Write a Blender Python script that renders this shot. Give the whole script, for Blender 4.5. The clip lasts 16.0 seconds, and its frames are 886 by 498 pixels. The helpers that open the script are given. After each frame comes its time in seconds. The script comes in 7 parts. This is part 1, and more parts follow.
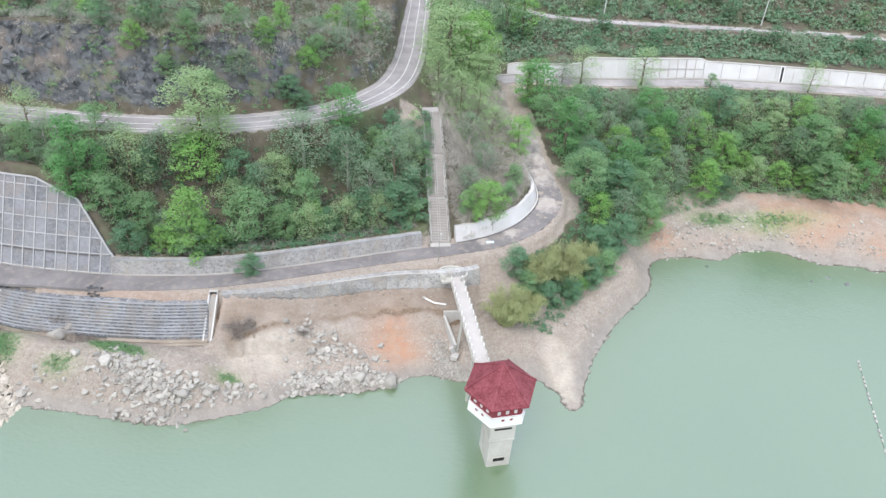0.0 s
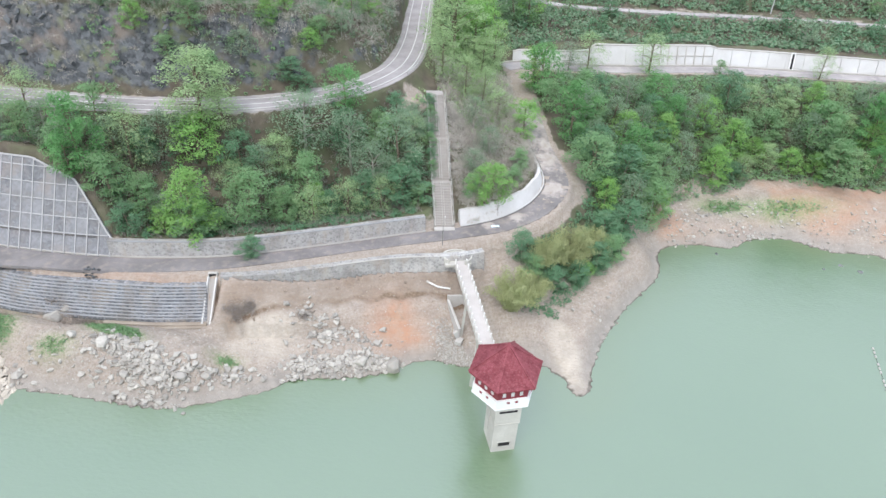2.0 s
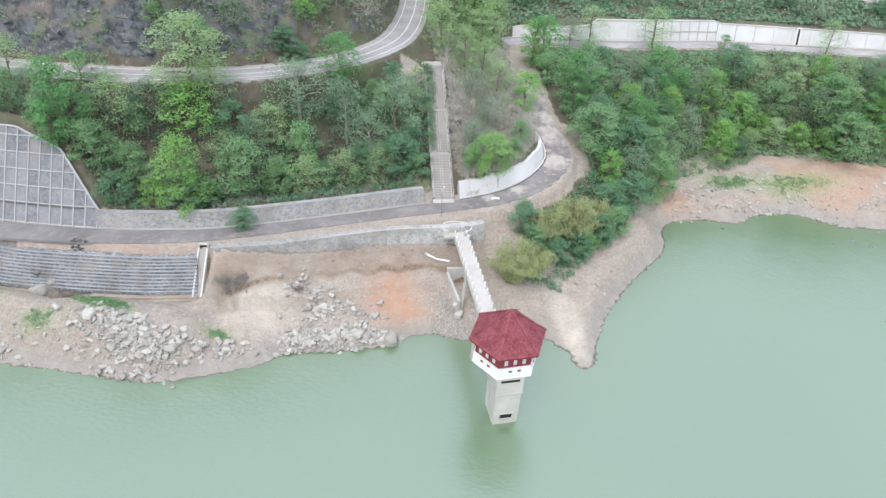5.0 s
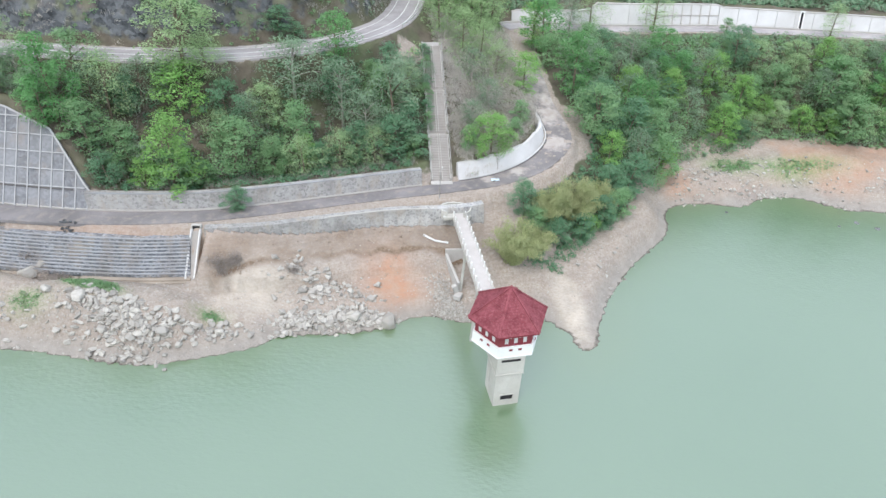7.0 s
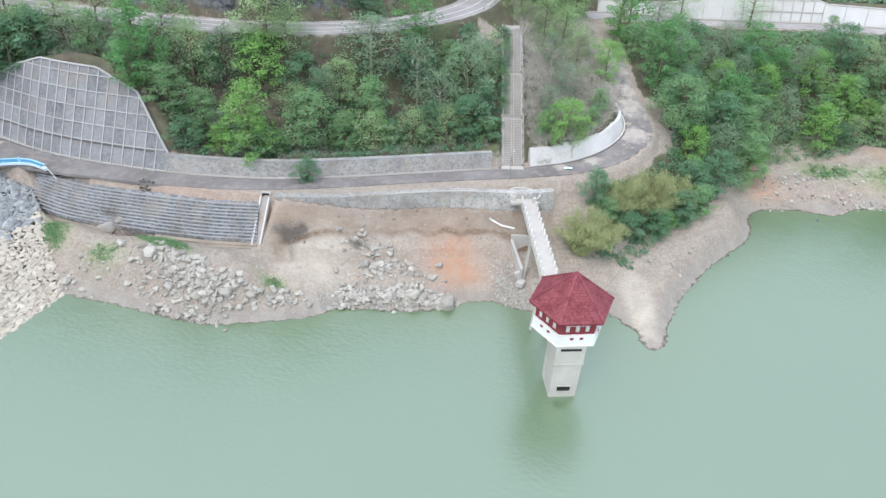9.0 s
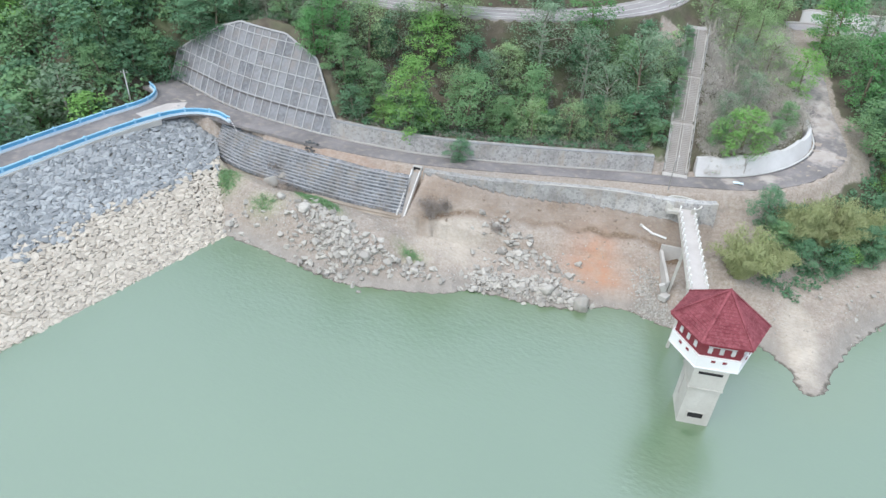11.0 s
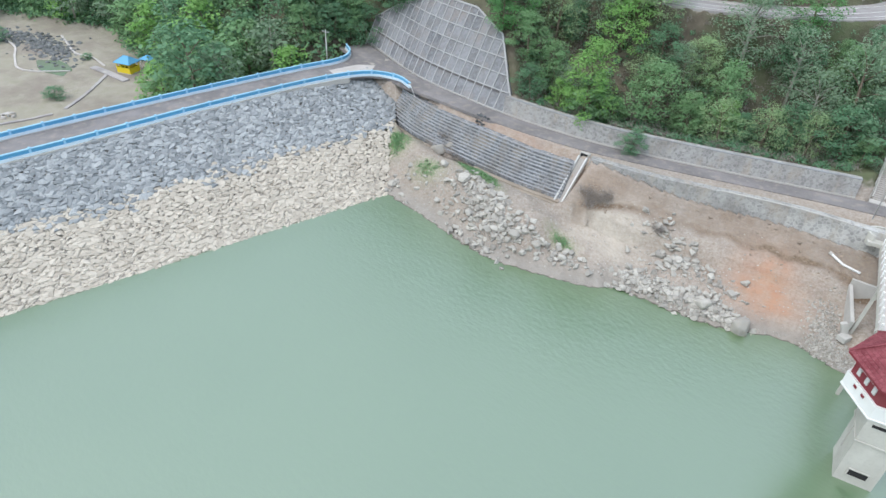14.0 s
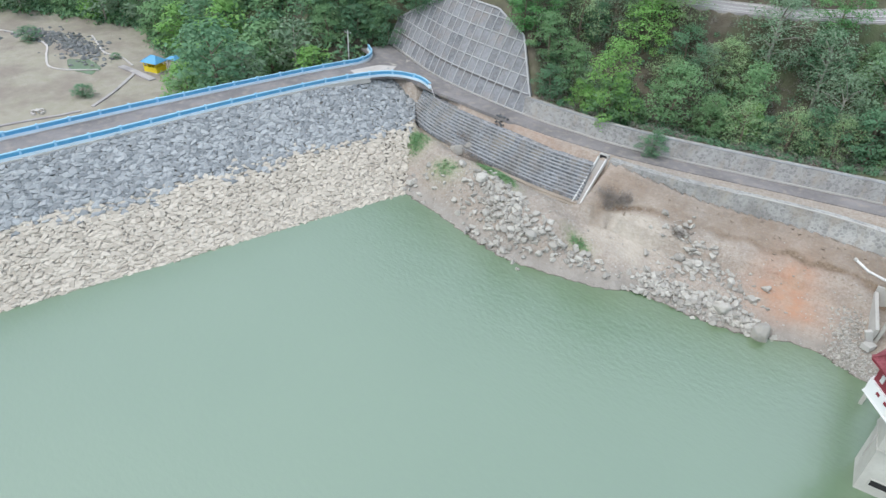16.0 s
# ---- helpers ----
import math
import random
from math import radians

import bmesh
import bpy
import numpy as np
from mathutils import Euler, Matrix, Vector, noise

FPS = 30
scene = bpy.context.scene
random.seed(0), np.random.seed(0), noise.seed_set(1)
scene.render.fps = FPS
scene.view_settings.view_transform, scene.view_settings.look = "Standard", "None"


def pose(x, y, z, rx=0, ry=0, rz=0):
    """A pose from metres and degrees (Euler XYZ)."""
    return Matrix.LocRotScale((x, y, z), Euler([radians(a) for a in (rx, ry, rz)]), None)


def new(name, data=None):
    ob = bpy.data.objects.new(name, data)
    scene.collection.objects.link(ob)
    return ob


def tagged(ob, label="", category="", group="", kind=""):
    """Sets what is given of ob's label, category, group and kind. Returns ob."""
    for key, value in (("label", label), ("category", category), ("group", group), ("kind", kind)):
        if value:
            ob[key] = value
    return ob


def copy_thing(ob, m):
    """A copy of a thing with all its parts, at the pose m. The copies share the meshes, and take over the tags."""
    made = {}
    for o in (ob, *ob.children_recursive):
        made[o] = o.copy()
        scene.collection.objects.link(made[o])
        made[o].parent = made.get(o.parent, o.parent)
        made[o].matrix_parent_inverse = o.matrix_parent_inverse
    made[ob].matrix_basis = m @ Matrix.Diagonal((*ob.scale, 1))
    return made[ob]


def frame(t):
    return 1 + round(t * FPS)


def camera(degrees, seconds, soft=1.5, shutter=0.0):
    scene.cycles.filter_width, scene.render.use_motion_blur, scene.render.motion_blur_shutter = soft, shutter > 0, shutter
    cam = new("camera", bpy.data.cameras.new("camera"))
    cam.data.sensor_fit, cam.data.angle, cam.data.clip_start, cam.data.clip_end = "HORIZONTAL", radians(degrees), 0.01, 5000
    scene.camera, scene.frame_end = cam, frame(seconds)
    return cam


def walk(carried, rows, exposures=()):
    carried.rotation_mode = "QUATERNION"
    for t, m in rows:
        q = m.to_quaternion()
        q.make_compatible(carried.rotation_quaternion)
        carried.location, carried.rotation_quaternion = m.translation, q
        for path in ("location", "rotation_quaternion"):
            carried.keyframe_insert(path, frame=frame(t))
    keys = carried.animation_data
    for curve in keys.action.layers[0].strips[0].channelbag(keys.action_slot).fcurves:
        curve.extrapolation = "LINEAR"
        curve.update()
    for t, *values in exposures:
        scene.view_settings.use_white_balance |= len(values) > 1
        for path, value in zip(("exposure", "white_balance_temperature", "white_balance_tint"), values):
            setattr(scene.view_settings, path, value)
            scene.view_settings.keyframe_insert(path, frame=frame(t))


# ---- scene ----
cam = camera(70.15, 16.0)
ROWS = [  # seconds, place, yaw, pitch, roll
    (0.0, -1.876, -0.900, 79.533, 0.474, -34.067, 3.581),
    (0.5, -1.792, -0.857, 78.522, 0.590, -34.051, 3.517),
    (1.0, -1.709, -0.814, 77.508, 0.655, -33.999, 3.527),
    (1.5, -1.627, -0.771, 76.490, 0.817, -33.988, 3.390),
    (2.0, -1.546, -0.727, 75.474, 0.998, -33.970, 3.393),
    (2.5, -1.465, -0.683, 74.461, 1.097, -34.014, 3.319),
    (3.0, -1.385, -0.639, 73.455, 1.057, -34.070, 3.311),
    (3.5, -1.305, -0.593, 72.455, 1.230, -34.077, 3.148),
    (4.0, -1.223, -0.547, 71.463, 1.268, -34.037, 3.137),
    (6.5, -0.754, -0.290, 66.585, 0.568, -34.061, 2.910),
    (7.0, -0.638, -0.233, 65.619, 1.032, -34.066, 2.795),
    (7.5, -0.512, -0.172, 64.657, 2.398, -34.135, 2.759),
    (8.0, -0.375, -0.109, 63.698, 4.067, -34.143, 2.766),
    (8.5, -0.224, -0.042, 62.747, 6.125, -34.164, 2.769),
    (9.0, -0.059, 0.028, 61.808, 8.358, -34.206, 2.861),
    (9.5, 0.120, 0.102, 60.889, 12.931, -34.294, 3.047),
    (10.0, 0.314, 0.179, 59.996, 19.456, -34.412, 3.290),
    (10.2, 0.397, 0.212, 59.652, 20.564, -34.315, 3.214),
    (12.3, 1.332, 0.574, 56.466, 31.349, -34.709, 3.158),
    (12.5, 1.424, 0.611, 56.213, 32.893, -34.764, 3.270),
    (13.0, 1.654, 0.703, 55.663, 37.857, -34.943, 3.439),
    (13.5, 1.880, 0.797, 55.202, 40.104, -35.052, 3.321),
    (14.0, 2.101, 0.891, 54.831, 41.270, -35.053, 3.299),
    (14.5, 2.316, 0.986, 54.541, 42.301, -34.895, 3.246),
    (15.0, 2.527, 1.081, 54.313, 42.952, -34.794, 3.200),
    (15.5, 2.735, 1.176, 54.118, 43.416, -34.696, 3.091),
    (16.0, 2.943, 1.270, 53.936, 43.684, -34.639, 2.999),
]
walk(cam, [(t, pose(x, y, z, 0, 0, yaw) @ pose(0, 0, 0, 90 + pitch) @ pose(0, 0, 0, 0, 0, roll)) for t, x, y, z, yaw, pitch, roll in ROWS],
     exposures=((0, 0.46, 6480, 10.5), (4, 0.45, 6450, 10), (9, 0.38, 6350, 8.5), (12.5, 0.28, 6300, 7), (16, 0.19, 6340, 6.5)))

# ---- the lie of the land: guiding lines and heights (water level is z = 0) ----
def smooth_line(pts, step=1.0):
    """A Catmull-Rom line through the points, resampled evenly."""
    p = np.array(pts, float)
    p = np.vstack([2 * p[0] - p[1], p, 2 * p[-1] - p[-2]])
    fine = []
    for i in range(1, len(p) - 2):
        t = np.linspace(0, 1, 24, endpoint=False)[:, None]
        a, b, c, d = p[i - 1], p[i], p[i + 1], p[i + 2]
        fine.append(0.5 * (2 * b + (c - a) * t + (2 * a - 5 * b + 4 * c - d) * t**2 + (3 * b - a - 3 * c + d) * t**3))
    fine = np.vstack(fine + [p[-2][None]])
    run = np.r_[0, np.cumsum(np.linalg.norm(np.diff(fine[:, :2], axis=0), axis=1))]
    at = np.linspace(0, run[-1], max(2, int(run[-1] / step) + 1))
    return np.stack([np.interp(at, run, fine[:, k]) for k in range(p.shape[1])], 1)


def shifted(line, d, dz=0.0):
    """The line moved d metres to the right of its own way, and dz up."""
    way = np.gradient(line[:, :2], axis=0)
    way /= np.linalg.norm(way, axis=1)[:, None] + 1e-9
    out = line.copy()
    out[:, 0] += way[:, 1] * d
    out[:, 1] -= way[:, 0] * d
    out[:, 2] += dz
    return out


def value_noise(x, y, seed=0):
    xi, yi = np.floor(x).astype(np.int64), np.floor(y).astype(np.int64)
    u, v = x - xi, y - yi
    u, v = u * u * (3 - 2 * u), v * v * (3 - 2 * v)

    def h(a, b):
        n = (a * 374761393 + b * 668265263 + seed * 974634777) & 0x7FFFFFFF
        n = ((n ^ (n >> 13)) * 1274126177) & 0x7FFFFFFF
        return ((n ^ (n >> 16)) & 0xFFFF) / 65535.0 - 0.5

    return (h(xi, yi) * (1 - u) + h(xi + 1, yi) * u) * (1 - v) + (h(xi, yi + 1) * (1 - u) + h(xi + 1, yi + 1) * u) * v


def fbm(x, y, size, octaves=4, seed=0):
    out, amp = 0.0, 1.0
    for o in range(octaves):
        out = out + amp * value_noise(x / size, y / size, seed + o)
        size, amp = size / 2.03, amp * 0.5
    return out


NORTH_EDGE = smooth_line([(-102, 92.0, 11.9), (-94, 89.6, 11.8), (-84, 86.7, 11.7), (-74, 85.3, 11.7), (-60, 84.8, 11.7), (-48, 85.8, 11.7),
                          (-38.6, 87.7, 11.7), (-25.6, 92.2, 11.7), (-11.6, 97.7, 11.7), (-1, 101.6, 11.8), (6.5, 104.9, 12.2), (12, 109, 13),
                          (15.4, 113.4, 14.2), (16.4, 117.2, 15.2), (15.4, 121.5, 16.4), (13.4, 127, 18.2), (12.2, 134, 20.0),
                          (10.6, 143, 21.8), (9.4, 153, 22.9), (9.6, 163, 23.5)])
UPPER_ROAD = smooth_line([(-150, 112, 29.5), (-110, 110.5, 29.5), (-88, 109.2, 29.5), (-71.7, 108.3, 29.5), (-56, 109, 29.5), (-44, 111.6, 29.5), (-35, 115.2, 29.6),
                          (-26, 121.2, 29.8), (-19.5, 129.5, 30), (-15.6, 141, 30), (-14.6, 160, 30), (-15.5, 185, 30), (-17, 220, 30.5), (-22, 260, 32)])
WALL_ROAD = smooth_line([(9.0, 163, 23.6), (14, 165.5, 23.6), (27, 165.8, 23.6), (42, 167.4, 23.6), (66, 172.2, 23.6), (88, 172.9, 23.6), (108, 173.2, 23.6), (122, 172, 23.6), (170, 163, 23.6)])
FAR_ROAD = smooth_line([(-3, 219, 31), (12.7, 212.5, 31), (30, 203, 31), (65, 202.5, 31), (100, 204.5, 31), (130, 202.5, 31), (190, 196, 31)])
SHORE = smooth_line([(-67.4, 64.4, 0), (-60.4, 64.1, 0), (-48, 62.7, 0), (-42.3, 63, 0), (-35, 65.3, 0), (-29.4, 67.6, 0), (-25.5, 70.6, 0), (-17, 71.6, 0),
                     (-10, 73.5, 0), (-7, 76.4, 0), (-2.5, 77, 0), (3, 76.2, 0), (9, 79, 0), (14.7, 78, 0), (17.4, 75.0, 0), (18.5, 72.6, 0), (20.5, 71.3, 0), (22.6, 72.8, 0), (24.6, 77.2, 0),
                     (26, 83.7, 0), (29.6, 90, 0), (34.8, 97.2, 0), (41.9, 106.2, 0), (45.2, 116.6, 0), (53.4, 119.4, 0), (60.4, 119.2, 0),
                     (66.5, 123.3, 0), (75, 124.8, 0), (81, 121.2, 0), (89, 119.3, 0), (98, 118, 0), (140, 112, 0), (220, 95, 0)])
TERRACE_TOP = smooth_line([(-81, 81.6, 10.5), (-72, 79.6, 10.4), (-61, 79.1, 10.4), (-50, 79.3, 10.4), (-41.5, 80.2, 10.5)])
LOWER_WALL = smooth_line([(-39.5, 81.2, 11.7), (-31, 83, 11.7), (-24.3, 85.2, 11.8), (-12.3, 89.5, 11.8), (-4.0, 91.2, 11.8), (1.6, 92.6, 11.8), (8, 95.5, 12)])
DAM_NORTH_EDGE = smooth_line([(-67.4, 64.4, 0), (-73, 71, 4.0), (-78.5, 77, 8.0), (-82.5, 81.5, 11.4)])


def dam_crest_x(y):
    return -93.4 + (y - 14.0) * 0.038


def dam_shore_x(y):
    return -67.4 - (64.3 - y) * 0.178


def dam_top_z(x, y):
    """The dam's surface: its upstream face, crest and downstream face."""
    crest, toe = dam_crest_x(y), dam_shore_x(y)
    up = 11.75 * (toe - x) / (toe - crest)
    down = np.maximum(11.75 - (crest - 8.0 - x) * 0.55, -1.6)
    return np.minimum(np.minimum(up, 11.75), down)


def on_dam(x, y):
    edge = np.interp(x, [-118, -104, -97, -88, -82.5, -78.5, -73, -67.4, -60], [38, 73, 78, 80, 80.5, 76.6, 70.6, 64.0, 50])
    return (y < edge) & (x < -60) & (x > -118) & (y > -150)


LEDGE = ([-41, -38, -35, -31.7, -28.5, -23.3, -17.7, -13.3, -8.5, -2, 4], [75.2, 75.3, 76.2, 77.9, 79.4, 81.9, 84.1, 85.5, 86.5, 87.4, 88])   # the washed-out lip of the bank
GRID_TOP = ([-104, -99, -92, -86, -74, -66, -59.5], [16.5, 19.5, 23, 25, 25, 22.3, 14.3])
GRID_RUN = 0.62
STAIR = ((-3.35, 101.2, 11.8), (-7.1, 124.2, 29.2))


GUIDES = [
    (SHORE, 1.0),
    (shifted(NORTH_EDGE, 2.0), 1.0),
    (shifted(NORTH_EDGE[NORTH_EDGE[:, 0] > -58], -2.6, 2.9), 1.0),
    (UPPER_ROAD, 1.0), (WALL_ROAD, 1.0), (FAR_ROAD, 1.0),
    (TERRACE_TOP, 1.0), (shifted(TERRACE_TOP, 3.3, -5.4), 1.0),
    (shifted(LOWER_WALL, 0.6, -4.2), 1.0),
    (smooth_line([(-40, 73.6, 4.9), (-35, 74.8, 5.0), (-28.5, 78.0, 5.0), (-23.3, 80.5, 5.0), (-17.7, 82.8, 4.9), (-8.5, 85.4, 4.6), (-2, 86.4, 4.3)]), 1.0),   # foot of the washed-out bank
    (smooth_line([(-39, 76.6, 6.4), (-35, 77.2, 6.6), (-28.5, 80.4, 7.0), (-23.3, 82.8, 7.0), (-17.7, 85.0, 7.0), (-8.5, 87.4, 6.8), (-2, 88.4, 6.6)]), 1.0),   # its upper lip
    (smooth_line([(-104, 95, 15), (-97, 95.5, 18.5), (-91, 96.2, 22.5), (-85, 96.4, 25.3), (-74, 94.8, 25.3), (-66, 92.3, 22.5), (-58.5, 87, 14.8)]), 1.0),  # top of the gridded slope
    (smooth_line([(-150, 121, 42), (-100, 120, 44), (-60, 121, 45), (-45, 125, 44), (-32, 133, 42), (-25.5, 145, 38), (-24, 180, 38), (-26, 220, 40)]), 1.0),  # cliff top
    (smooth_line([(-150, 150, 62), (-60, 160, 66), (-45, 220, 70), (-50, 300, 80)]), 1.0),
    (smooth_line([(-3.4, 101, 12), (-7.1, 124.5, 28.8)]), 1.0),                                                       # under the stairway
    (smooth_line([(46, 122, 3), (62, 131, 3.8), (74, 138, 5.8), (92, 136, 6.5), (125, 130, 7)]), 1.0),           # top of the bare beach
    (smooth_line([(14, 171, 26), (30, 174.5, 27.5), (69, 180.5, 28), (110, 181.3, 27.2), (170, 170, 27)]), 1.0),
    (smooth_line([(20, 235, 40), (100, 228, 40), (200, 220, 40)]), 1.0),
    (smooth_line([(-40, 420, 90), (120, 400, 85), (300, 330, 80)]), 1.0),
    (smooth_line([(-106, 72, 4), (-128, 68, -1), (-158, 64, -3), (-191, 75, -3), (-240, 62, -3), (-300, 40, 0)]), 1.0),  # foot of the wooded hill
    (smooth_line([(-112, 95, 20), (-160, 105, 24), (-220, 110, 26), (-300, 90, 30)]), 1.0),
    (smooth_line([(-128, -140, -3), (-122, -40, -3), (-124, 20, -3), (-150, 35, -3), (-200, 40, -3), (-260, 10, -3)]), 1.0),
    (DAM_NORTH_EDGE, 1.0),
    (smooth_line([(19.2, 80, 1.8), (21.5, 88, 3.2), (27, 98, 4.6), (36, 110, 5.6)]), 1.0),                                  # back of the bare point
]
SPOTS = np.vstack([g[::2] if len(g) > 60 else g for g, _ in GUIDES])
RESERVOIR = np.vstack([SHORE[:, :2], [(1500, 60), (1500, -1500), (-84, -1500), (dam_shore_x(-140), -140), (dam_shore_x(6), 6)]])


def in_reservoir(x, y):
    inside = np.zeros(x.shape, bool)
    for (ax, ay), (bx, by) in zip(RESERVOIR, np.roll(RESERVOIR, -1, 0)):
        if ay != by:
            inside ^= ((ay > y) != (by > y)) & (x < (bx - ax) * (y - ay) / (by - ay) + ax)
    return inside


def near_line(x, y, line):
    """Distance to the line's nearest sample, and the height there."""
    best, z = np.full(x.shape, 1e9), np.zeros(x.shape)
    for px, py, pz in line:
        d = (x - px) ** 2 + (y - py) ** 2
        closer = d < best
        best, z = np.where(closer, d, best), np.where(closer, pz, z)
    return np.sqrt(best), z


def step01(v, a, b):
    t = np.clip((v - a) / (b - a), 0, 1)
    return t * t * (3 - 2 * t)


def land_height(x, y):
    x, y = np.asarray(x, float).ravel(), np.asarray(y, float).ravel()
    z = np.zeros(len(x))
    for s in range(0, len(x), 4000):
        d2 = (x[s : s + 4000, None] - SPOTS[None, :, 0]) ** 2 + (y[s : s + 4000, None] - SPOTS[None, :, 1]) ** 2
        w = (d2 + 0.15) ** -1.45
        z[s : s + 4000] = (w * SPOTS[None, :, 2]).sum(1) / w.sum(1)
    shore, _ = near_line(x, y, SHORE[::2])
    rough = step01(shore, 1, 14)
    rough *= 1 - 0.85 * step01(-112 - x, 0, 12) * step01(90 - y, 0, 20)
    z += fbm(x, y, 16, 4, 3) * (0.5 + 1.1 * rough) + fbm(x, y, 3.4, 3, 9) * (0.42 + 0.2 * rough) * step01(shore, 0, 2) * step01(x, -113, -106)
    # the washed-out ledge along the bank
    lip = np.interp(x, *LEDGE) + 1.1 * fbm(x, y, 5, 3, 31)
    d = lip - y
    ledge = step01(x, -40, -36) * step01(5 - x, 0, 4)
    z += 0.22 * ledge * fbm(x, y, 1.3, 3, 33) * step01(y, 73, 76)
    z += ledge * (0.9 * step01(d, -3.0, -0.1) * (1 - step01(d, -0.1, 0.3)) - 0.6 * step01(d, -0.1, 0.3) * (1 - step01(d, 0.6, 3.6)))
    apron = 5.0 * (shore / (shore + np.maximum(d, 0.0) + 0.01)) ** 0.9 + 0.25 + 0.3 * fbm(x, y, 3.4, 3, 9)
    z = np.where((d > 0.25) & (x > -41) & (x < 2) & (y > 62), z + (np.minimum(z, apron) - z) * ledge, z)
    # the uneven bare beach
    z += step01(x, 44, 50) * step01(8 - z, 0, 2) * step01(shore, 1, 4) * (0.55 * fbm(x, y, 5, 3, 92) + 0.5 * np.abs(fbm(x, y, 9, 2, 93)))
    # the rock cutting over the upper road is steep and broken
    up, upz = near_line(x, y, UPPER_ROAD[::2])
    cut = step01(z, 31, 34) * step01(46 - z, 0, 4) * step01(16 - up, 0, 4)
    z += cut * (3.4 * np.abs(fbm(x, y, 7, 3, 21)) + 2.2 * fbm(x, y, 3.1, 2, 5))
    # road beds and platforms
    for line, half, blend in ((shifted(NORTH_EDGE, 2.6)[::2], 3.2, 0.9), (UPPER_ROAD[::2], 4.0, 1.4), (WALL_ROAD[::2], 4.2, 0.8), (FAR_ROAD[::2], 2.5, 2.0)):
        d, rz = near_line(x, y, line)
        k = 1 - step01(d, half, half + blend)
        z = z * (1 - k) + (rz - 0.12) * k
    d, rz = near_line(x, y, shifted(NORTH_EDGE[(NORTH_EDGE[:, 0] > -1) & (NORTH_EDGE[:, 1] < 128)], -0.8))
    z = np.where(d < 1.15, np.minimum(z, rz + 0.2), z)
    z = np.where(on_dam(x, y), np.minimum(z, dam_top_z(x, y) - 1.2), z)
    base = np.interp(x, NORTH_EDGE[:60, 0], NORTH_EDGE[:60, 1])
    slab = (x > -104) & (x < -59.4) & (y > base - 0.5) & (y < base + GRID_RUN * (np.interp(x, *GRID_TOP) - 11.7) + 0.8)
    z = np.where(slab, np.minimum(z, 11.4 + np.maximum(y - base, 0) / GRID_RUN - 0.7), z)
    (ax, ay, az), (bx, by, bz) = STAIR
    run = math.hypot(bx - ax, by - ay)
    along = ((x - ax) * (bx - ax) + (y - ay) * (by - ay)) / run
    across = np.abs((x - ax) * (by - ay) - (y - ay) * (bx - ax)) / run
    z = np.where((across < 2.0) & (along > -0.5) & (along < run + 1), np.minimum(z, az + along * (bz - az) / run - 0.45), z)
    rise = np.maximum(0, -104 - x) * 1.3
    z = np.where((x < -99.5) & (y > 74) & (y < 97), np.minimum(z, 10.8 - 0.5 * np.clip(-99.5 - x, 0, 4) + rise), z)
    z = np.where((x < -86) & (y > 75) & (y < base - 0.3), np.minimum(z, 11.5 + rise), z)
    top = np.interp(x, TERRACE_TOP[:, 0], TERRACE_TOP[:, 1])
    d = top - y
    z = np.where((x > -82) & (x < -41.4) & (d > -1.1) & (d < 3.6), np.minimum(z, 9.9 - np.maximum(d, 0) * 1.645 - 0.35), z)
    d = np.interp(x, LOWER_WALL[:, 0], LOWER_WALL[:, 1]) - y
    foot = np.interp(x, [-41.5, -38, -33, -24, 8], [10.6, 9.6, 8.5, 7.5, 7.4])
    z = np.where((x > -41.4) & (x < 8) & (d > 0) & (d < 7), np.minimum(z, foot - 0.22 * d), z)
    # earth heaped against the foot of the lower wall
    heap = np.interp(x, [-41, -37, -33, -28, -23, -12, -6, 3], [11.5, 11.4, 11.0, 10.2, 9.5, 9.2, 9.0, 8.6]) - 0.66 * np.maximum(d - 0.2, 0) + 0.25 * fbm(x, y, 2.5, 3, 52)
    z = np.where((x > -39.4) & (x < 4.2) & (d > 0.05) & (d < 7), np.maximum(z, np.minimum(heap, 11.5)), z)
    pit = (x > -1.3 + (86.8 - y) * 0.37) & (x < 3.4) & (y > 80.6) & (y < 87)
    z = np.where(pit, np.minimum(z, 3.1 + 0.15 * (y - 80)), z)
    # the level valley floor below the dam
    wood = np.interp(x, [-260, -229, -219, -205, -191, -174, -154, -141, -128, -118], [30, 48, 57, 64, 73, 67, 66, 61, 58, 56])
    z = np.where((x < -116) & (y < 110), np.minimum(z, -2.8 + np.maximum(0, y - wood) * 0.75), z)
    wet = in_reservoir(x, y)
    deep = -0.12 - np.minimum(shore * 0.33, 7.0)
    z = np.where(wet, deep, z)
    far = step01(np.hypot(x - 20, y - 80), 330, 1200)
    hills = 60 + 90 * (fbm(x, y, 420, 4, 40) + 0.35)
    z = np.where(wet, z, z * (1 - far) + hills * far)
    return z

# ---- daylight: a bright overcast sky with a wide, weak sun ----
SUN_HEIGHT, SUN_TURN = 58.0, 200.0
world = bpy.data.worlds.new("sky")
scene.world = world
world.use_nodes = True
wn = world.node_tree.nodes
sky = wn.new("ShaderNodeTexSky")
sky.sky_type, sky.sun_disc = "NISHITA", False
sky.sun_elevation, sky.sun_rotation = radians(SUN_HEIGHT), radians(SUN_TURN)
sky.air_density, sky.dust_density, sky.ozone_density = 1.0, 6.0, 1.0
wn["Background"].inputs["Strength"].default_value = 0.16
milk = wn.new("ShaderNodeMix")
milk.data_type = "RGBA"
milk.inputs["Factor"].default_value = 0.75
milk.inputs[7].default_value = (7.3, 8.1, 9.4, 1)   # the cloud deck's even white
world.node_tree.links.new(sky.outputs[0], milk.inputs[6])
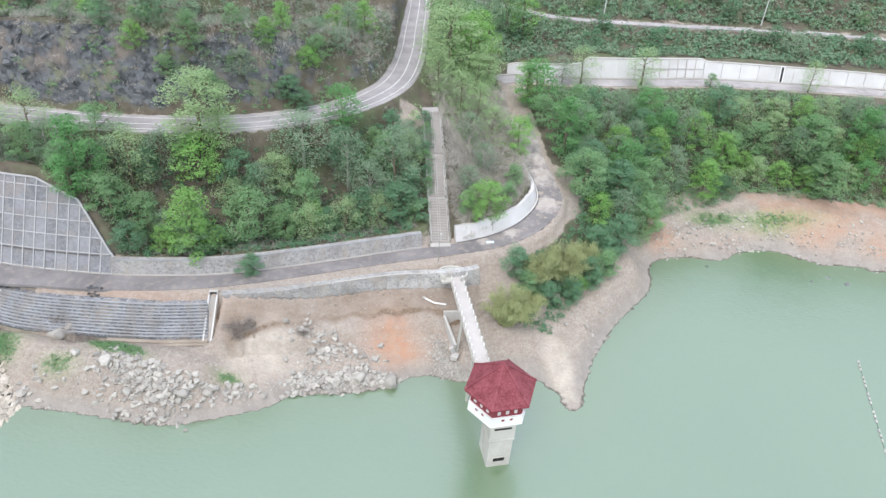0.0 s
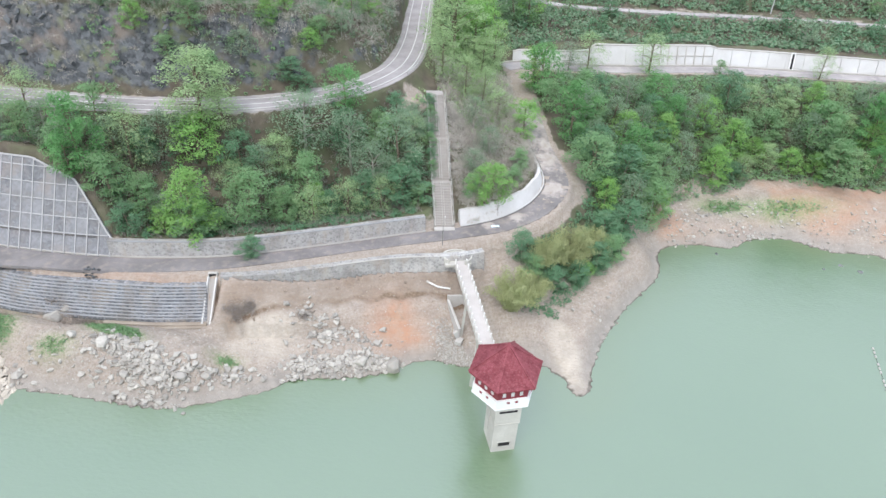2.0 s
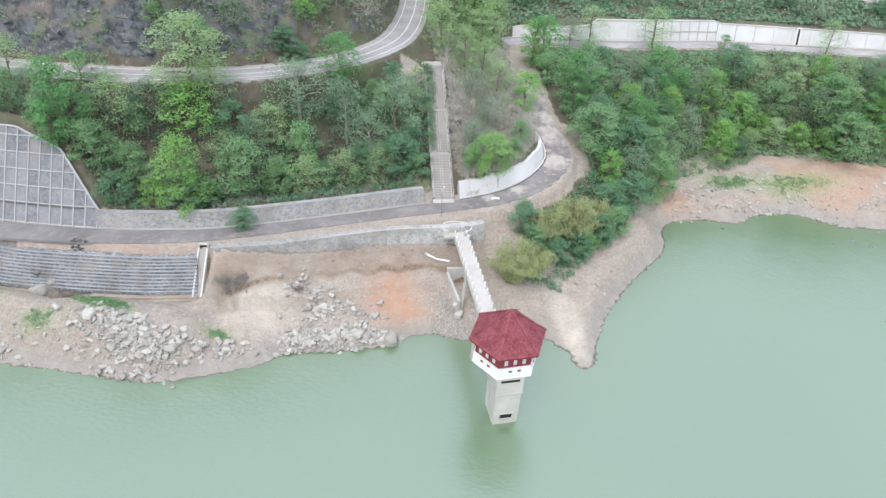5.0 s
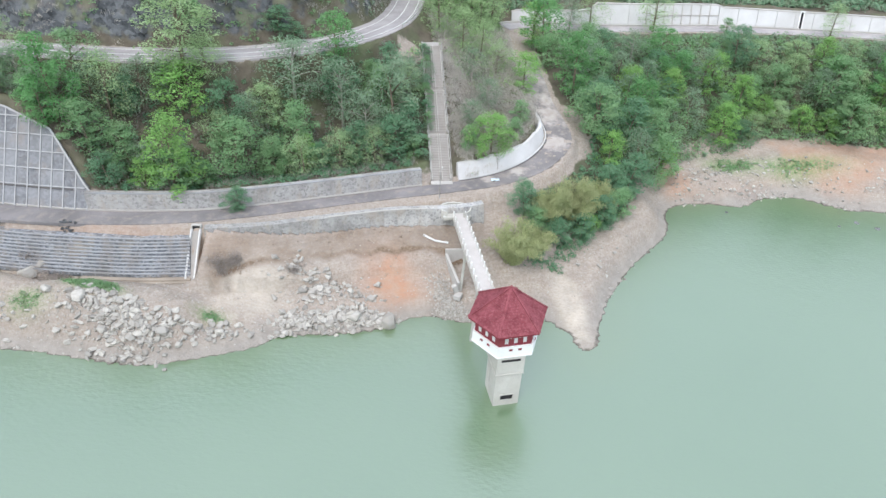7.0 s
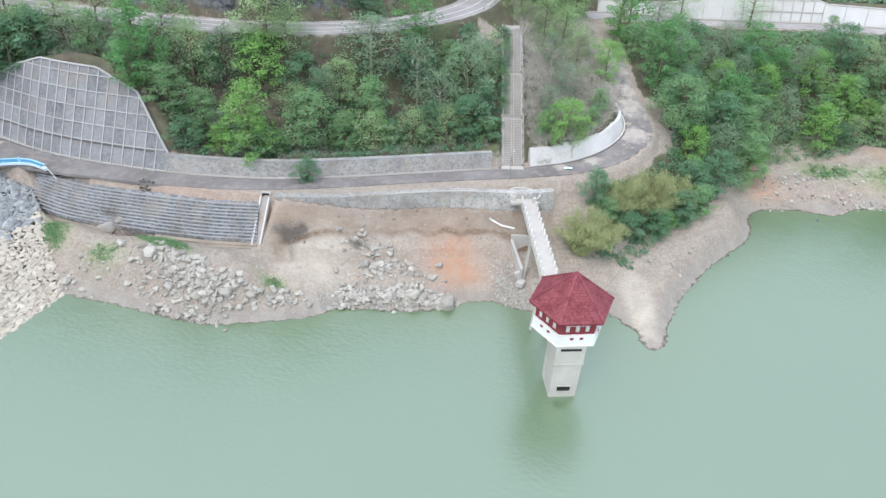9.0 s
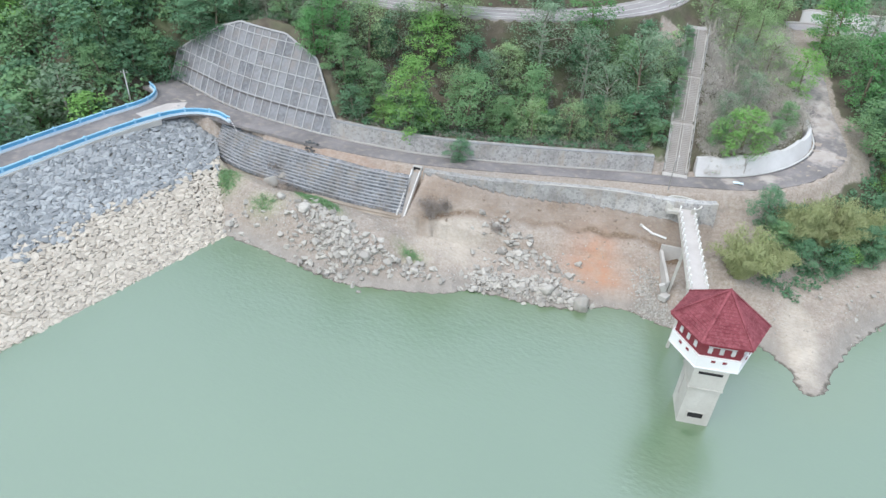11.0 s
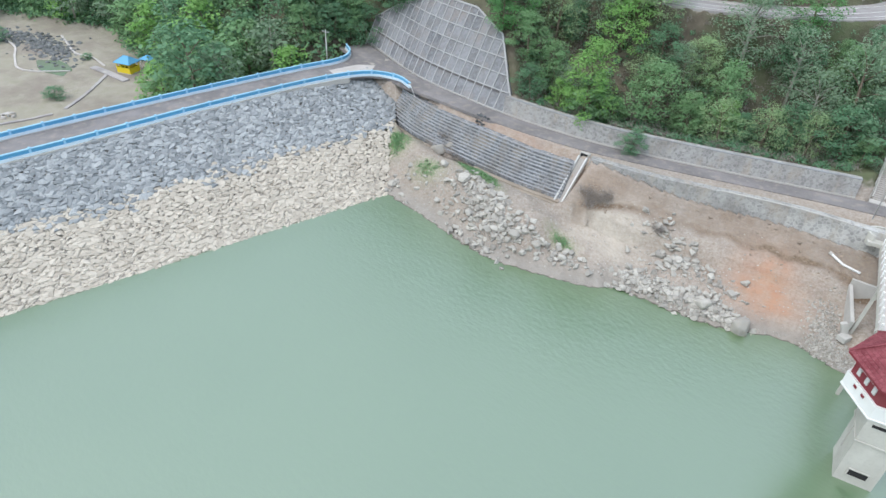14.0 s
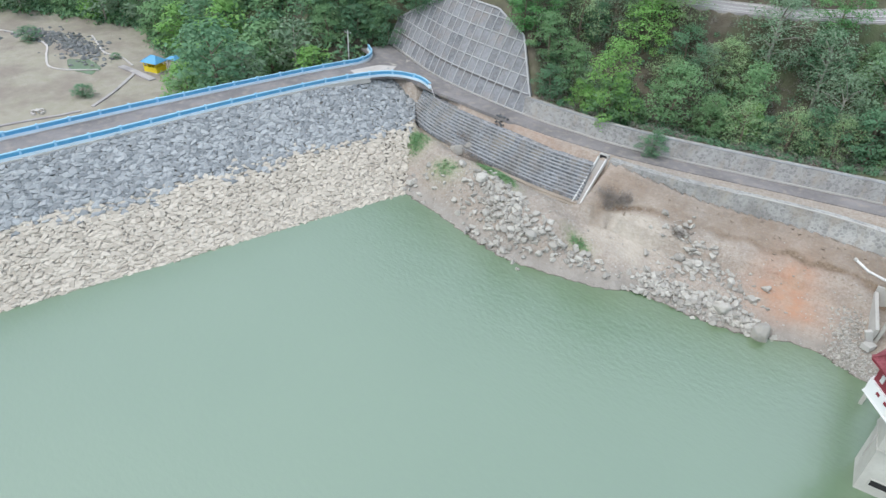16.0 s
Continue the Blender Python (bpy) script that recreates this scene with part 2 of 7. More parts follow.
world.node_tree.links.new(milk.outputs[2], wn["Background"].inputs["Color"])
sun = new("sun", bpy.data.lights.new("sun", "SUN"))
sun.data.energy, sun.data.angle, sun.data.color = 0.9, radians(25), (1.0, 0.97, 0.93)
sun.matrix_world = pose(0, 0, 200, 90 - SUN_HEIGHT, 0, 180 - SUN_TURN)

# ---- materials ----
class Nodes:
    """A material under construction: short calls for the nodes that most surfaces need."""

    def __init__(self, name, rough=0.85, metal=0.0, spec=0.3):
        self.m = bpy.data.materials.new(name)
        self.m.use_nodes = True
        self.t = self.m.node_tree
        self.b = self.t.nodes["Principled BSDF"]
        self.b.inputs["Roughness"].default_value = rough
        self.b.inputs["Metallic"].default_value = metal
        self.b.inputs["Specular IOR Level"].default_value = spec
        self.where = self.t.nodes.new("ShaderNodeNewGeometry").outputs["Position"]

    def link(self, a, b):
        self.t.links.new(a, b)

    def noise(self, size, detail=4.0, rough=0.55, stretch=None):
        n = self.t.nodes.new("ShaderNodeTexNoise")
        n.inputs["Scale"].default_value = 1.0 / size
        n.inputs["Detail"].default_value, n.inputs["Roughness"].default_value = detail, rough
        v = self.where
        if stretch:
            mp = self.t.nodes.new("ShaderNodeMapping")
            mp.inputs["Scale"].default_value = stretch
            self.link(v, mp.inputs["Vector"])
            v = mp.outputs[0]
        self.link(v, n.inputs["Vector"])
        return n.outputs[0]

    def cells(self, size, feature="F1", out="Distance", rand=1.0):
        n = self.t.nodes.new("ShaderNodeTexVoronoi")
        n.feature = feature
        n.inputs["Scale"].default_value = 1.0 / size
        n.inputs["Randomness"].default_value = rand
        self.link(self.where, n.inputs["Vector"])
        return n.outputs[out]

    def ramp(self, fac, a, b, lo=0.0, hi=1.0):
        n = self.t.nodes.new("ShaderNodeMapRange")
        n.inputs["From Min"].default_value, n.inputs["From Max"].default_value = a, b
        n.inputs["To Min"].default_value, n.inputs["To Max"].default_value = lo, hi
        self.link(fac, n.inputs["Value"])
        return n.outputs[0]

    def math(self, op, a, b):
        n = self.t.nodes.new("ShaderNodeMath")
        n.operation = op
        for k, v in enumerate((a, b)):
            if isinstance(v, (int, float)):
                n.inputs[k].default_value = v
            else:
                self.link(v, n.inputs[k])
        return n.outputs[0]

    def mix(self, fac, a, b, blend="MIX"):
        n = self.t.nodes.new("ShaderNodeMix")
        n.data_type, n.blend_type = "RGBA", blend
        for v, k in ((fac, 0), (a, 6), (b, 7)):
            if isinstance(v, (int, float)):
                n.inputs[k].default_value = v
            elif isinstance(v, tuple):
                n.inputs[k].default_value = (*v, 1)
            else:
                self.link(v, n.inputs[k])
        return n.outputs[2]

    def attr(self, name):
        n = self.t.nodes.new("ShaderNodeAttribute")
        n.attribute_name = name
        return n.outputs["Fac"]

    def island(self):
        return self.t.nodes.new("ShaderNodeNewGeometry").outputs["Random Per Island"]

    def thing(self):
        return self.t.nodes.new("ShaderNodeObjectInfo").outputs["Random"]

    def steep(self):
        n = self.t.nodes.new("ShaderNodeSeparateXYZ")
        self.link(self.t.nodes.new("ShaderNodeNewGeometry").outputs["Normal"], n.inputs[0])
        return n.outputs["Z"]

    def done(self, colour, bump=None, strength=0.3, depth=0.05):
        if isinstance(colour, tuple):
            self.b.inputs["Base Color"].default_value = (*colour, 1)
        else:
            self.link(colour, self.b.inputs["Base Color"])
        if bump is not None:
            n = self.t.nodes.new("ShaderNodeBump")
            n.inputs["Strength"].default_value, n.inputs["Distance"].default_value = strength, depth
            self.link(bump, n.inputs["Height"])
            self.link(n.outputs[0], self.b.inputs["Normal"])
        return self.m


def plain(name, colour, rough=0.7, wear=0.25, size=0.6, metal=0.0, spec=0.3, dirt=(0.18, 0.15, 0.12)):
    """Painted or cast surfaces: a colour with blotches at two sizes, dirt and a fine grain."""
    n = Nodes(name, rough, metal, spec)
    c = n.mix(n.ramp(n.noise(size * 5), 0.35, 0.75, 0, wear), colour, dirt)
    c = n.mix(n.ramp(n.noise(size * 0.3, 6), 0.5, 0.8, 0, wear * 0.7), c, tuple(v * 0.6 for v in colour))
    return n.done(c, n.noise(0.08, 5), 0.25, 0.01)


def leafy(name, low, high, dry=(0.17, 0.14, 0.08), dryness=0.12):
    n = Nodes(name, 0.8, 0.0, 0.1)
    tone = n.math("ADD", n.math("MULTIPLY", n.island(), 0.45), n.ramp(n.noise(1.3, 2), 0.3, 0.7, 0.0, 0.55))
    c = n.mix(tone, low, high)
    c = n.mix(n.math("MULTIPLY", n.thing(), 0.35), c, tuple(v * 0.5 for v in high))
    c = n.mix(n.ramp(n.noise(2.6, 3), 0.5, 0.8, 0, dryness * 3), c, dry)
    n.b.inputs["Subsurface Weight"].default_value = 0.0
    m = n.done(c)
    trans = n.t.nodes.new("ShaderNodeBsdfTranslucent")
    n.link(c, trans.inputs["Color"])
    both = n.t.nodes.new("ShaderNodeMixShader")
    both.inputs[0].default_value = 0.3
    n.link(n.b.outputs[0], both.inputs[1])
    n.link(trans.outputs[0], both.inputs[2])
    n.link(both.outputs[0], n.t.nodes["Material Output"].inputs["Surface"])
    return m


def make_ground():
    n = Nodes("earth_and_rock", 0.95, 0, 0.15)
    big, mid, fine = n.noise(9, 5), n.noise(2.2, 6), n.noise(0.35, 6, 0.65)
    floor = n.mix(n.ramp(mid, 0.35, 0.7), (0.105, 0.09, 0.07), (0.165, 0.145, 0.11))
    floor = n.mix(n.ramp(big, 0.45, 0.7), floor, (0.12, 0.145, 0.075))
    dirt = n.mix(n.ramp(mid, 0.3, 0.7), (0.345, 0.29, 0.25), (0.44, 0.38, 0.325))
    dirt = n.mix(n.ramp(big, 0.4, 0.75, 0, 0.7), dirt, (0.325, 0.295, 0.27))
    dirt = n.mix(n.ramp(n.noise(1.6, 6, 0.62, (0.12, 0.12, 5.5)), 0.47, 0.66, 0, 0.55), dirt, (0.46, 0.40, 0.345))
    dirt = n.mix(n.ramp(n.noise(1.0, 3, 0.5, (0.06, 0.06, 9.0)), 0.5, 0.62, 0, 0.4), dirt, (0.30, 0.265, 0.225))
    dirt = n.mix(n.ramp(n.noise(3.1, 7, 0.7), 0.5, 0.66, 0, 0.6), dirt, (0.29, 0.26, 0.235))
    dirt = n.mix(n.ramp(fine, 0.46, 0.66, 0, 0.85), dirt, (0.27, 0.22, 0.175))
    dirt = n.mix(n.ramp(n.noise(0.62, 6, 0.7), 0.5, 0.62, 0, 0.6), dirt, (0.45, 0.405, 0.355))
    dirt = n.mix(n.ramp(n.noise(0.9, 5, 0.6, (1, 3.5, 1)), 0.52, 0.72, 0, 0.55), dirt, (0.34, 0.275, 0.215))
    dirt = n.mix(n.ramp(n.math("ADD", n.cells(0.42), n.ramp(n.noise(1.9, 4), 0.35, 0.65, 0.16, -0.05)), 0.22, 0.08, 0, 0.5), dirt, (0.52, 0.48, 0.44))
    dirt = n.mix(n.math("MULTIPLY", n.attr("clay"), n.ramp(n.noise(1.5, 7, 0.7, (1, 1, 3)), 0.36, 0.6, 0.6, 1.0)), dirt, n.mix(n.ramp(mid, 0.3, 0.7), (0.46, 0.235, 0.145), (0.45, 0.29, 0.20)))
    dirt = n.mix(n.math("MULTIPLY", n.attr("sand"), n.ramp(mid, 0.3, 0.65, 0.45, 0.9)), dirt, n.mix(n.ramp(n.noise(0.8, 5, 0.6, (1, 3, 1)), 0.35, 0.65), (0.51, 0.45, 0.375), (0.60, 0.545, 0.47)))
    dirt = n.mix(n.math("MULTIPLY", n.attr("grass"), n.ramp(fine, 0.35, 0.6)), dirt, (0.17, 0.29, 0.10))
    tone = n.t.nodes.new("ShaderNodeSeparateColor")
    n.link(n.cells(0.75, "F1", "Color"), tone.inputs[0])
    rock = n.mix(n.ramp(n.math("ADD", n.math("MULTIPLY", tone.outputs[0], 0.28), n.math("MULTIPLY", n.noise(2.4, 8, 0.72), 1.0)), 0.42, 0.9), (0.035, 0.039, 0.042), (0.185, 0.195, 0.205))
    rock = n.mix(n.ramp(n.noise(6, 5), 0.53, 0.66, 0, 0.8), rock, (0.235, 0.195, 0.165))
    rock = n.mix(n.ramp(n.noise(3.7, 6), 0.53, 0.63, 0, 0.8), rock, (0.19, 0.20, 0.13))
    # brown cut earth; its darkest tone holds the shade under the lip
    dirt = n.mix(n.math("MULTIPLY", n.attr("cut"), n.ramp(mid, 0.3, 0.6, 0.5, 1.0)), dirt, n.mix(n.ramp(fine, 0.35, 0.65), (0.14, 0.10, 0.07), (0.28, 0.21, 0.155)))
    c = n.mix(n.ramp(n.math("ADD", n.attr("bare"), n.ramp(mid, 0.3, 0.7, -0.25, 0.25)), 0.35, 0.65), floor, dirt)
    c = n.mix(n.ramp(n.math("ADD", n.attr("rocky"), n.ramp(mid, 0.3, 0.7, -0.3, 0.3)), 0.35, 0.65), c, rock)
    c = n.mix(n.ramp(n.math("ADD", n.attr("meadow"), n.ramp(big, 0.3, 0.7, -0.3, 0.3)), 0.3, 0.7), c,
              n.mix(n.ramp(n.noise(13, 6, 0.65), 0.44, 0.6), n.mix(n.ramp(mid, 0.3, 0.7), (0.37, 0.335, 0.28), (0.32, 0.30, 0.23)), (0.27, 0.235, 0.20)))
    up = n.t.nodes.new("ShaderNodeSeparateXYZ")
    n.link(n.where, up.inputs[0])
    level = n.math("ADD", up.outputs["Z"], n.ramp(n.noise(1.1, 4), 0.3, 0.7, -0.06, 0.06))
    silt = n.math("MULTIPLY", n.math("SUBTRACT", n.attr("damp"), n.attr("sand")), n.ramp(level, 0.5, 2.2, 0.75, 0.0))
    c = n.mix(silt, c, n.mix(n.ramp(mid, 0.3, 0.7), (0.27, 0.25, 0.225), (0.35, 0.325, 0.295)))
    c = n.mix(n.math("MULTIPLY", n.attr("damp"), n.ramp(level, 0.03, 0.11, 0.8, 0.0)), c, (0.09, 0.08, 0.065))
    height = n.math("ADD", n.math("MULTIPLY", mid, 0.5), n.math("MULTIPLY", fine, 0.22))
    return n.done(c, height, 1.0, 0.7)


def make_water():
    n = Nodes("murky_green_water", 0.29, 0, 1.0)
    n.b.inputs["IOR"].default_value = 2.0
    c = n.mix(n.ramp(n.noise(40, 3), 0.35, 0.7), (0.093, 0.168, 0.079), (0.108, 0.184, 0.089))
    c = n.mix(n.math("MULTIPLY", n.attr("shoal"), 0.3), c, (0.125, 0.17, 0.06))
    ripple = n.math("ADD", n.math("MULTIPLY", n.noise(0.9, 3, 0.5, (1, 1.7, 1)), 0.6), n.noise(5.0, 2, 0.5))
    return n.done(c, ripple, 0.45, 0.15)


def make_asphalt(name, tone, light):
    n = Nodes(name, 0.9, 0, 0.25)
    t = tuple(tone * k for k in (1.03, 0.96, 0.955))
    c = n.mix(n.ramp(n.noise(6, 5), 0.35, 0.7), t, tuple(v * 1.5 for v in t))
    c = n.mix(n.ramp(n.noise(1.3, 6), 0.5, 0.75, 0, 0.75), c, light)
    c = n.mix(n.ramp(n.noise(0.12, 4), 0.5, 0.8, 0, 0.4), c, tuple(v * 0.5 for v in t))
    c = n.mix(n.ramp(n.math("ADD", n.attr("dust"), n.ramp(n.noise(2.3, 6, 0.65), 0.3, 0.7, -0.45, 0.45)), 0.3, 0.75), c, n.mix(n.ramp(n.noise(1.7, 5), 0.4, 0.7), (0.37, 0.325, 0.295), (0.48, 0.44, 0.41)))
    return n.done(c, n.noise(0.05, 3), 0.3, 0.01)


def make_masonry(name, a, b, joint, size=0.45):
    n = Nodes(name, 0.92, 0, 0.2)
    tone = n.t.nodes.new("ShaderNodeSeparateColor")
    n.link(n.cells(size, "F1", "Color"), tone.inputs[0])
    c = n.mix(tone.outputs[0], a, b)
    edge = n.ramp(n.cells(size, "DISTANCE_TO_EDGE"), 0.02, 0.10)
    c = n.mix(edge, joint, c)
    c = n.mix(n.ramp(n.noise(3.5, 5), 0.45, 0.75, 0, 0.65), c, (0.17, 0.16, 0.145))
    c = n.mix(n.ramp(n.noise(2.2, 6, 0.62, (1, 1, 0.35)), 0.5, 0.68, 0, 0.7), c, (0.40, 0.345, 0.285))
    return n.done(c, edge, 0.5, 0.06)


def make_pitching():
    """Stone panels between ribs: each with a tone of its own, stained and dusted."""
    n = Nodes("grey_stone_pitching", 0.93, 0, 0.2)
    tone = n.t.nodes.new("ShaderNodeSeparateColor")
    n.link(n.cells(0.38, "F1", "Color"), tone.inputs[0])
    c = n.mix(tone.outputs[0], (0.135, 0.14, 0.15), (0.245, 0.25, 0.262))
    c = n.mix(n.math("MULTIPLY", n.thing(), 0.6), c, (0.33, 0.333, 0.343))
    c = n.mix(n.ramp(n.noise(2.6, 6, 0.65), 0.5, 0.68, 0, 0.7), c, (0.20, 0.19, 0.185))
    c = n.mix(n.ramp(n.noise(4.1, 6, 0.6), 0.53, 0.66, 0, 0.6), c, (0.28, 0.25, 0.23))
    edge = n.ramp(n.cells(0.38, "DISTANCE_TO_EDGE"), 0.02, 0.10)
    return n.done(c, edge, 0.4, 0.05)


def make_stone(name, a, b, c3):
    n = Nodes(name, 0.92, 0, 0.25)
    pick = n.math("FRACT", n.math("ADD", n.island(), n.math("MULTIPLY", n.thing(), 7.3)), 0.0)
    c = n.mix(pick, a, b)
    c = n.mix(n.ramp(n.noise(0.5, 5), 0.45, 0.75, 0, 0.7), c, c3)
    return n.done(c, n.noise(0.16, 6), 0.5, 0.06)


def make_roof():
    n = Nodes("faded_red_roof_tiles", 0.8, 0, 0.25)
    c = n.mix(n.island(), (0.21, 0.05, 0.062), (0.29, 0.085, 0.10))
    c = n.mix(n.ramp(n.noise(1.3, 6, 0.65), 0.45, 0.68, 0, 0.85), c, (0.155, 0.032, 0.042))
    c = n.mix(n.ramp(n.noise(0.22, 5), 0.52, 0.75, 0, 0.55), c, (0.40, 0.17, 0.175))
    c = n.mix(n.ramp(n.noise(0.7, 6, 0.7), 0.6, 0.75, 0, 0.5), c, (0.10, 0.035, 0.035))
    return n.done(c, n.noise(0.1, 4), 0.3, 0.02)


EARTH, WATER = make_ground(), make_water()
ASPHALT, OLD_ASPHALT = make_asphalt("worn_asphalt", 0.175, (0.35, 0.305, 0.265)), make_asphalt("grey_asphalt", 0.27, (0.4, 0.39, 0.38))
GRAVEL = make_asphalt("gravel_shoulder", 0.30, (0.5, 0.46, 0.41))
MASONRY = make_masonry("grey_rubble_masonry", (0.27, 0.265, 0.26), (0.44, 0.43, 0.42), (0.42, 0.41, 0.39), 0.42)
PITCHING = make_pitching()
PALE_MASONRY = make_masonry("pale_rubble_masonry", (0.33, 0.325, 0.32), (0.53, 0.52, 0.50), (0.54, 0.53, 0.51), 0.5)
COURSE_STONE = make_masonry("weathered_stepped_masonry", (0.12, 0.13, 0.148), (0.40, 0.42, 0.45), (0.17, 0.178, 0.19), 0.4)
CONCRETE = plain("weathered_concrete", (0.52, 0.50, 0.47), 0.9, 0.35, 1.2)
PALE_CONCRETE = plain("pale_concrete", (0.66, 0.66, 0.65), 0.9, 0.3, 1.6)
DECK = plain("stained_deck_concrete", (0.56, 0.525, 0.50), 0.9, 0.35, 0.8)
STEP_CONCRETE = plain("worn_step_concrete", (0.40, 0.375, 0.35), 0.95, 0.4, 0.8)
DULL_CAP = plain("worn_grey_capping", (0.35, 0.36, 0.375), 0.95, 0.6, 0.7)
RIB_CONCRETE = plain("grey_rib_concrete", (0.45, 0.45, 0.455), 0.9, 0.35, 1.0)
EARTHY = plain("earth_stained_concrete", (0.40, 0.345, 0.285), 0.95, 0.5, 0.8)
BEND_PLASTER = plain("greyish_plaster", (0.66, 0.655, 0.65), 0.9, 0.3, 1.3)
PLASTER = plain("weathered_cream_plaster", (0.56, 0.545, 0.50), 0.9, 0.4, 0.9)
WHITE = plain("white_paint", (0.82, 0.82, 0.81), 0.6, 0.1, 0.8)
LINE_PAINT = plain("road_line_paint", (0.75, 0.75, 0.73), 0.8, 0.35, 0.4)
BLUE = plain("blue_paint", (0.10, 0.36, 0.60), 0.5, 0.12, 0.6, spec=0.5)
SKY_BLUE = plain("light_blue_paint", (0.34, 0.62, 0.82), 0.5, 0.12, 0.6)
PALE_BLUE = plain("pale_blue_paint", (0.66, 0.78, 0.86), 0.6, 0.15, 0.6)
RED = plain("dark_red_paint", (0.23, 0.03, 0.045), 0.6, 0.2, 0.5)
ROOF = make_roof()
POND = plain("algae_green_pond", (0.10, 0.16, 0.075), 0.25, 0.4, 1.5, spec=0.4)
YELLOW = plain("yellow_paint", (0.80, 0.62, 0.03), 0.6, 0.12, 0.6)
DARK = plain("dark_opening", (0.02, 0.02, 0.022), 0.9, 0.1)
# near-black strips; on the gridded slope this colour paints the bench's shadow
DARK_STRIP = plain("damp_gutter_concrete", (0.11, 0.105, 0.105), 0.85, 0.4, 0.8)
RUST = plain("grey_galvanised_metal", (0.42, 0.42, 0.41), 0.5, 0.3, 0.4, 0.6)
GREY_STONE = make_stone("blue_grey_stone", (0.20, 0.215, 0.225), (0.43, 0.445, 0.452), (0.27, 0.268, 0.262))
TAN_STONE = make_stone("pale_tan_stone", (0.42, 0.375, 0.315), (0.61, 0.555, 0.475), (0.42, 0.36, 0.30))
CUT_STONE = make_stone("dark_blue_grey_rock", (0.05, 0.055, 0.06), (0.17, 0.18, 0.19), (0.13, 0.115, 0.095))
DARK_STONE = make_stone("dark_stream_stone", (0.10, 0.105, 0.11), (0.24, 0.245, 0.25), (0.13, 0.14, 0.10))
SHORE_STONE = make_stone("pale_grey_stone", (0.29, 0.275, 0.25), (0.51, 0.485, 0.44), (0.36, 0.325, 0.28))
CLOD = make_stone("brown_earth_clods", (0.25, 0.20, 0.16), (0.37, 0.30, 0.24), (0.20, 0.155, 0.12))
PALE_BARK = plain("pale_grey_bark", (0.40, 0.37, 0.33), 0.95, 0.4, 0.5)
BARK = plain("grey_brown_bark", (0.20, 0.16, 0.12), 0.95, 0.4, 0.5)
DRY_TWIG = plain("bleached_twigs", (0.40, 0.365, 0.325), 0.95, 0.3, 0.5)
LEAF_BRIGHT = leafy("bright_green_leaves", (0.20, 0.41, 0.115), (0.33, 0.56, 0.19))
LEAF_FRESH = leafy("fresh_green_leaves", (0.12, 0.29, 0.11), (0.21, 0.43, 0.17), dryness=0.04)
LEAF_MID = leafy("mid_green_leaves", (0.175, 0.325, 0.155), (0.295, 0.475, 0.24))
LEAF_DARK = leafy("dark_green_leaves", (0.12, 0.255, 0.145), (0.22, 0.385, 0.225))
LEAF_GREY = leafy("grey_green_leaves", (0.205, 0.315, 0.20), (0.305, 0.415, 0.28))
LEAF_PALE = leafy("pale_feathery_leaves", (0.30, 0.445, 0.225), (0.44, 0.585, 0.31), dryness=0.04)
LEAF_BAMBOO = leafy("yellow_green_bamboo_leaves", (0.335, 0.385, 0.185), (0.50, 0.53, 0.29), dryness=0.15)
BRUSH = leafy("withered_purple_brown_brush", (0.25, 0.22, 0.20), (0.45, 0.405, 0.37), (0.29, 0.25, 0.22), dryness=0.1)
LEAF_DRY = leafy("dry_brush", (0.48, 0.45, 0.405), (0.66, 0.62, 0.56), (0.40, 0.36, 0.31), dryness=0.2)

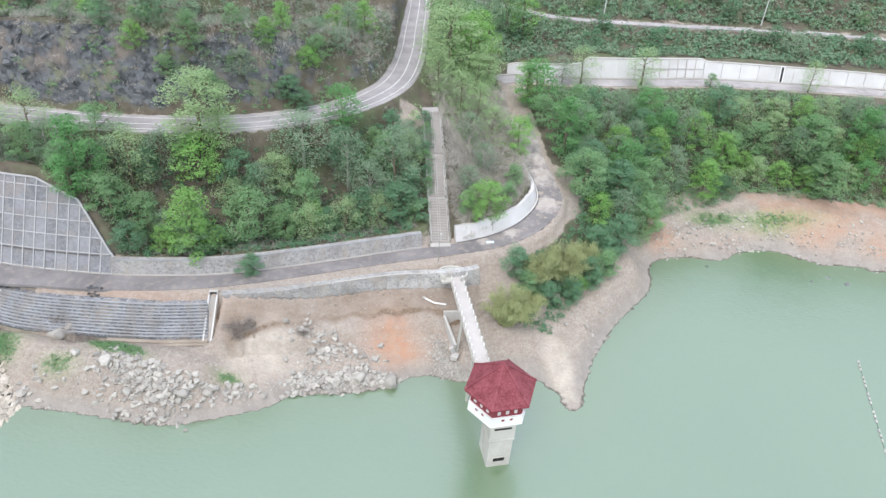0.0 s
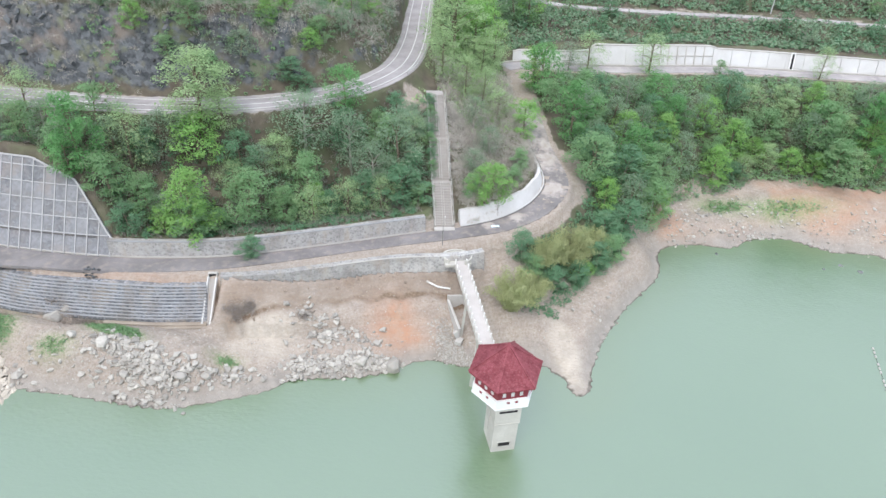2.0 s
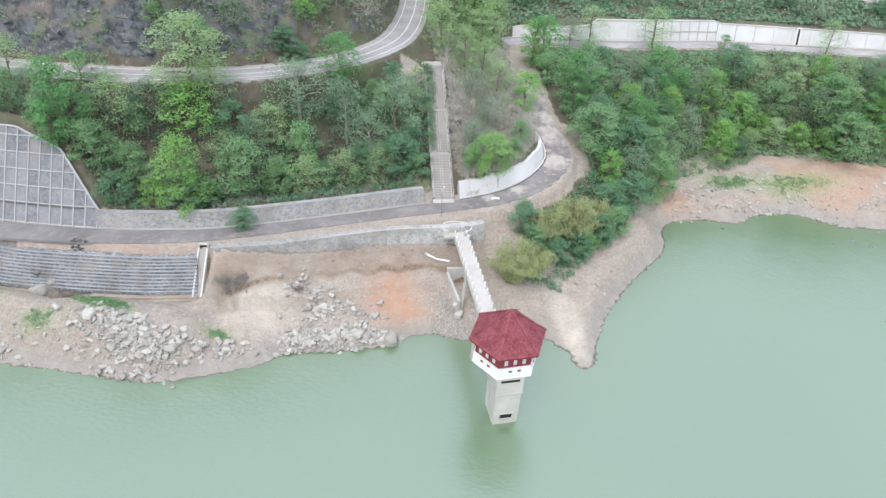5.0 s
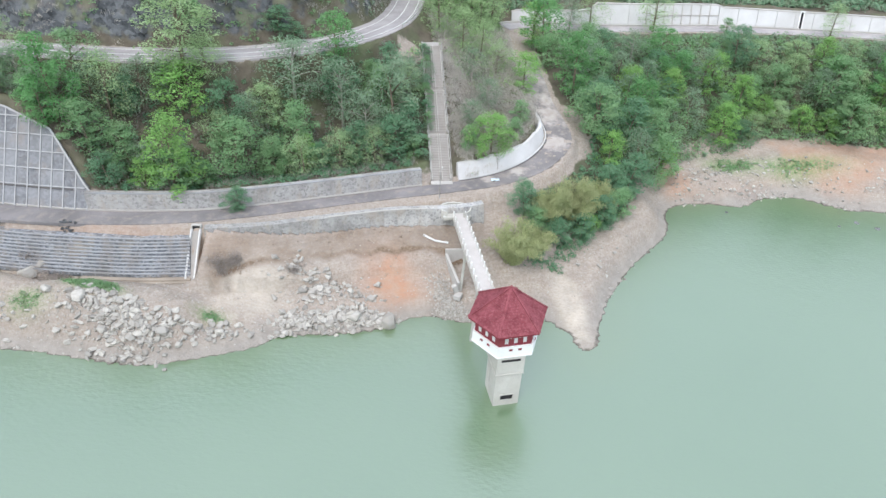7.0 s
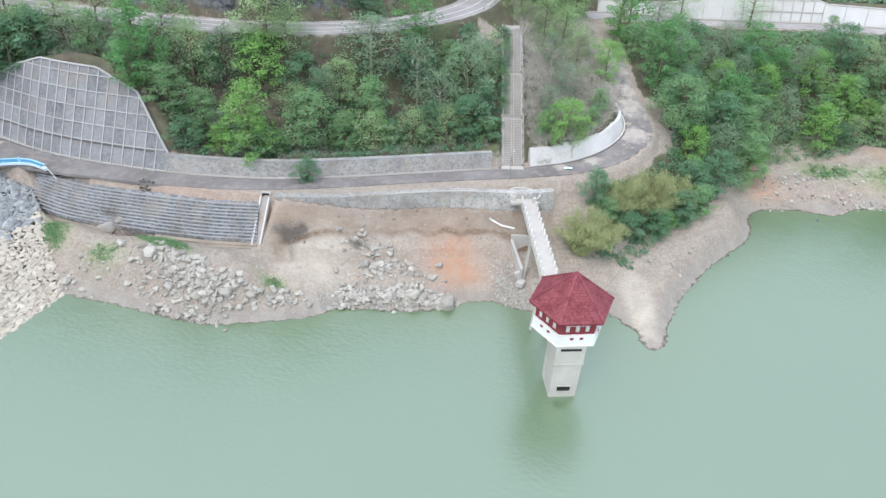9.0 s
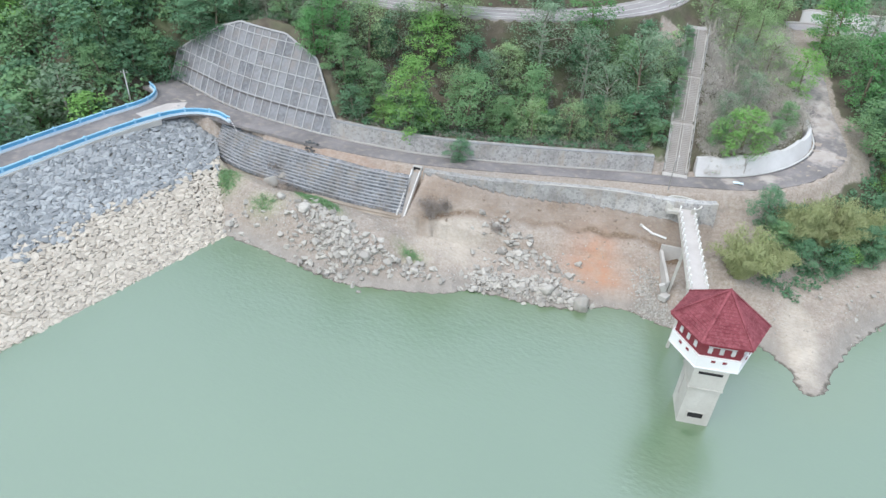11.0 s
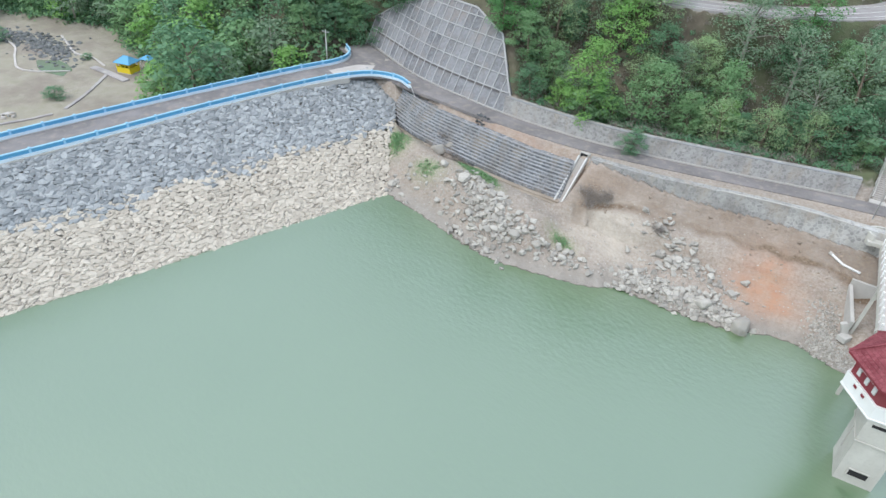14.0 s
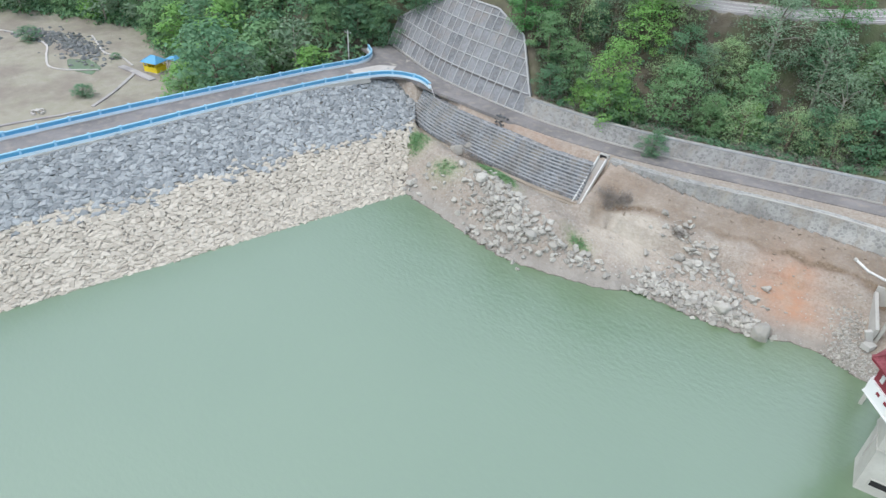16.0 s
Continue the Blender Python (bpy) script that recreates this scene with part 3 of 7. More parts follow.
# ---- building tools ----
class Shape:
    """Vertices and faces gathered for one mesh."""

    def __init__(self):
        self.v, self.f = [], []

    def add(self, verts, faces):
        k = len(self.v)
        self.v += [tuple(p) for p in verts]
        self.f += [tuple(k + i for i in f) for f in faces]
        return self

    def box(self, cx, cy, cz, sx, sy, sz, turn=0.0, bevel=0.0):
        """A box about its centre, turned about z (degrees); bevel chamfers its upper edges."""
        c, s = math.cos(radians(turn)), math.sin(radians(turn))
        rings = [(-0.5, 0.0), (0.5, 0.0)] if not bevel else [(-0.5, 0.0), (0.5 - bevel / sz, 0.0), (0.5, bevel)]
        pts = []
        for h, inset in rings:
            for a, b in ((-1, -1), (1, -1), (1, 1), (-1, 1)):
                x, y = a * (sx / 2 - inset), b * (sy / 2 - inset)
                pts.append((cx + c * x - s * y, cy + s * x + c * y, cz + h * sz))
        n = len(rings)
        faces = [(3, 2, 1, 0), tuple(4 * (n - 1) + i for i in range(4))]
        for r in range(n - 1):
            faces += [(4 * r + i, 4 * r + (i + 1) % 4, 4 * r + 4 + (i + 1) % 4, 4 * r + 4 + i) for i in range(4)]
        return self.add(pts, faces)

    def beam(self, a, b, width, height, up=(0, 0, 1)):
        """A square bar from a to b."""
        a, b = Vector(a), Vector(b)
        way = (b - a).normalized()
        side = way.cross(Vector(up))
        side = (side if side.length > 1e-4 else way.cross(Vector((1, 0, 0)))).normalized()
        top = side.cross(way)
        pts = [p + side * (sx * width / 2) + top * (sz * height / 2) for p in (a, b) for sx, sz in ((-1, -1), (1, -1), (1, 1), (-1, 1))]
        return self.add(pts, [(3, 2, 1, 0), (4, 5, 6, 7), (0, 1, 5, 4), (1, 2, 6, 5), (2, 3, 7, 6), (3, 0, 4, 7)])

    def tube(self, path, radii, sides=6):
        """A tapered tube along a path."""
        k, n = len(self.v), len(path)
        path = [Vector(p) for p in path]
        for i, p in enumerate(path):
            way = (path[min(i + 1, n - 1)] - path[max(i - 1, 0)]).normalized()
            u = way.cross(Vector((0.31, 0.95, 0.1))).normalized()
            w = way.cross(u)
            self.v += [tuple(p + radii[i] * (math.cos(2 * math.pi * j / sides) * u + math.sin(2 * math.pi * j / sides) * w)) for j in range(sides)]
        for i in range(n - 1):
            self.f += [(k + i * sides + j, k + i * sides + (j + 1) % sides, k + (i + 1) * sides + (j + 1) % sides, k + (i + 1) * sides + j) for j in range(sides)]
        self.f += [tuple(k + j for j in reversed(range(sides))), tuple(k + (n - 1) * sides + j for j in range(sides))]
        return self

    def sweep(self, line, profile, closed=False, scale=None):
        """A profile of (right of the line, up) carried along a line."""
        k, m = len(self.v), len(profile)
        way = np.gradient(line[:, :2], axis=0)
        way /= np.linalg.norm(way, axis=1)[:, None] + 1e-9
        for i, ((x, y, z), (dx, dy)) in enumerate(zip(line, way)):
            for r, u in profile:
                q = r * (scale[i] if scale is not None else 1)
                self.v.append((x + dy * q, y - dx * q, z + u))
        edges = m if closed else m - 1
        for i in range(len(line) - 1):
            for j in range(edges):
                a, b = k + i * m + j, k + i * m + (j + 1) % m
                self.f.append((a, b, b + m, a + m))
        if closed:
            self.f += [tuple(k + j for j in reversed(range(m))), tuple(k + (len(line) - 1) * m + j for j in range(m))]
        return self

    def mesh(self, name, material, smooth=False):
        me = bpy.data.meshes.new(name)
        me.from_pydata(self.v, [], self.f)
        me.materials.append(material)
        me.validate()
        bm = bmesh.new()
        bm.from_mesh(me)
        bmesh.ops.recalc_face_normals(bm, faces=bm.faces)
        bm.to_mesh(me)
        bm.free()
        if smooth:
            me.polygons.foreach_set("use_smooth", [True] * len(me.polygons))
        return me


def thing(name, label, category, group="", kind="", at=(0, 0, 0), turn=0.0):
    ob = new(name)
    ob.empty_display_size = 0.2
    ob.matrix_basis = pose(*at, 0, 0, turn)
    return tagged(ob, label, category, group, kind)


def part(name, shape, material, parent, label="", smooth=False, m=None):
    """One mesh object under a thing or a part; shape is a Shape or a finished mesh."""
    me = shape.mesh(name, material, smooth) if isinstance(shape, Shape) else shape
    ob = new(name, me)
    ob.parent = parent
    if m is not None:
        ob.matrix_basis = m
    if label:
        tagged(ob, label)
    return ob


def solo(name, shape, material, label, category, group="", kind="", smooth=False):
    """A thing that is one mesh."""
    me = shape.mesh(name, material, smooth) if isinstance(shape, Shape) else shape
    return tagged(new(name, me), label, category, group, kind)


def stone_mesh(name, material, seed, flat=0.65, detail=2, points=14, bevel=0.045):
    """An irregular stone about 1 m across: the hull of scattered points with broken edges."""
    rng = random.Random(seed)
    bm = bmesh.new()
    for _ in range(points):
        p = Vector((rng.gauss(0, 1), rng.gauss(0, 1), rng.gauss(0, 1))).normalized() * rng.uniform(0.85, 1.05)
        bm.verts.new((p.x * 0.5, p.y * 0.42, p.z * 0.5 * flat))
    bmesh.ops.convex_hull(bm, input=bm.verts)
    loose = [v for v in bm.verts if not v.link_faces]
    bmesh.ops.delete(bm, geom=loose, context="VERTS")
    if detail > 1:
        bmesh.ops.bevel(bm, geom=bm.edges[:], offset=bevel, segments=1, affect="EDGES")
    bmesh.ops.recalc_face_normals(bm, faces=bm.faces)
    me = bpy.data.meshes.new(name)
    bm.to_mesh(me)
    bm.free()
    me.materials.append(material)
    return me


def scatter_mesh(name, sources, placements, material):
    """Many placed copies of small meshes joined into one mesh. placements: (source, 4x4 array)."""
    verts, faces, k = [], [], 0
    raw = []
    for me in sources:
        co = np.array([v.co[:] for v in me.vertices])
        raw.append((co, [tuple(p.vertices) for p in me.polygons]))
    for i, mat in placements:
        co, fs = raw[i]
        verts.append(co @ mat[:3, :3].T + mat[:3, 3])
        faces += [tuple(k + j for j in f) for f in fs]
        k += len(co)
    me = bpy.data.meshes.new(name)
    me.from_pydata(np.vstack(verts).tolist(), [], faces)
    me.materials.append(material)
    return me


def placed(x, y, z, size, rng, squash=1.0, lean=25, tip=0.0, along=None):
    """A stone's place; along: the way its long side lies, more or less."""
    turn, long = (rng.uniform(0, 360), 1.0) if along is None else (rng.gauss(along, 28), rng.uniform(1.0, 1.4))
    m = pose(x, y, z, 0, tip, 0) @ pose(0, 0, 0, rng.uniform(-lean, lean), rng.uniform(-lean, lean), turn) @ Matrix.Diagonal((size * long, size * rng.uniform(0.75, 1.1) / long**0.5, size * squash, 1))
    return np.array(m)


# ---- ground and water ----
def graded(lo, a, b, hi, fine, steps):
    """Grid lines: fine spacing between a and b, growing towards lo and hi."""
    left = a - (a - lo) * (np.linspace(1, 0, steps, endpoint=False) ** 2.2)
    right = b + (hi - b) * (np.linspace(0, 1, steps + 1)[1:] ** 2.2)
    return np.r_[left, np.arange(a, b, fine), right]


def lake_shoal(x, y):
    d, _ = near_line(x, y, SHORE[::3])
    return 1 - step01(d, 1.0, 9.0)


LAND = {}


def land_at(x, y):
    """Heights of the built ground, between its grid points."""
    xs, ys, Z = LAND["x"], LAND["y"], LAND["z"]
    x, y = np.asarray(x, float), np.asarray(y, float)
    i, j = np.clip(np.searchsorted(xs, x) - 1, 0, len(xs) - 2), np.clip(np.searchsorted(ys, y) - 1, 0, len(ys) - 2)
    u, v = (x - xs[i]) / (xs[i + 1] - xs[i]), (y - ys[j]) / (ys[j + 1] - ys[j])
    return (Z[j, i] * (1 - u) + Z[j, i + 1] * u) * (1 - v) + (Z[j + 1, i] * (1 - u) + Z[j + 1, i + 1] * u) * v


def height_at(x, y):
    return float(land_at(x, y))


def LOWER_EDGE(x):
    return np.interp(x, LOWER_WALL[:, 0], LOWER_WALL[:, 1])


def build_ground():
    mixed = lambda a, p, q, b, s: np.r_[np.arange(a, p, 0.95), np.arange(p, q, s), np.arange(q, b, 0.95)]
    xs = np.r_[graded(-2600, -270, -112, -112, 2.2, 30)[:-30], mixed(-112, -45, 30, 128, 0.5), graded(-112, -112, 128, 2600, 999, 46)[47:]]
    ys = np.r_[graded(-2600, 10, 58, 58, 2.4, 30)[:-30], mixed(58, 63, 92, 192, 0.45), graded(58, 58, 192, 2600, 999, 46)[47:]]
    X, Y = np.meshgrid(xs, ys)
    Z = land_height(X, Y).reshape(X.shape)
    LAND.update(x=xs, y=ys, z=Z)
    me = bpy.data.meshes.new("ground")
    nx, ny = len(xs), len(ys)
    idx = np.arange(nx * ny).reshape(ny, nx)
    quads = np.stack([idx[:-1, :-1], idx[:-1, 1:], idx[1:, 1:], idx[1:, :-1]], -1).reshape(-1, 4)
    me.from_pydata(np.stack([X, Y, Z], -1).reshape(-1, 3).tolist(), [], quads.tolist())
    me.polygons.foreach_set("use_smooth", [True] * len(me.polygons))
    x, y, z = X.ravel(), Y.ravel(), Z.ravel()
    shore, _ = near_line(x, y, SHORE[::2])
    road, _ = near_line(x, y, shifted(NORTH_EDGE, 3.0)[::2])
    upper, _ = near_line(x, y, UPPER_ROAD[::2])
    wall_road, _ = near_line(x, y, WALL_ROAD[::2])
    far_road, _ = near_line(x, y, FAR_ROAD[::2])
    bank = step01(8.6 + 4.5 * step01(6 - x, 0, 3) * step01(x, -42, -40.5) + 1.2 * fbm(x, y, 7, 2, 60) - z, 0, 0.8) * step01(x, -82, -78) * step01(24 - x, -6, 2) * step01(98 - y, 0, 4)
    point = (1 - step01(shore + 2.5 * fbm(x, y, 8, 2, 62), 7.0, 9.5)) * step01(x, 6, 10) * step01(48 - x, 0, 3) * step01(7 - z, 0, 1.5)
    beach = step01(7.4 + 1.6 * fbm(x, y, 12, 3, 61) - z, -0.4, 0.8) * step01(x, 40, 46) * step01(150 - y, 0, 4)
    bare = np.maximum.reduce([bank, point, beach, (1 - step01(road + 1.2 * step01(y, 123, 131), 3.6, 5.4)) * step01(x, -101, -98), 1 - step01(upper, 3.3, 4.2), 0.8 * (1 - step01(wall_road, 3.0, 5.0)), 0.6 * (1 - step01(far_road, 2.4, 3.6))])
    bend = 1 - step01(np.hypot((x - 21.5) / 1.0, (y - 120) / 1.35) + 2 * fbm(x, y, 5, 2, 8), 4.4, 6.6)
    bare = np.maximum(bare, bend)
    bare = np.maximum(bare, 1 - step01(np.hypot((x - 7.4) / 1.3, (y - 94.6) / 1.0) + 1.5 * fbm(x, y, 4, 2, 28), 4.2, 6.0))
    bare = np.maximum(bare, 1 - step01(np.hypot((x + 9.5) / 1.3, (y - 127.5) / 1.0) + 2 * fbm(x, y, 4, 2, 18), 3.0, 5.5))
    rocky = step01(z, 30.6, 32) * step01(45.5 - z, 0, 3) * step01(16 - upper, 0, 5) * step01(-24 - x, 0, 14)
    rocky = np.minimum(rocky * 1.35, 1.2) * (1 - 0.55 * step01(x + 0.8 * (z - 36), -66, -50)) + 0.5 * rocky * fbm(x, y, 9, 3, 86)
    rocky = np.maximum(rocky, 0.5 * step01(z, 30.6, 32) * step01(9 - upper, 0, 4) * step01(-19 - x, -2, 2))
    clay = np.clip(1.15 * np.exp(-(((x + 9.2 + 0.35 * (y - 80)) / 4.6) ** 2 + ((y - 81.2) / 4.3) ** 2)) + 0.75 * fbm(x, y, 3.2, 3, 90) * np.exp(-(((x + 9) / 6) ** 2 + ((y - 81) / 5) ** 2)), 0, 1) + 0.3 * np.exp(-(((x + 52) / 16) ** 2 + ((y - 79.9) / 1.6) ** 2))
    clay = np.maximum(clay, 0.6 * step01(fbm(x, y, 11, 3, 77), -0.1, 0.4) * beach)
    grass = 1.4 * np.exp(-(((x + 54.5) / 5.2) ** 2 + ((y - 72.9 + 0.28 * (x + 54.5)) / 1.7) ** 2) ** 1.5) + np.exp(-(((x + 74) / 3.2) ** 2 + ((y - 73) / 3) ** 2)) + 0.8 * np.exp(-(((x + 62.5) / 3) ** 2 + ((y - 69.5) / 1.5) ** 2)) + np.exp(-(((x - 60) / 5) ** 2 + ((y - 131) / 2.6) ** 2)) + np.exp(-(((x - 75) / 10) ** 2 + ((y - 131.5) / 2.6) ** 2))
    grass = np.minimum(grass + 0.8 * np.exp(-(((x + 36) / 2.2) ** 2 + ((y - 70.6) / 1.0) ** 2)), 1)
    sand = 1.2 * np.exp(-(((x - 19.2 + 0.18 * (y - 79)) / 2.3) ** 2 + ((y - 79) / 7.5) ** 2) ** 1.4) + 0.75 * np.exp(-(((x + 31) / 5.5) ** 2 + ((y - 75.5 - 0.2 * (x + 31)) / 3.6) ** 2) ** 1.5)
    meadow = step01(-112 - x, 0, 8) * step01(2.5 - z, -1, 1.5) * step01(100 - y, 0, 10)
    lip = np.interp(x, *LEDGE) + 1.1 * fbm(x, y, 5, 3, 31)
    # band at the lip: soil darkened with the overhang's shade
    cut = np.exp(-((lip - y - 0.2) / 0.5) ** 2) * (0.75 + 0.8 * np.clip(fbm(x, y, 4, 3, 44) + 0.4, 0, 1)) * step01(x, -40, -36) * step01(5 - x, 0, 4)
    # the brown earth between the lip and the lower wall
    cut = np.maximum(cut, (0.5 + 0.5 * fbm(x, y, 3, 3, 47)) * step01(y - lip, -0.2, 0.6) * step01(LOWER_EDGE(x) - y, 0, 1.0) * step01(x, -40, -37) * step01(6 - x, 0, 3))
    damp = 1 - step01(shore, 7.0, 10.0)
    for name, value in (("bare", bare), ("rocky", rocky), ("clay", clay), ("grass", grass), ("meadow", meadow), ("damp", damp), ("cut", cut), ("sand", np.minimum(sand, 1))):
        me.attributes.new(name, "FLOAT", "POINT").data.foreach_set("value", value.astype(np.float32))
    me.materials.append(EARTH)
    tagged(new("ground", me), "brown earth hillsides with a bare tan reservoir bank", "ground", kind="structure")


def build_water():
    xs, ys = graded(-86, -80, 110, 2500, 3.0, 24), graded(-2500, 30, 132, 160, 3.0, 24)
    X, Y = np.meshgrid(xs, ys)
    nx, ny = len(xs), len(ys)
    idx = np.arange(nx * ny).reshape(ny, nx)
    quads = np.stack([idx[:-1, :-1], idx[:-1, 1:], idx[1:, 1:], idx[1:, :-1]], -1).reshape(-1, 4)
    me = bpy.data.meshes.new("water")
    me.from_pydata(np.stack([X, Y, 0 * X], -1).reshape(-1, 3).tolist(), [], quads.tolist())
    me.attributes.new("shoal", "FLOAT", "POINT").data.foreach_set("value", lake_shoal(X.ravel(), Y.ravel()).astype(np.float32))
    me.materials.append(WATER)
    tagged(new("water", me), "calm murky green reservoir water", "water", kind="structure")


build_ground()
build_water()


# ---- roads ----
def stretch(line, keep):
    return line[keep(line[:, 0], line[:, 1])]


def build_roads():
    low = stretch(NORTH_EDGE, lambda x, y: (x > -103) & (y < 142))
    wide = np.interp(low[:, 0], [-103, -88, -70, -50, -38, -20, 0, 12, 20], [2.0, 1.75, 1.25, 1.12, 0.98, 0.9, 1.05, 1.35, 1.45])
    low = low + np.stack([0 * low[:, 0], 0 * low[:, 0], 0.16 * step01(low[:, 1], 117, 125)], 1)
    road = solo("road_lower", Shape().sweep(low, [(0.3, -0.5), (0.3, 0.0), (1.1, 0.03), (2.0, 0.05), (2.9, 0.03), (3.7, 0.0), (3.7, -0.5)], scale=wide), ASPHALT, "worn grey-brown asphalt road along the reservoir bank", "road", kind="structure")
    spots = np.array([v.co[:2] for v in road.data.vertices])
    dust = 0.5 * step01(spots[:, 1], 108, 122) * (spots[:, 0] > 0)
    for px, py, reach in ((18.0, 114.4, 2.6), (17.2, 123.0, 2.2), (5.0, 102.6, 1.5), (14.0, 128.5, 2.5), (10.5, 105.5, 1.6)):   # bleached patches
        dust = np.maximum(dust, 1.15 * np.exp(-((spots[:, 0] - px) ** 2 + (spots[:, 1] - py) ** 2) / reach**2))
    road.data.attributes.new("dust", "FLOAT", "POINT").data.foreach_set("value", dust.astype(np.float32))
    solo("kerb_lower", Shape().sweep(stretch(low, lambda x, y: (x < -6.3) | (x > 99)), [(-0.06, -0.3), (-0.06, 0.16), (0.06, 0.16), (0.09, 0.12), (0.09, -0.3)], closed=True), CONCRETE, "pale concrete kerb between road and retaining wall", "kerb", kind="structure")
    solo("kerb_bend", Shape().sweep(stretch(NORTH_EDGE, lambda x, y: (x > -0.8) & (y < 128)), [(-0.06, -0.3), (-0.06, 0.2), (0.1, 0.2), (0.14, 0.16), (0.14, -0.3)], closed=True), PALE_CONCRETE, "pale concrete kerb round the road bend", "kerb", kind="structure")
    # narrow dark strip between the kerb and the road
    solo("gutter_bend", Shape().sweep(stretch(NORTH_EDGE, lambda x, y: (x > -0.8) & (y < 128)), [(0.14, -0.4), (0.14, 0.02), (0.46, 0.02), (0.46, -0.4)], closed=True), DARK_STRIP, "dark strip along the foot of the bend wall", "gutter", kind="structure")
    up = stretch(UPPER_ROAD, lambda x, y: (x > -140) & (y < 255))
    solo("road_upper", Shape().sweep(up, [(-2.9, -0.4), (-2.9, 0.0), (0, 0.05), (2.9, 0.0), (2.9, -0.4)]), OLD_ASPHALT, "grey asphalt hillside road with white lines", "road", kind="structure")
    solo("shoulder_upper", Shape().sweep(up, [(-4.7, -0.4), (-4.7, 0.02), (-2.92, -0.03), (-2.92, -0.4)]).sweep(up, [(2.92, -0.4), (2.92, -0.03), (3.9, 0.0), (3.9, -0.4)]), GRAVEL, "pale gravel shoulders of the hillside road", "shoulder", kind="structure")
    for k, off in enumerate((-2.5, 0.25, 2.55)):
        solo("road_line", Shape().sweep(up, [(off - 0.09, 0.03), (off - 0.09, 0.062), (off + 0.09, 0.062), (off + 0.09, 0.03)]), LINE_PAINT, "white painted line on the hillside road", "road marking", "road lines", "structure")
    solo("road_wall_side", Shape().sweep(WALL_ROAD, [(-2.6, -0.4), (-2.6, 0.0), (2.4, 0.0), (2.4, -0.4)]), GRAVEL, "pale dusty road at the foot of the concrete wall", "road", kind="structure")
    solo("road_far", Shape().sweep(FAR_ROAD, [(-1.9, -0.5), (-1.9, 0.06), (1.9, 0.06), (1.9, -0.5)]), GRAVEL, "pale far road across the wooded hillside", "road", kind="structure")
    edge = shifted(stretch(UPPER_ROAD, lambda x, y: (y > 132) & (y < 250)), -5.0)
    solo("parapet_upper", Shape().sweep(edge, [(-0.2, -0.5), (-0.2, 0.9), (0.2, 0.9), (0.2, -0.5)], closed=True), CONCRETE, "low weathered concrete parapet beside the hillside road", "parapet", kind="structure")
    guard = thing("guard_rail", "pale roadside guard rail on short posts", "guard rail")
    side = shifted(stretch(UPPER_ROAD, lambda x, y: (y > 134) & (y < 180)), 3.7)
    part("rail", Shape().sweep(side, [(-0.04, 0.45), (-0.04, 0.78), (0.04, 0.78), (0.04, 0.45)], closed=True), PALE_CONCRETE, guard)
    post = Shape().box(0, 0, 0.35, 0.16, 0.16, 0.9).mesh("post", CONCRETE)
    for p in side[::3]:
        part("post", post, CONCRETE, guard, m=pose(*p))


build_roads()


# ---- retaining walls ----
def build_walls():
    n1 = stretch(NORTH_EDGE, lambda x, y: (x > -60.2) & (x < -6.1))
    wall = thing("wall_north", "grey rubble-stone retaining wall beside the lower road", "wall", kind="structure")
    part("masonry", Shape().sweep(n1, [(-0.05, -0.6), (-0.42, 2.75), (-1.6, 2.75), (-1.6, -0.6)], closed=True), MASONRY, wall)
    part("coping", Shape().sweep(n1, [(-0.38, 2.75), (-0.38, 2.86), (-0.8, 2.86), (-0.8, 2.75)], closed=True), DULL_CAP, wall, "worn grey coping strip")
    n2 = stretch(NORTH_EDGE, lambda x, y: (x > -0.9) & (y < 129))
    high = np.interp(np.arange(len(n2)), [0, 6, len(n2) * 0.6, len(n2) - 1], [2.7, 2.9, 2.6, 0.6])
    high += 0.14 * np.array([math.sin(1.1 * k) + 0.7 * math.sin(2.7 * k + 1) for k in range(len(n2))]) * np.linspace(1, 0.6, len(n2))
    sh = Shape()
    way = np.gradient(n2[:, :2], axis=0)
    way /= np.linalg.norm(way, axis=1)[:, None]
    for (x, y, z), (dx, dy), hh in zip(n2, way, high):
        for r, u in ((-0.06, -0.6), (-0.06 - 0.42 * hh, hh), (-0.06 - 0.42 * hh - 0.6, hh - 0.05), (-2.2, -0.6)):
            sh.v.append((x + dy * r, y - dx * r, z + u))
    for i in range(len(n2) - 1):
        for j in range(4):
            a, b = 4 * i + j, 4 * i + (j + 1) % 4
            sh.f.append((a, b, b + 4, a + 4))
    sh.f += [(3, 2, 1, 0), tuple(4 * (len(n2) - 1) + j for j in range(4))]
    solo("wall_bend", sh, BEND_PLASTER, "pale plastered retaining wall round the road bend", "wall", kind="structure")
    low = thing("wall_lower", "tall grey stone retaining wall under the road", "wall", kind="structure")
    a, b = stretch(LOWER_WALL, lambda x, y: x <= -11.4), stretch(LOWER_WALL, lambda x, y: (x >= -12.6) & (x < 4.4))
    part("masonry", Shape().sweep(a, [(-1.2, -6), (-1.2, 0.0), (0.0, 0.0), (0.5, -5.4)], closed=True), MASONRY, low)
    part("newer_masonry", Shape().sweep(b, [(-1.2, -6), (-1.2, 0.02), (0.04, 0.02), (0.54, -5.4)], closed=True), PALE_MASONRY, low, "lighter newer rubble masonry")
    part("coping", Shape().sweep(stretch(LOWER_WALL, lambda x, y: (x > -21) & (x < -4.5)), [(-0.2, 0.02), (-0.2, 0.14), (0.06, 0.14), (0.06, 0.02)], closed=True), CONCRETE, low, "thin concrete coping strip")


build_walls()


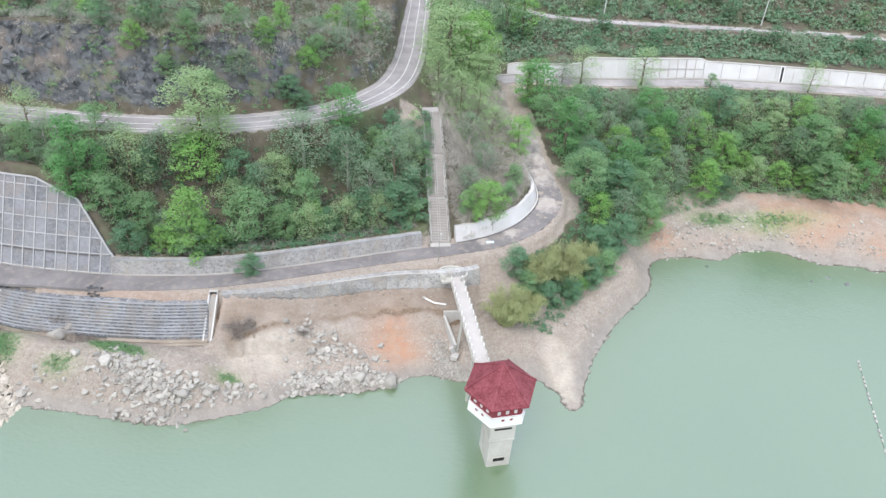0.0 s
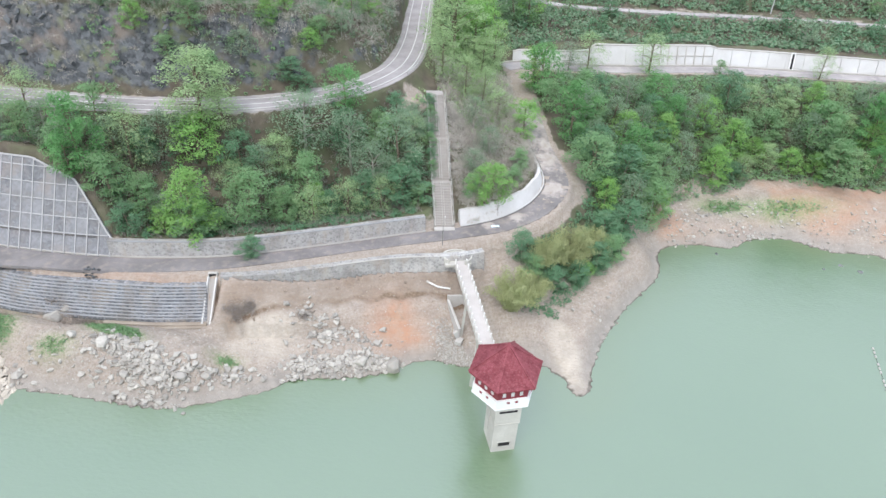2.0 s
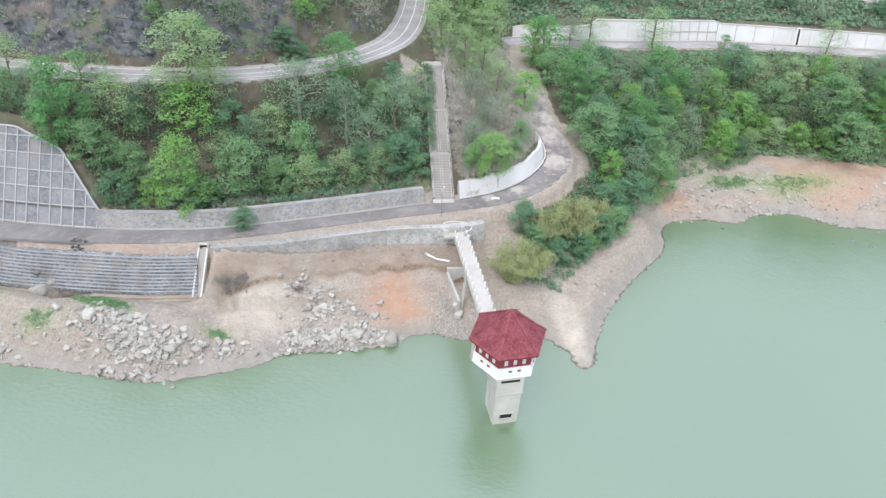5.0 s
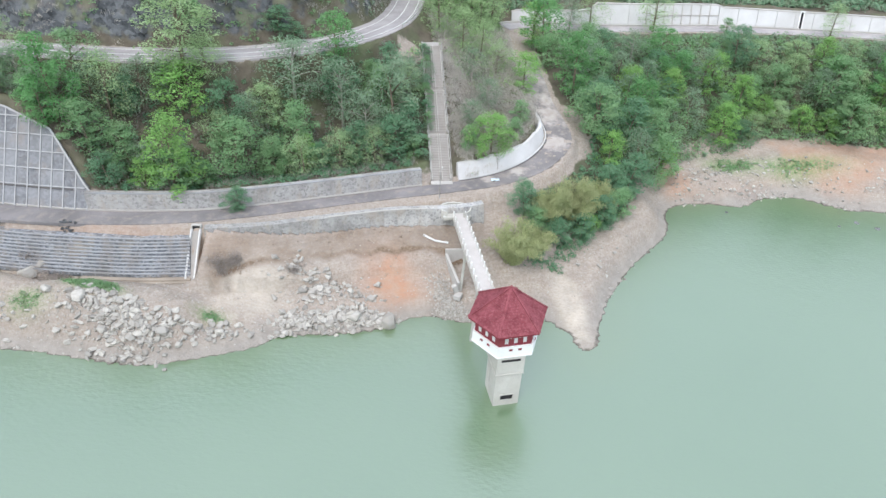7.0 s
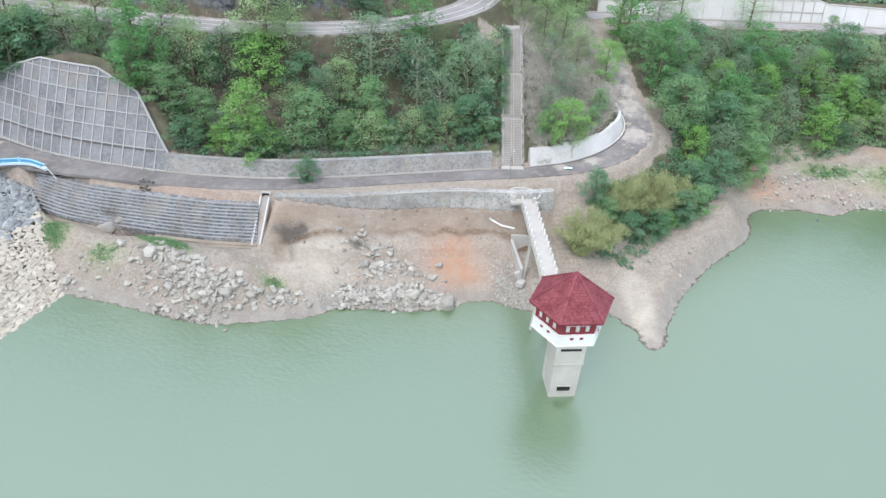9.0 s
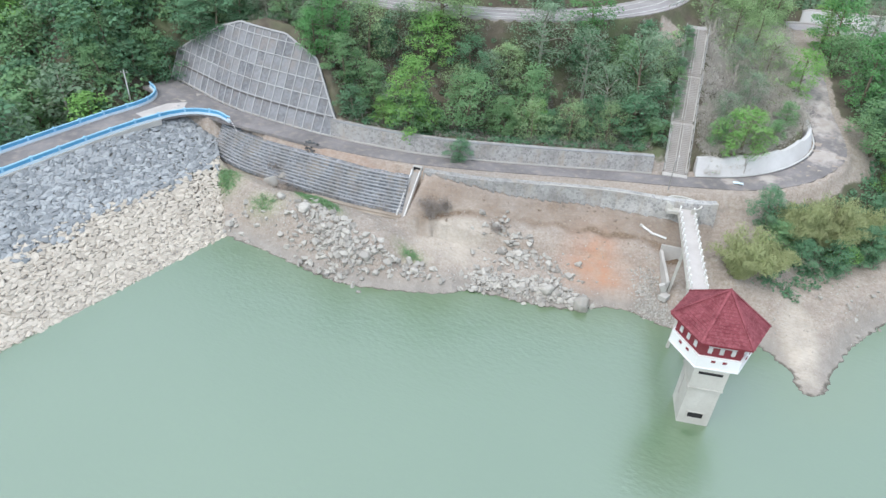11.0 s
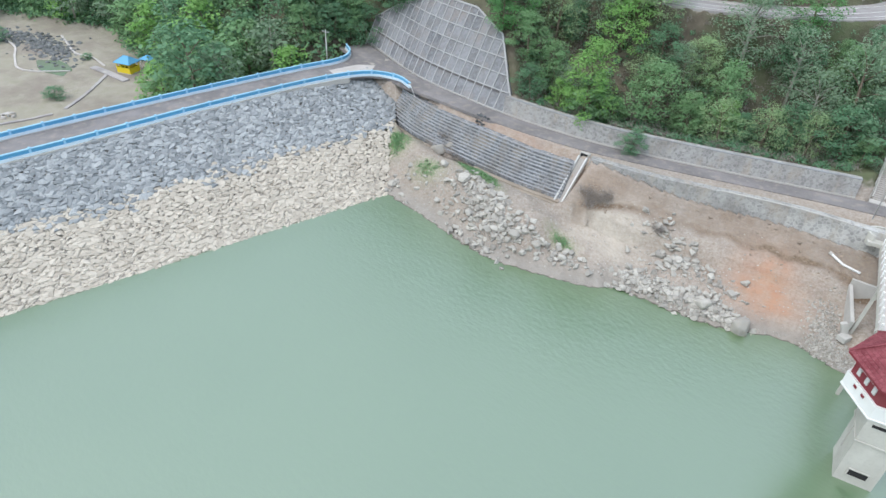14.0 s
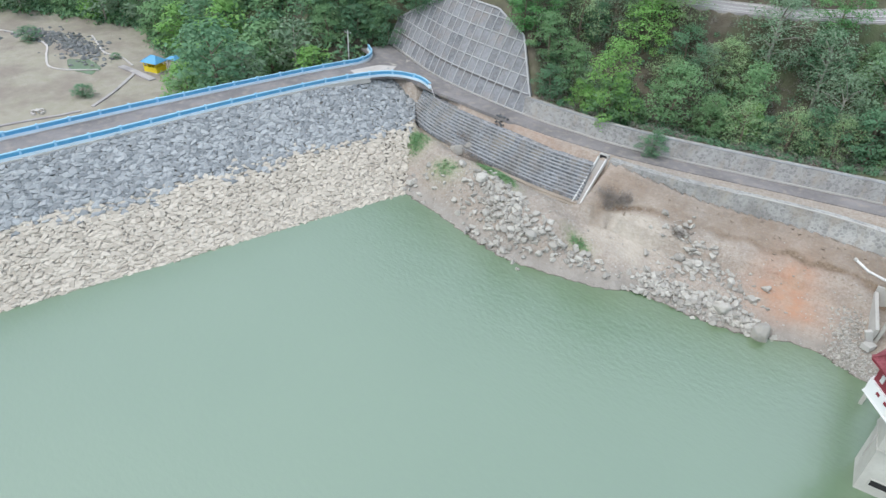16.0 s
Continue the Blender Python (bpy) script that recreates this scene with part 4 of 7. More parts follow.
# ---- gridded slope protection above the dam's road ----
def grid_point(x, rise, proud=0.0):
    base = float(np.interp(x, NORTH_EDGE[:60, 0], NORTH_EDGE[:60, 1]))
    k = math.hypot(1, GRID_RUN)
    return Vector((x, base - 0.05 + GRID_RUN * rise - proud / k, 11.7 + rise + proud * GRID_RUN / k))


def build_grid_slope():
    slope = thing("slope_protection", "grey stone-pitched slope with a grid of pale concrete ribs", "retaining slope", kind="structure")
    columns = np.linspace(-103.5, -59.6, 23)
    rows = [0.0, 2.9, 5.2, 7.5, 9.8, 12.1, 13.3]
    top = lambda x: float(np.interp(x, *GRID_TOP)) - 11.7

    def quad_panel(x0, x1, r0, r1):
        """A stone panel between two ribs, cut off where the slope ends."""
        a, b = min(r1, top(x0)), min(r1, top(x1))
        if max(a, b) <= r0 + 0.15:
            return
        a, b = max(a, r0 + 0.05), max(b, r0 + 0.05)
        front = [grid_point(x0, r0), grid_point(x1, r0), grid_point(x1, b), grid_point(x0, a)]
        back = [p + Vector((0, 0.7, -0.3)) for p in front]
        part("panel", Shape().add(front + back, [(0, 1, 2, 3), (7, 6, 5, 4), (0, 4, 5, 1), (1, 5, 6, 2), (2, 6, 7, 3), (3, 7, 4, 0)]), PITCHING, slope)

    for i, (x0, x1) in enumerate(zip(columns[:-1], columns[1:])):
        for r0, r1 in zip(rows[:-1], rows[1:]):
            quad_panel(x0 + 0.02, x1 - 0.02, r0, r1)
    for x in columns:
        h = top(x)
        if h > 0.6:
            part("upright_rib", Shape().beam(grid_point(x, -0.3, 0.05), grid_point(x, h, 0.05), 0.17, 0.2, (0, -0.8, 0.6)), RIB_CONCRETE, slope)
    for r in rows[1:-1]:
        inside = [x for x in np.linspace(-103.5, -59.6, 90) if top(x) >= r - 0.05]
        sh = Shape()
        for x0, x1 in zip(inside[:-1], inside[1:]):
            if x1 - x0 < 0.6:
                sh.beam(grid_point(x0, r, 0.07), grid_point(x1 + 0.02, r, 0.07), 0.17, 0.22, (0, -0.8, 0.6))
        part("level_rib", sh, RIB_CONCRETE, slope)
    # the shadow line under the bench rib, put in as a dark beam
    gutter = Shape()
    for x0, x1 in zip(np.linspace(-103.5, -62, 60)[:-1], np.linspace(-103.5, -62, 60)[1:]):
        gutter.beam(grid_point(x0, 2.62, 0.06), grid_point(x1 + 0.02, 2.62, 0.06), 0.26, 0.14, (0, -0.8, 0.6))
    part("bench_gutter", gutter, DARK_STRIP, slope, "dark strip painting the shadow line under the bench rib")
    sh = Shape()
    xs = np.linspace(-103.8, -59.4, 60)
    for x0, x1 in zip(xs[:-1], xs[1:]):
        sh.beam(grid_point(x0, top(x0), 0.08), grid_point(x1, top(x1), 0.08), 0.3, 0.3, (0, -0.8, 0.6))
    part("edge_rib", sh, RIB_CONCRETE, slope)


build_grid_slope()


# ---- stepped masonry bank and drain chute ----
def build_terrace():
    bank = thing("stepped_bank", "stepped courses of weathered grey stone masonry on the bank", "stepped bank", kind="structure")
    n = 11
    for k in range(n):
        line = shifted(TERRACE_TOP, 3.1 * k / n, -5.1 * k / n)
        line[:, 2] += np.sin(np.arange(len(line)) * 0.31 + k) * 0.04
        part("course", Shape().sweep(line, [(-1.2, -0.9), (-1.2, -0.1), (0.16, -0.1), (0.2, -0.62), (0.1, -0.9)], closed=True), COURSE_STONE, bank)
        part("capping", Shape().sweep(line, [(-0.12, -0.1), (-0.12, 0.0), (0.2, 0.0), (0.23, -0.04), (0.23, -0.1)], closed=True), DULL_CAP, bank, "pale worn capping course")
    low = stretch(TERRACE_TOP, lambda x, y: x > -58)
    for k in range(3):
        part("footing", Shape().sweep(shifted(low[6 * k :], 3.5 + 0.5 * k, -5.3 - 0.28 * k), [(-0.8, -0.5), (-0.8, 0.0), (0.2, 0.0), (0.26, -0.5)], closed=True), EARTHY, bank, "earth-stained footing step")
    chute = thing("drain_chute", "white concrete drain chute running down the bank", "drain")
    a, b = Vector((-40.75, 81.35, 11.35)), Vector((-41.2, 76.7, 4.75))
    for off in (-0.68, 0.68):
        part("side_wall", Shape().beam(a + Vector((off, 0, 0.1)), b + Vector((off, 0, 0.1)), 0.24, 0.5), PALE_CONCRETE, chute)
    part("channel_bed", Shape().beam(a + Vector((0, 0, -0.25)), b + Vector((0, 0, -0.25)), 1.25, 0.3), STEP_CONCRETE, chute, "stained concrete channel bed")
    part("headwall", Shape().box(-40.75, 81.75, 12.0, 1.5, 0.5, 0.16, 6, 0.04).box(-41.45, 81.7, 11.45, 0.18, 0.7, 1.1, 6).box(-40.05, 81.7, 11.45, 0.18, 0.7, 1.1, 6), CONCRETE, chute)
    part("mouth", Shape().box(-40.75, 81.6, 11.5, 1.2, 0.3, 0.8, 6), DARK, chute, "dark drain mouth")


build_terrace()

# ---- the dam ----
def rail_line(pts):
    return smooth_line([(x, y, 11.95) for x, y in pts], 0.5)


RAIL_WEST = rail_line([(-103.2, -60), (-102.2, -10), (-101.4, 14), (-100.8, 32), (-99.6, 51), (-97.9, 69), (-96.6, 78.5), (-98.6, 83.2), (-102.6, 85.6)])
RAIL_EAST = rail_line([(-96.4, -60), (-94.6, -10), (-93.8, 14), (-93.1, 29), (-92.6, 47), (-91.2, 64.5), (-89.2, 74.6), (-86.4, 79.3), (-81.8, 81.0), (-77.6, 80.0)])


def build_dam():
    ys = np.arange(-140, 88.1, 4)
    body = Shape()
    cols = lambda y: [(dam_shore_x(y) + 8, -4.0), (dam_shore_x(y), 0.0), (dam_crest_x(y) - 0.6, 11.55), (dam_crest_x(y) - 0.9, 11.8), (dam_crest_x(y) - 7.6, 11.8), (dam_crest_x(y) - 8.2, 11.4), (dam_crest_x(y) - 40, -6.5)]
    for y in ys:
        edge = max(0.0, y - 64.3)
        for k, (x, z) in enumerate(cols(min(y, 78))):
            body.v.append((x - (edge * 0.86 if k < 2 else 0), y - (edge * 0.02 if k < 2 else 0), z))
    for i in range(len(ys) - 1):
        body.f += [(7 * i + j, 7 * i + j + 1, 7 * i + j + 8, 7 * i + j + 7) for j in range(6)]
    dam = thing("dam", "long rock-fill dam with a riprap upstream face", "dam", kind="structure")
    part("embankment", body, plain("rubble_fill", (0.44, 0.405, 0.36), 0.95, 0.35, 1.5), dam)
    crest = Shape()
    w, e = RAIL_WEST, RAIL_EAST
    t = np.linspace(0, 1, 160)
    pick = lambda line: np.stack([np.interp(t, np.linspace(0, 1, len(line)), line[:, k]) for k in range(3)], 1)
    wl, el = pick(w), pick(e)
    for p, q in zip(wl, el):
        crest.v += [(p[0], p[1], 11.5), (p[0], p[1], 11.84), ((p[0] + q[0]) / 2, (p[1] + q[1]) / 2, 11.88), (q[0], q[1], 11.84), (q[0], q[1], 11.5)]
    crest.f = [(5 * i + j, 5 * i + j + 1, 5 * i + j + 6, 5 * i + j + 5) for i in range(159) for j in range(4)]
    part("crest_road", crest, ASPHALT, dam, "worn brown-grey asphalt crest road")
    part("apron", Shape().add([(-94.6, 74.6, 11.9), (-91.6, 73.8, 11.9), (-89.6, 77.4, 11.9), (-89.2, 80.6, 11.9), (-91.0, 83.4, 11.9), (-93.6, 81.0, 11.9)] + [(-94.6, 74.6, 11.7), (-91.6, 73.8, 11.7), (-89.6, 77.4, 11.7), (-89.2, 80.6, 11.7), (-91.0, 83.4, 11.7), (-93.6, 81.0, 11.7)],
                                 [tuple(range(6)), tuple(range(11, 5, -1))] + [(k, 6 + k, 6 + (k + 1) % 6, (k + 1) % 6) for k in range(6)]), DECK, dam, "bleached pale concrete apron at the end of the crest")
    part("end_rail", Shape().tube([(-77.8, 80.1, 12.7), (-76.4, 79.4, 12.0), (-75.2, 78.8, 11.3)], [0.05, 0.05, 0.05], 6), WHITE, dam, "short sloping white end rail")
    part("edge_beam", Shape().sweep(stretch(RAIL_EAST, lambda x, y: (y < 75) & (x < -85)), [(-0.3, -0.6), (-0.3, 0.02), (0.5, 0.02), (0.55, -0.9), (0.2, -0.9)], closed=True), CONCRETE, dam, "pale weathered concrete edge beam")
    part("edge_beam", Shape().sweep(RAIL_WEST, [(-0.4, -0.6), (-0.4, 0.02), (0.3, 0.02), (0.3, -0.6)], closed=True), CONCRETE, dam)
    for line, side in ((RAIL_WEST, -1), (RAIL_EAST, 1)):
        fence = thing("crest_parapet", "blue panelled parapet with pale blue plinth along the dam crest", "parapet", "dam parapets")
        part("plinth", Shape().sweep(line, [(-0.22, 0.0), (-0.22, 0.42), (0.22, 0.42), (0.22, 0.0)], closed=True), PALE_BLUE, fence, "pale blue plinth")
        part("top_rail", Shape().sweep(line, [(-0.15, 0.96), (-0.15, 1.08), (0.15, 1.08), (0.15, 0.96)], closed=True), SKY_BLUE, fence, "light blue top rail")
        step = 9
        for i in range(0, len(line) - step, step):
            seg = line[i : i + step + 1]
            part("panel", Shape().sweep(seg, [(-0.07, 0.42), (-0.07, 0.98), (0.07, 0.98), (0.07, 0.42)], closed=True), BLUE, fence)
            p, q = seg[0], seg[1]
            part("post", Shape().box(p[0], p[1], p[2] + 0.62, 0.34, 0.34, 1.24, math.degrees(math.atan2(q[1] - p[1], q[0] - p[0])), 0.05), SKY_BLUE, fence, "light blue post")
    rng = random.Random(4)
    grey = [stone_mesh("riprap_stone", GREY_STONE, 10 + k, 0.42, 1, 13) for k in range(7)]
    tan = [stone_mesh("riprap_stone", TAN_STONE, 30 + k, 0.34, 1, 13) for k in range(7)]
    nearest, far_grey, far_tan = [], [], []
    y = -62.0
    while y < 81:
        edge_x = float(np.interp(y, [64.3, 70.6, 76.6, 80.5], [-67.4, -73, -78.5, -82.5])) if y > 64.3 else 99
        v = -0.1
        while v < 1.0:
            upper = v + rng.gauss(0, 0.045) > 0.535 - 0.05 * min(1.0, max(0.0, (y - 20) / 45)) + 0.09 * float(fbm(np.array([y]), np.array([v * 20]), 9, 3, 5)[0])
            size = 0.36 + 0.8 * rng.random() ** 1.4
            yy = y + rng.uniform(-0.3, 0.3)
            x = dam_shore_x(min(yy, 78)) + (dam_crest_x(min(yy, 78)) + 0.1 - dam_shore_x(min(yy, 78))) * v
            if x < edge_x + 0.4:
                z = float(dam_top_z(np.array([x]), np.array([min(yy, 78)]))[0])
                m = placed(x, yy, z + 0.06, size * (1.5 if upper else 1.36), rng, rng.uniform(0.75, 1.05), 10 if upper else 7, 23, 90)
                k = rng.randrange(7)
                near = 44 < yy < 66 and -0.02 < v < 0.22
                if near and len(nearest) < 300:
                    nearest.append((tan if not upper else grey, k, m))
                else:
                    (far_grey if upper else far_tan).append((k, m))
            v += 0.68 * size / 28.0
        y += 0.56
    for meshes, k, m in nearest:
        part("riprap_stone", meshes[k], TAN_STONE, dam, m=Matrix(m.tolist()))
    for name, meshes, rows, mat, label in (("riprap_upper", grey, far_grey, GREY_STONE, "blue-grey riprap stones packed on the dam face"),
                                           ("riprap_lower", tan, far_tan, TAN_STONE, "bleached tan riprap stones above the waterline")):
        ob = part(name, scatter_mesh(name, meshes, rows, mat), mat, dam, label)
        tagged(ob, kind="stuff")


build_dam()

# ---- intake tower and footbridge ----
TOWER = (7.1, 63.6)
TURN = 15.0


def hexagon(radius, z, turn=TURN, n=6):
    return [(TOWER[0] + radius * math.cos(radians(turn + 60 * k)), TOWER[1] + radius * math.sin(radians(turn + 60 * k)), z) for k in range(n)]


def ring(shape, rings, cap=True):
    """Hexagonal rings joined into a skin."""
    k = len(shape.v)
    for r, z in rings:
        shape.v += hexagon(r, z)
    for i in range(len(rings) - 1):
        shape.f += [(k + 6 * i + j, k + 6 * i + (j + 1) % 6, k + 6 * i + 6 + (j + 1) % 6, k + 6 * i + 6 + j) for j in range(6)]
    if cap:
        shape.f += [tuple(k + j for j in reversed(range(6))), tuple(k + 6 * (len(rings) - 1) + j for j in range(6))]
    return shape


def build_tower():
    tower = thing("intake_tower", "white and cream intake tower with a red hexagonal roof", "tower")
    cx, cy, w, d, turn = 7.3, 61.75, 3.56, 4.1, 13.8
    shaft = Shape().box(cx, cy, 1.0, w, d, 10.0, turn).box(cx, cy, 7.5, w + 0.2, d + 0.2, 3.2, turn)
    sh = part("shaft", shaft, PLASTER, tower, "cream plastered shaft")
    c, s = math.cos(radians(turn)), math.sin(radians(turn))
    spot = lambda a, b, z: (cx + c * a - s * b, cy + s * a + c * b, z)
    part("ledge", Shape().box(cx, cy, 5.9, w + 0.34, d + 0.34, 0.16, turn), PLASTER, sh)
    for z, ww, hh in ((1.55, 1.75, 0.8), (8.35, 2.6, 0.35)):
        p = spot(0.0, -d / 2 - (0.02 if z < 4 else 0.12), z)
        part("opening", Shape().box(*p, ww, 0.06, hh, turn), DARK, sh, "dark barred opening")
        if z < 4:
            frame_bits = Shape()
            for a in (-0.92, 0.92):
                frame_bits.box(*spot(a, -d / 2 - 0.04, z), 0.12, 0.14, 1.0, turn)
            for k in (-0.46, 0.46):
                frame_bits.box(*spot(0, -d / 2 - 0.04, z + k), 1.96, 0.14, 0.12, turn)
            part("opening_surround", frame_bits, PLASTER, sh)
    p = spot(-w / 2 - 0.03, 0.5, 4.6)
    part("gauge_board", Shape().box(*p, 0.08, 0.26, 4.8, turn), CONCRETE, sh, "grey water-level gauge strip")
    part("footing", Shape().box(cx, cy, -0.6, w + 0.7, d + 0.7, 1.1, turn, 0.06), CONCRETE, sh, "algae-stained footing")
    gallery = part("gallery_parapet", ring(Shape(), [(3.3, 8.75), (4.62, 9.05), (4.62, 10.75), (4.36, 10.75), (4.36, 9.4)]), WHITE, tower, "bright white gallery parapet")
    part("gallery_rim", ring(Shape(), [(4.72, 9.0), (4.72, 9.16), (4.6, 9.16), (4.6, 9.0)], False), WHITE, gallery)
    part("cabin_floor", ring(Shape(), [(4.4, 9.2), (4.4, 9.45)]), CONCRETE, tower)
    cab = part("cabin_wall", ring(Shape(), [(4.34, 10.6), (4.34, 12.2)]), RED, tower, "dark red cabin wall")
    part("cabin_upper_wall", ring(Shape(), [(4.1, 12.2), (4.1, 13.4)]), WHITE, tower, "white upper cabin wall under the eaves")
    for k in range(6):
        a, b = Vector(hexagon(4.36, 11.2)[k]), Vector(hexagon(4.36, 11.2)[(k + 1) % 6])
        side = math.degrees(math.atan2(b.y - a.y, b.x - a.x))
        out = Vector((math.sin(radians(side)), -math.cos(radians(side)), 0))
        for f in (0.22, 0.5, 0.78):
            q = a.lerp(b, f)
            part("window", Shape().box(q.x, q.y, 11.6, 0.44, 0.14, 0.78, side, 0.05), PALE_CONCRETE, cab, "small pale louvred window")
        q = a.lerp(b, 0.5)
        part("lintel", Shape().box(q.x, q.y, 12.12, 3.0, 0.16, 0.09, side), PALE_CONCRETE, cab, "thin pale lintel strip")
        for f in (0.36, 0.64):
            q = a.lerp(b, f)
            part("vent", Shape().box(q.x + out.x * 0.27, q.y + out.y * 0.27, 10.25, 0.42, 0.08, 0.28, side), RED, gallery, "small dark red vent")
    roof = part("roof", ring(Shape(), [(5.25, 12.95), (5.3, 13.1), (0.12, 17.15), (0.1, 17.2)]), RED, tower, "faded red tiled hexagonal roof")
    rng = random.Random(3)
    for k in range(6):
        a, b = Vector(hexagon(5.42, 13.1)[k]), Vector(hexagon(5.42, 13.1)[(k + 1) % 6])
        tip = Vector((TOWER[0], TOWER[1], 17.3))
        tiles = Shape()
        rows = 17
        for r in range(rows):
            f0, f1 = r / rows, (r + 1.25) / rows
            p0, p1 = a.lerp(tip, f0), b.lerp(tip, f0)
            q0, q1 = a.lerp(tip, min(f1, 1)), b.lerp(tip, min(f1, 1))
            n = max(1, round((p1 - p0).length / 0.34))
            for i in range(n):
                u0, u1 = (i + 0.04) / n, (i + 0.96) / n
                lift = Vector((0, 0, 0.05 + rng.uniform(0, 0.05)))
                low = Vector((0, 0, 0.0 + rng.uniform(-0.01, 0.02)))
                v = [p0.lerp(p1, u0) + lift, p0.lerp(p1, u1) + lift, q0.lerp(q1, u1) + low, q0.lerp(q1, u0) + low]
                down = Vector((0, 0, -0.05))
                tiles.add(v + [v[0] + down, v[1] + down], [(0, 1, 2, 3), (0, 4, 5, 1)])
        me = bpy.data.meshes.new("tile_field")
        me.from_pydata(tiles.v, [], tiles.f)
        me.materials.append(ROOF)
        part("tile_field", me, ROOF, roof)
        part("hip_tile", Shape().beam(a + Vector((0, 0, 0.1)), tip + Vector((0, 0, 0.05)), 0.28, 0.16), ROOF, roof, "pale-edged hip ridge")
        part("eave_board", Shape().beam(a.lerp(tip, 0.02) - Vector((0, 0, 0.16)), b.lerp(tip, 0.02) - Vector((0, 0, 0.16)), 0.1, 0.3), RED, roof)
    part("finial", Shape().tube([(TOWER[0], TOWER[1], 17.1), (TOWER[0], TOWER[1], 17.5)], [0.22, 0.1], 8), ROOF, roof)


def build_bridge():
    bridge = thing("footbridge", "narrow white concrete footbridge from the bank to the tower", "bridge")
    a, b = Vector((0.1, 91.6, 10.7)), Vector((5.2, 67.6, 10.7))
    way = (b - a).normalized()
    side = Vector((way.y, -way.x, 0))
    part("deck", Shape().beam(a, b, 2.1, 0.3), DECK, bridge, "pale stained concrete deck")
    for s in (-1, 1):
        off = side * (0.98 * s)
        part("girder", Shape().beam(a + off + Vector((0, 0, -0.45)), b + off + Vector((0, 0, -0.45)), 0.26, 0.6), PLASTER, bridge)
        for h in (0.45, 0.85):
            part("rail", Shape().beam(a + off + Vector((0, 0, h)), b + off + Vector((0, 0, h)), 0.08, 0.08), PLASTER, bridge)
        n = 15
        post = Shape().box(0, 0, 0.5, 0.22, 0.22, 1.1, 0, 0.04).mesh("post", WHITE)
        for i in range(n):
            p = a.lerp(b, (i + 0.4) / n) + off
            part("post", post, WHITE, bridge, m=pose(p.x, p.y, p.z))
    for f, foot in ((0.42, 2.6), (0.8, -1.0)):
        p = a.lerp(b, f)
        for s in (-1, 1):
            part("pier_leg", Shape().beam((p.x + side.x * 0.8 * s, p.y + side.y * 0.8 * s, 10.3), (p.x + side.x * 1.35 * s, p.y + side.y * 1.35 * s, foot - 2), 0.36, 0.36), PLASTER, bridge)
        part("pier_cap", Shape().beam((p.x - side.x * 1.2, p.y - side.y * 1.2, 10.1), (p.x + side.x * 1.2, p.y + side.y * 1.2, 10.1), 0.5, 0.4), PLASTER, bridge)
    land = thing("bridge_landing", "cream curved landing with arched parapets at the bridge head", "landing")
    c = Vector((-0.5, 92.3, 0))
    for k, (r, z, h) in enumerate(((2.5, 11.15, 0.95), (2.05, 10.9, 0.9), (1.6, 10.65, 0.85))):
        n = 15
        arc = np.array([(c.x + r * 1.02 * math.cos(math.pi * (0.03 + 0.94 * i / n)), c.y + 0.3 + r * 0.62 * math.sin(math.pi * (0.03 + 0.94 * i / n)), z) for i in range(n + 1)])
        part("arched_step", Shape().sweep(arc, [(-0.14, -0.8), (-0.14, h * 0.5), (0.14, h * 0.5), (0.14, -0.8)], closed=True), PLASTER, land)
    for s in (-1, 1):
        n = 8
        arc = np.array([(c.x + s * (1.35 + 1.2 * math.sin(0.5 * math.pi * i / n)), c.y - 1.6 + 1.9 * (1 - math.cos(0.5 * math.pi * i / n)), 10.9) for i in range(n + 1)])
        part("side_parapet", Shape().sweep(arc, [(-0.13, -0.9), (-0.13, 0.75), (0.13, 0.75), (0.13, -0.9)], closed=True), PLASTER, land)
    part("landing_floor", Shape().box(c.x, c.y - 0.2, 10.55, 4.6, 3.0, 0.5, 12), PLASTER, land)


build_tower()
build_bridge()


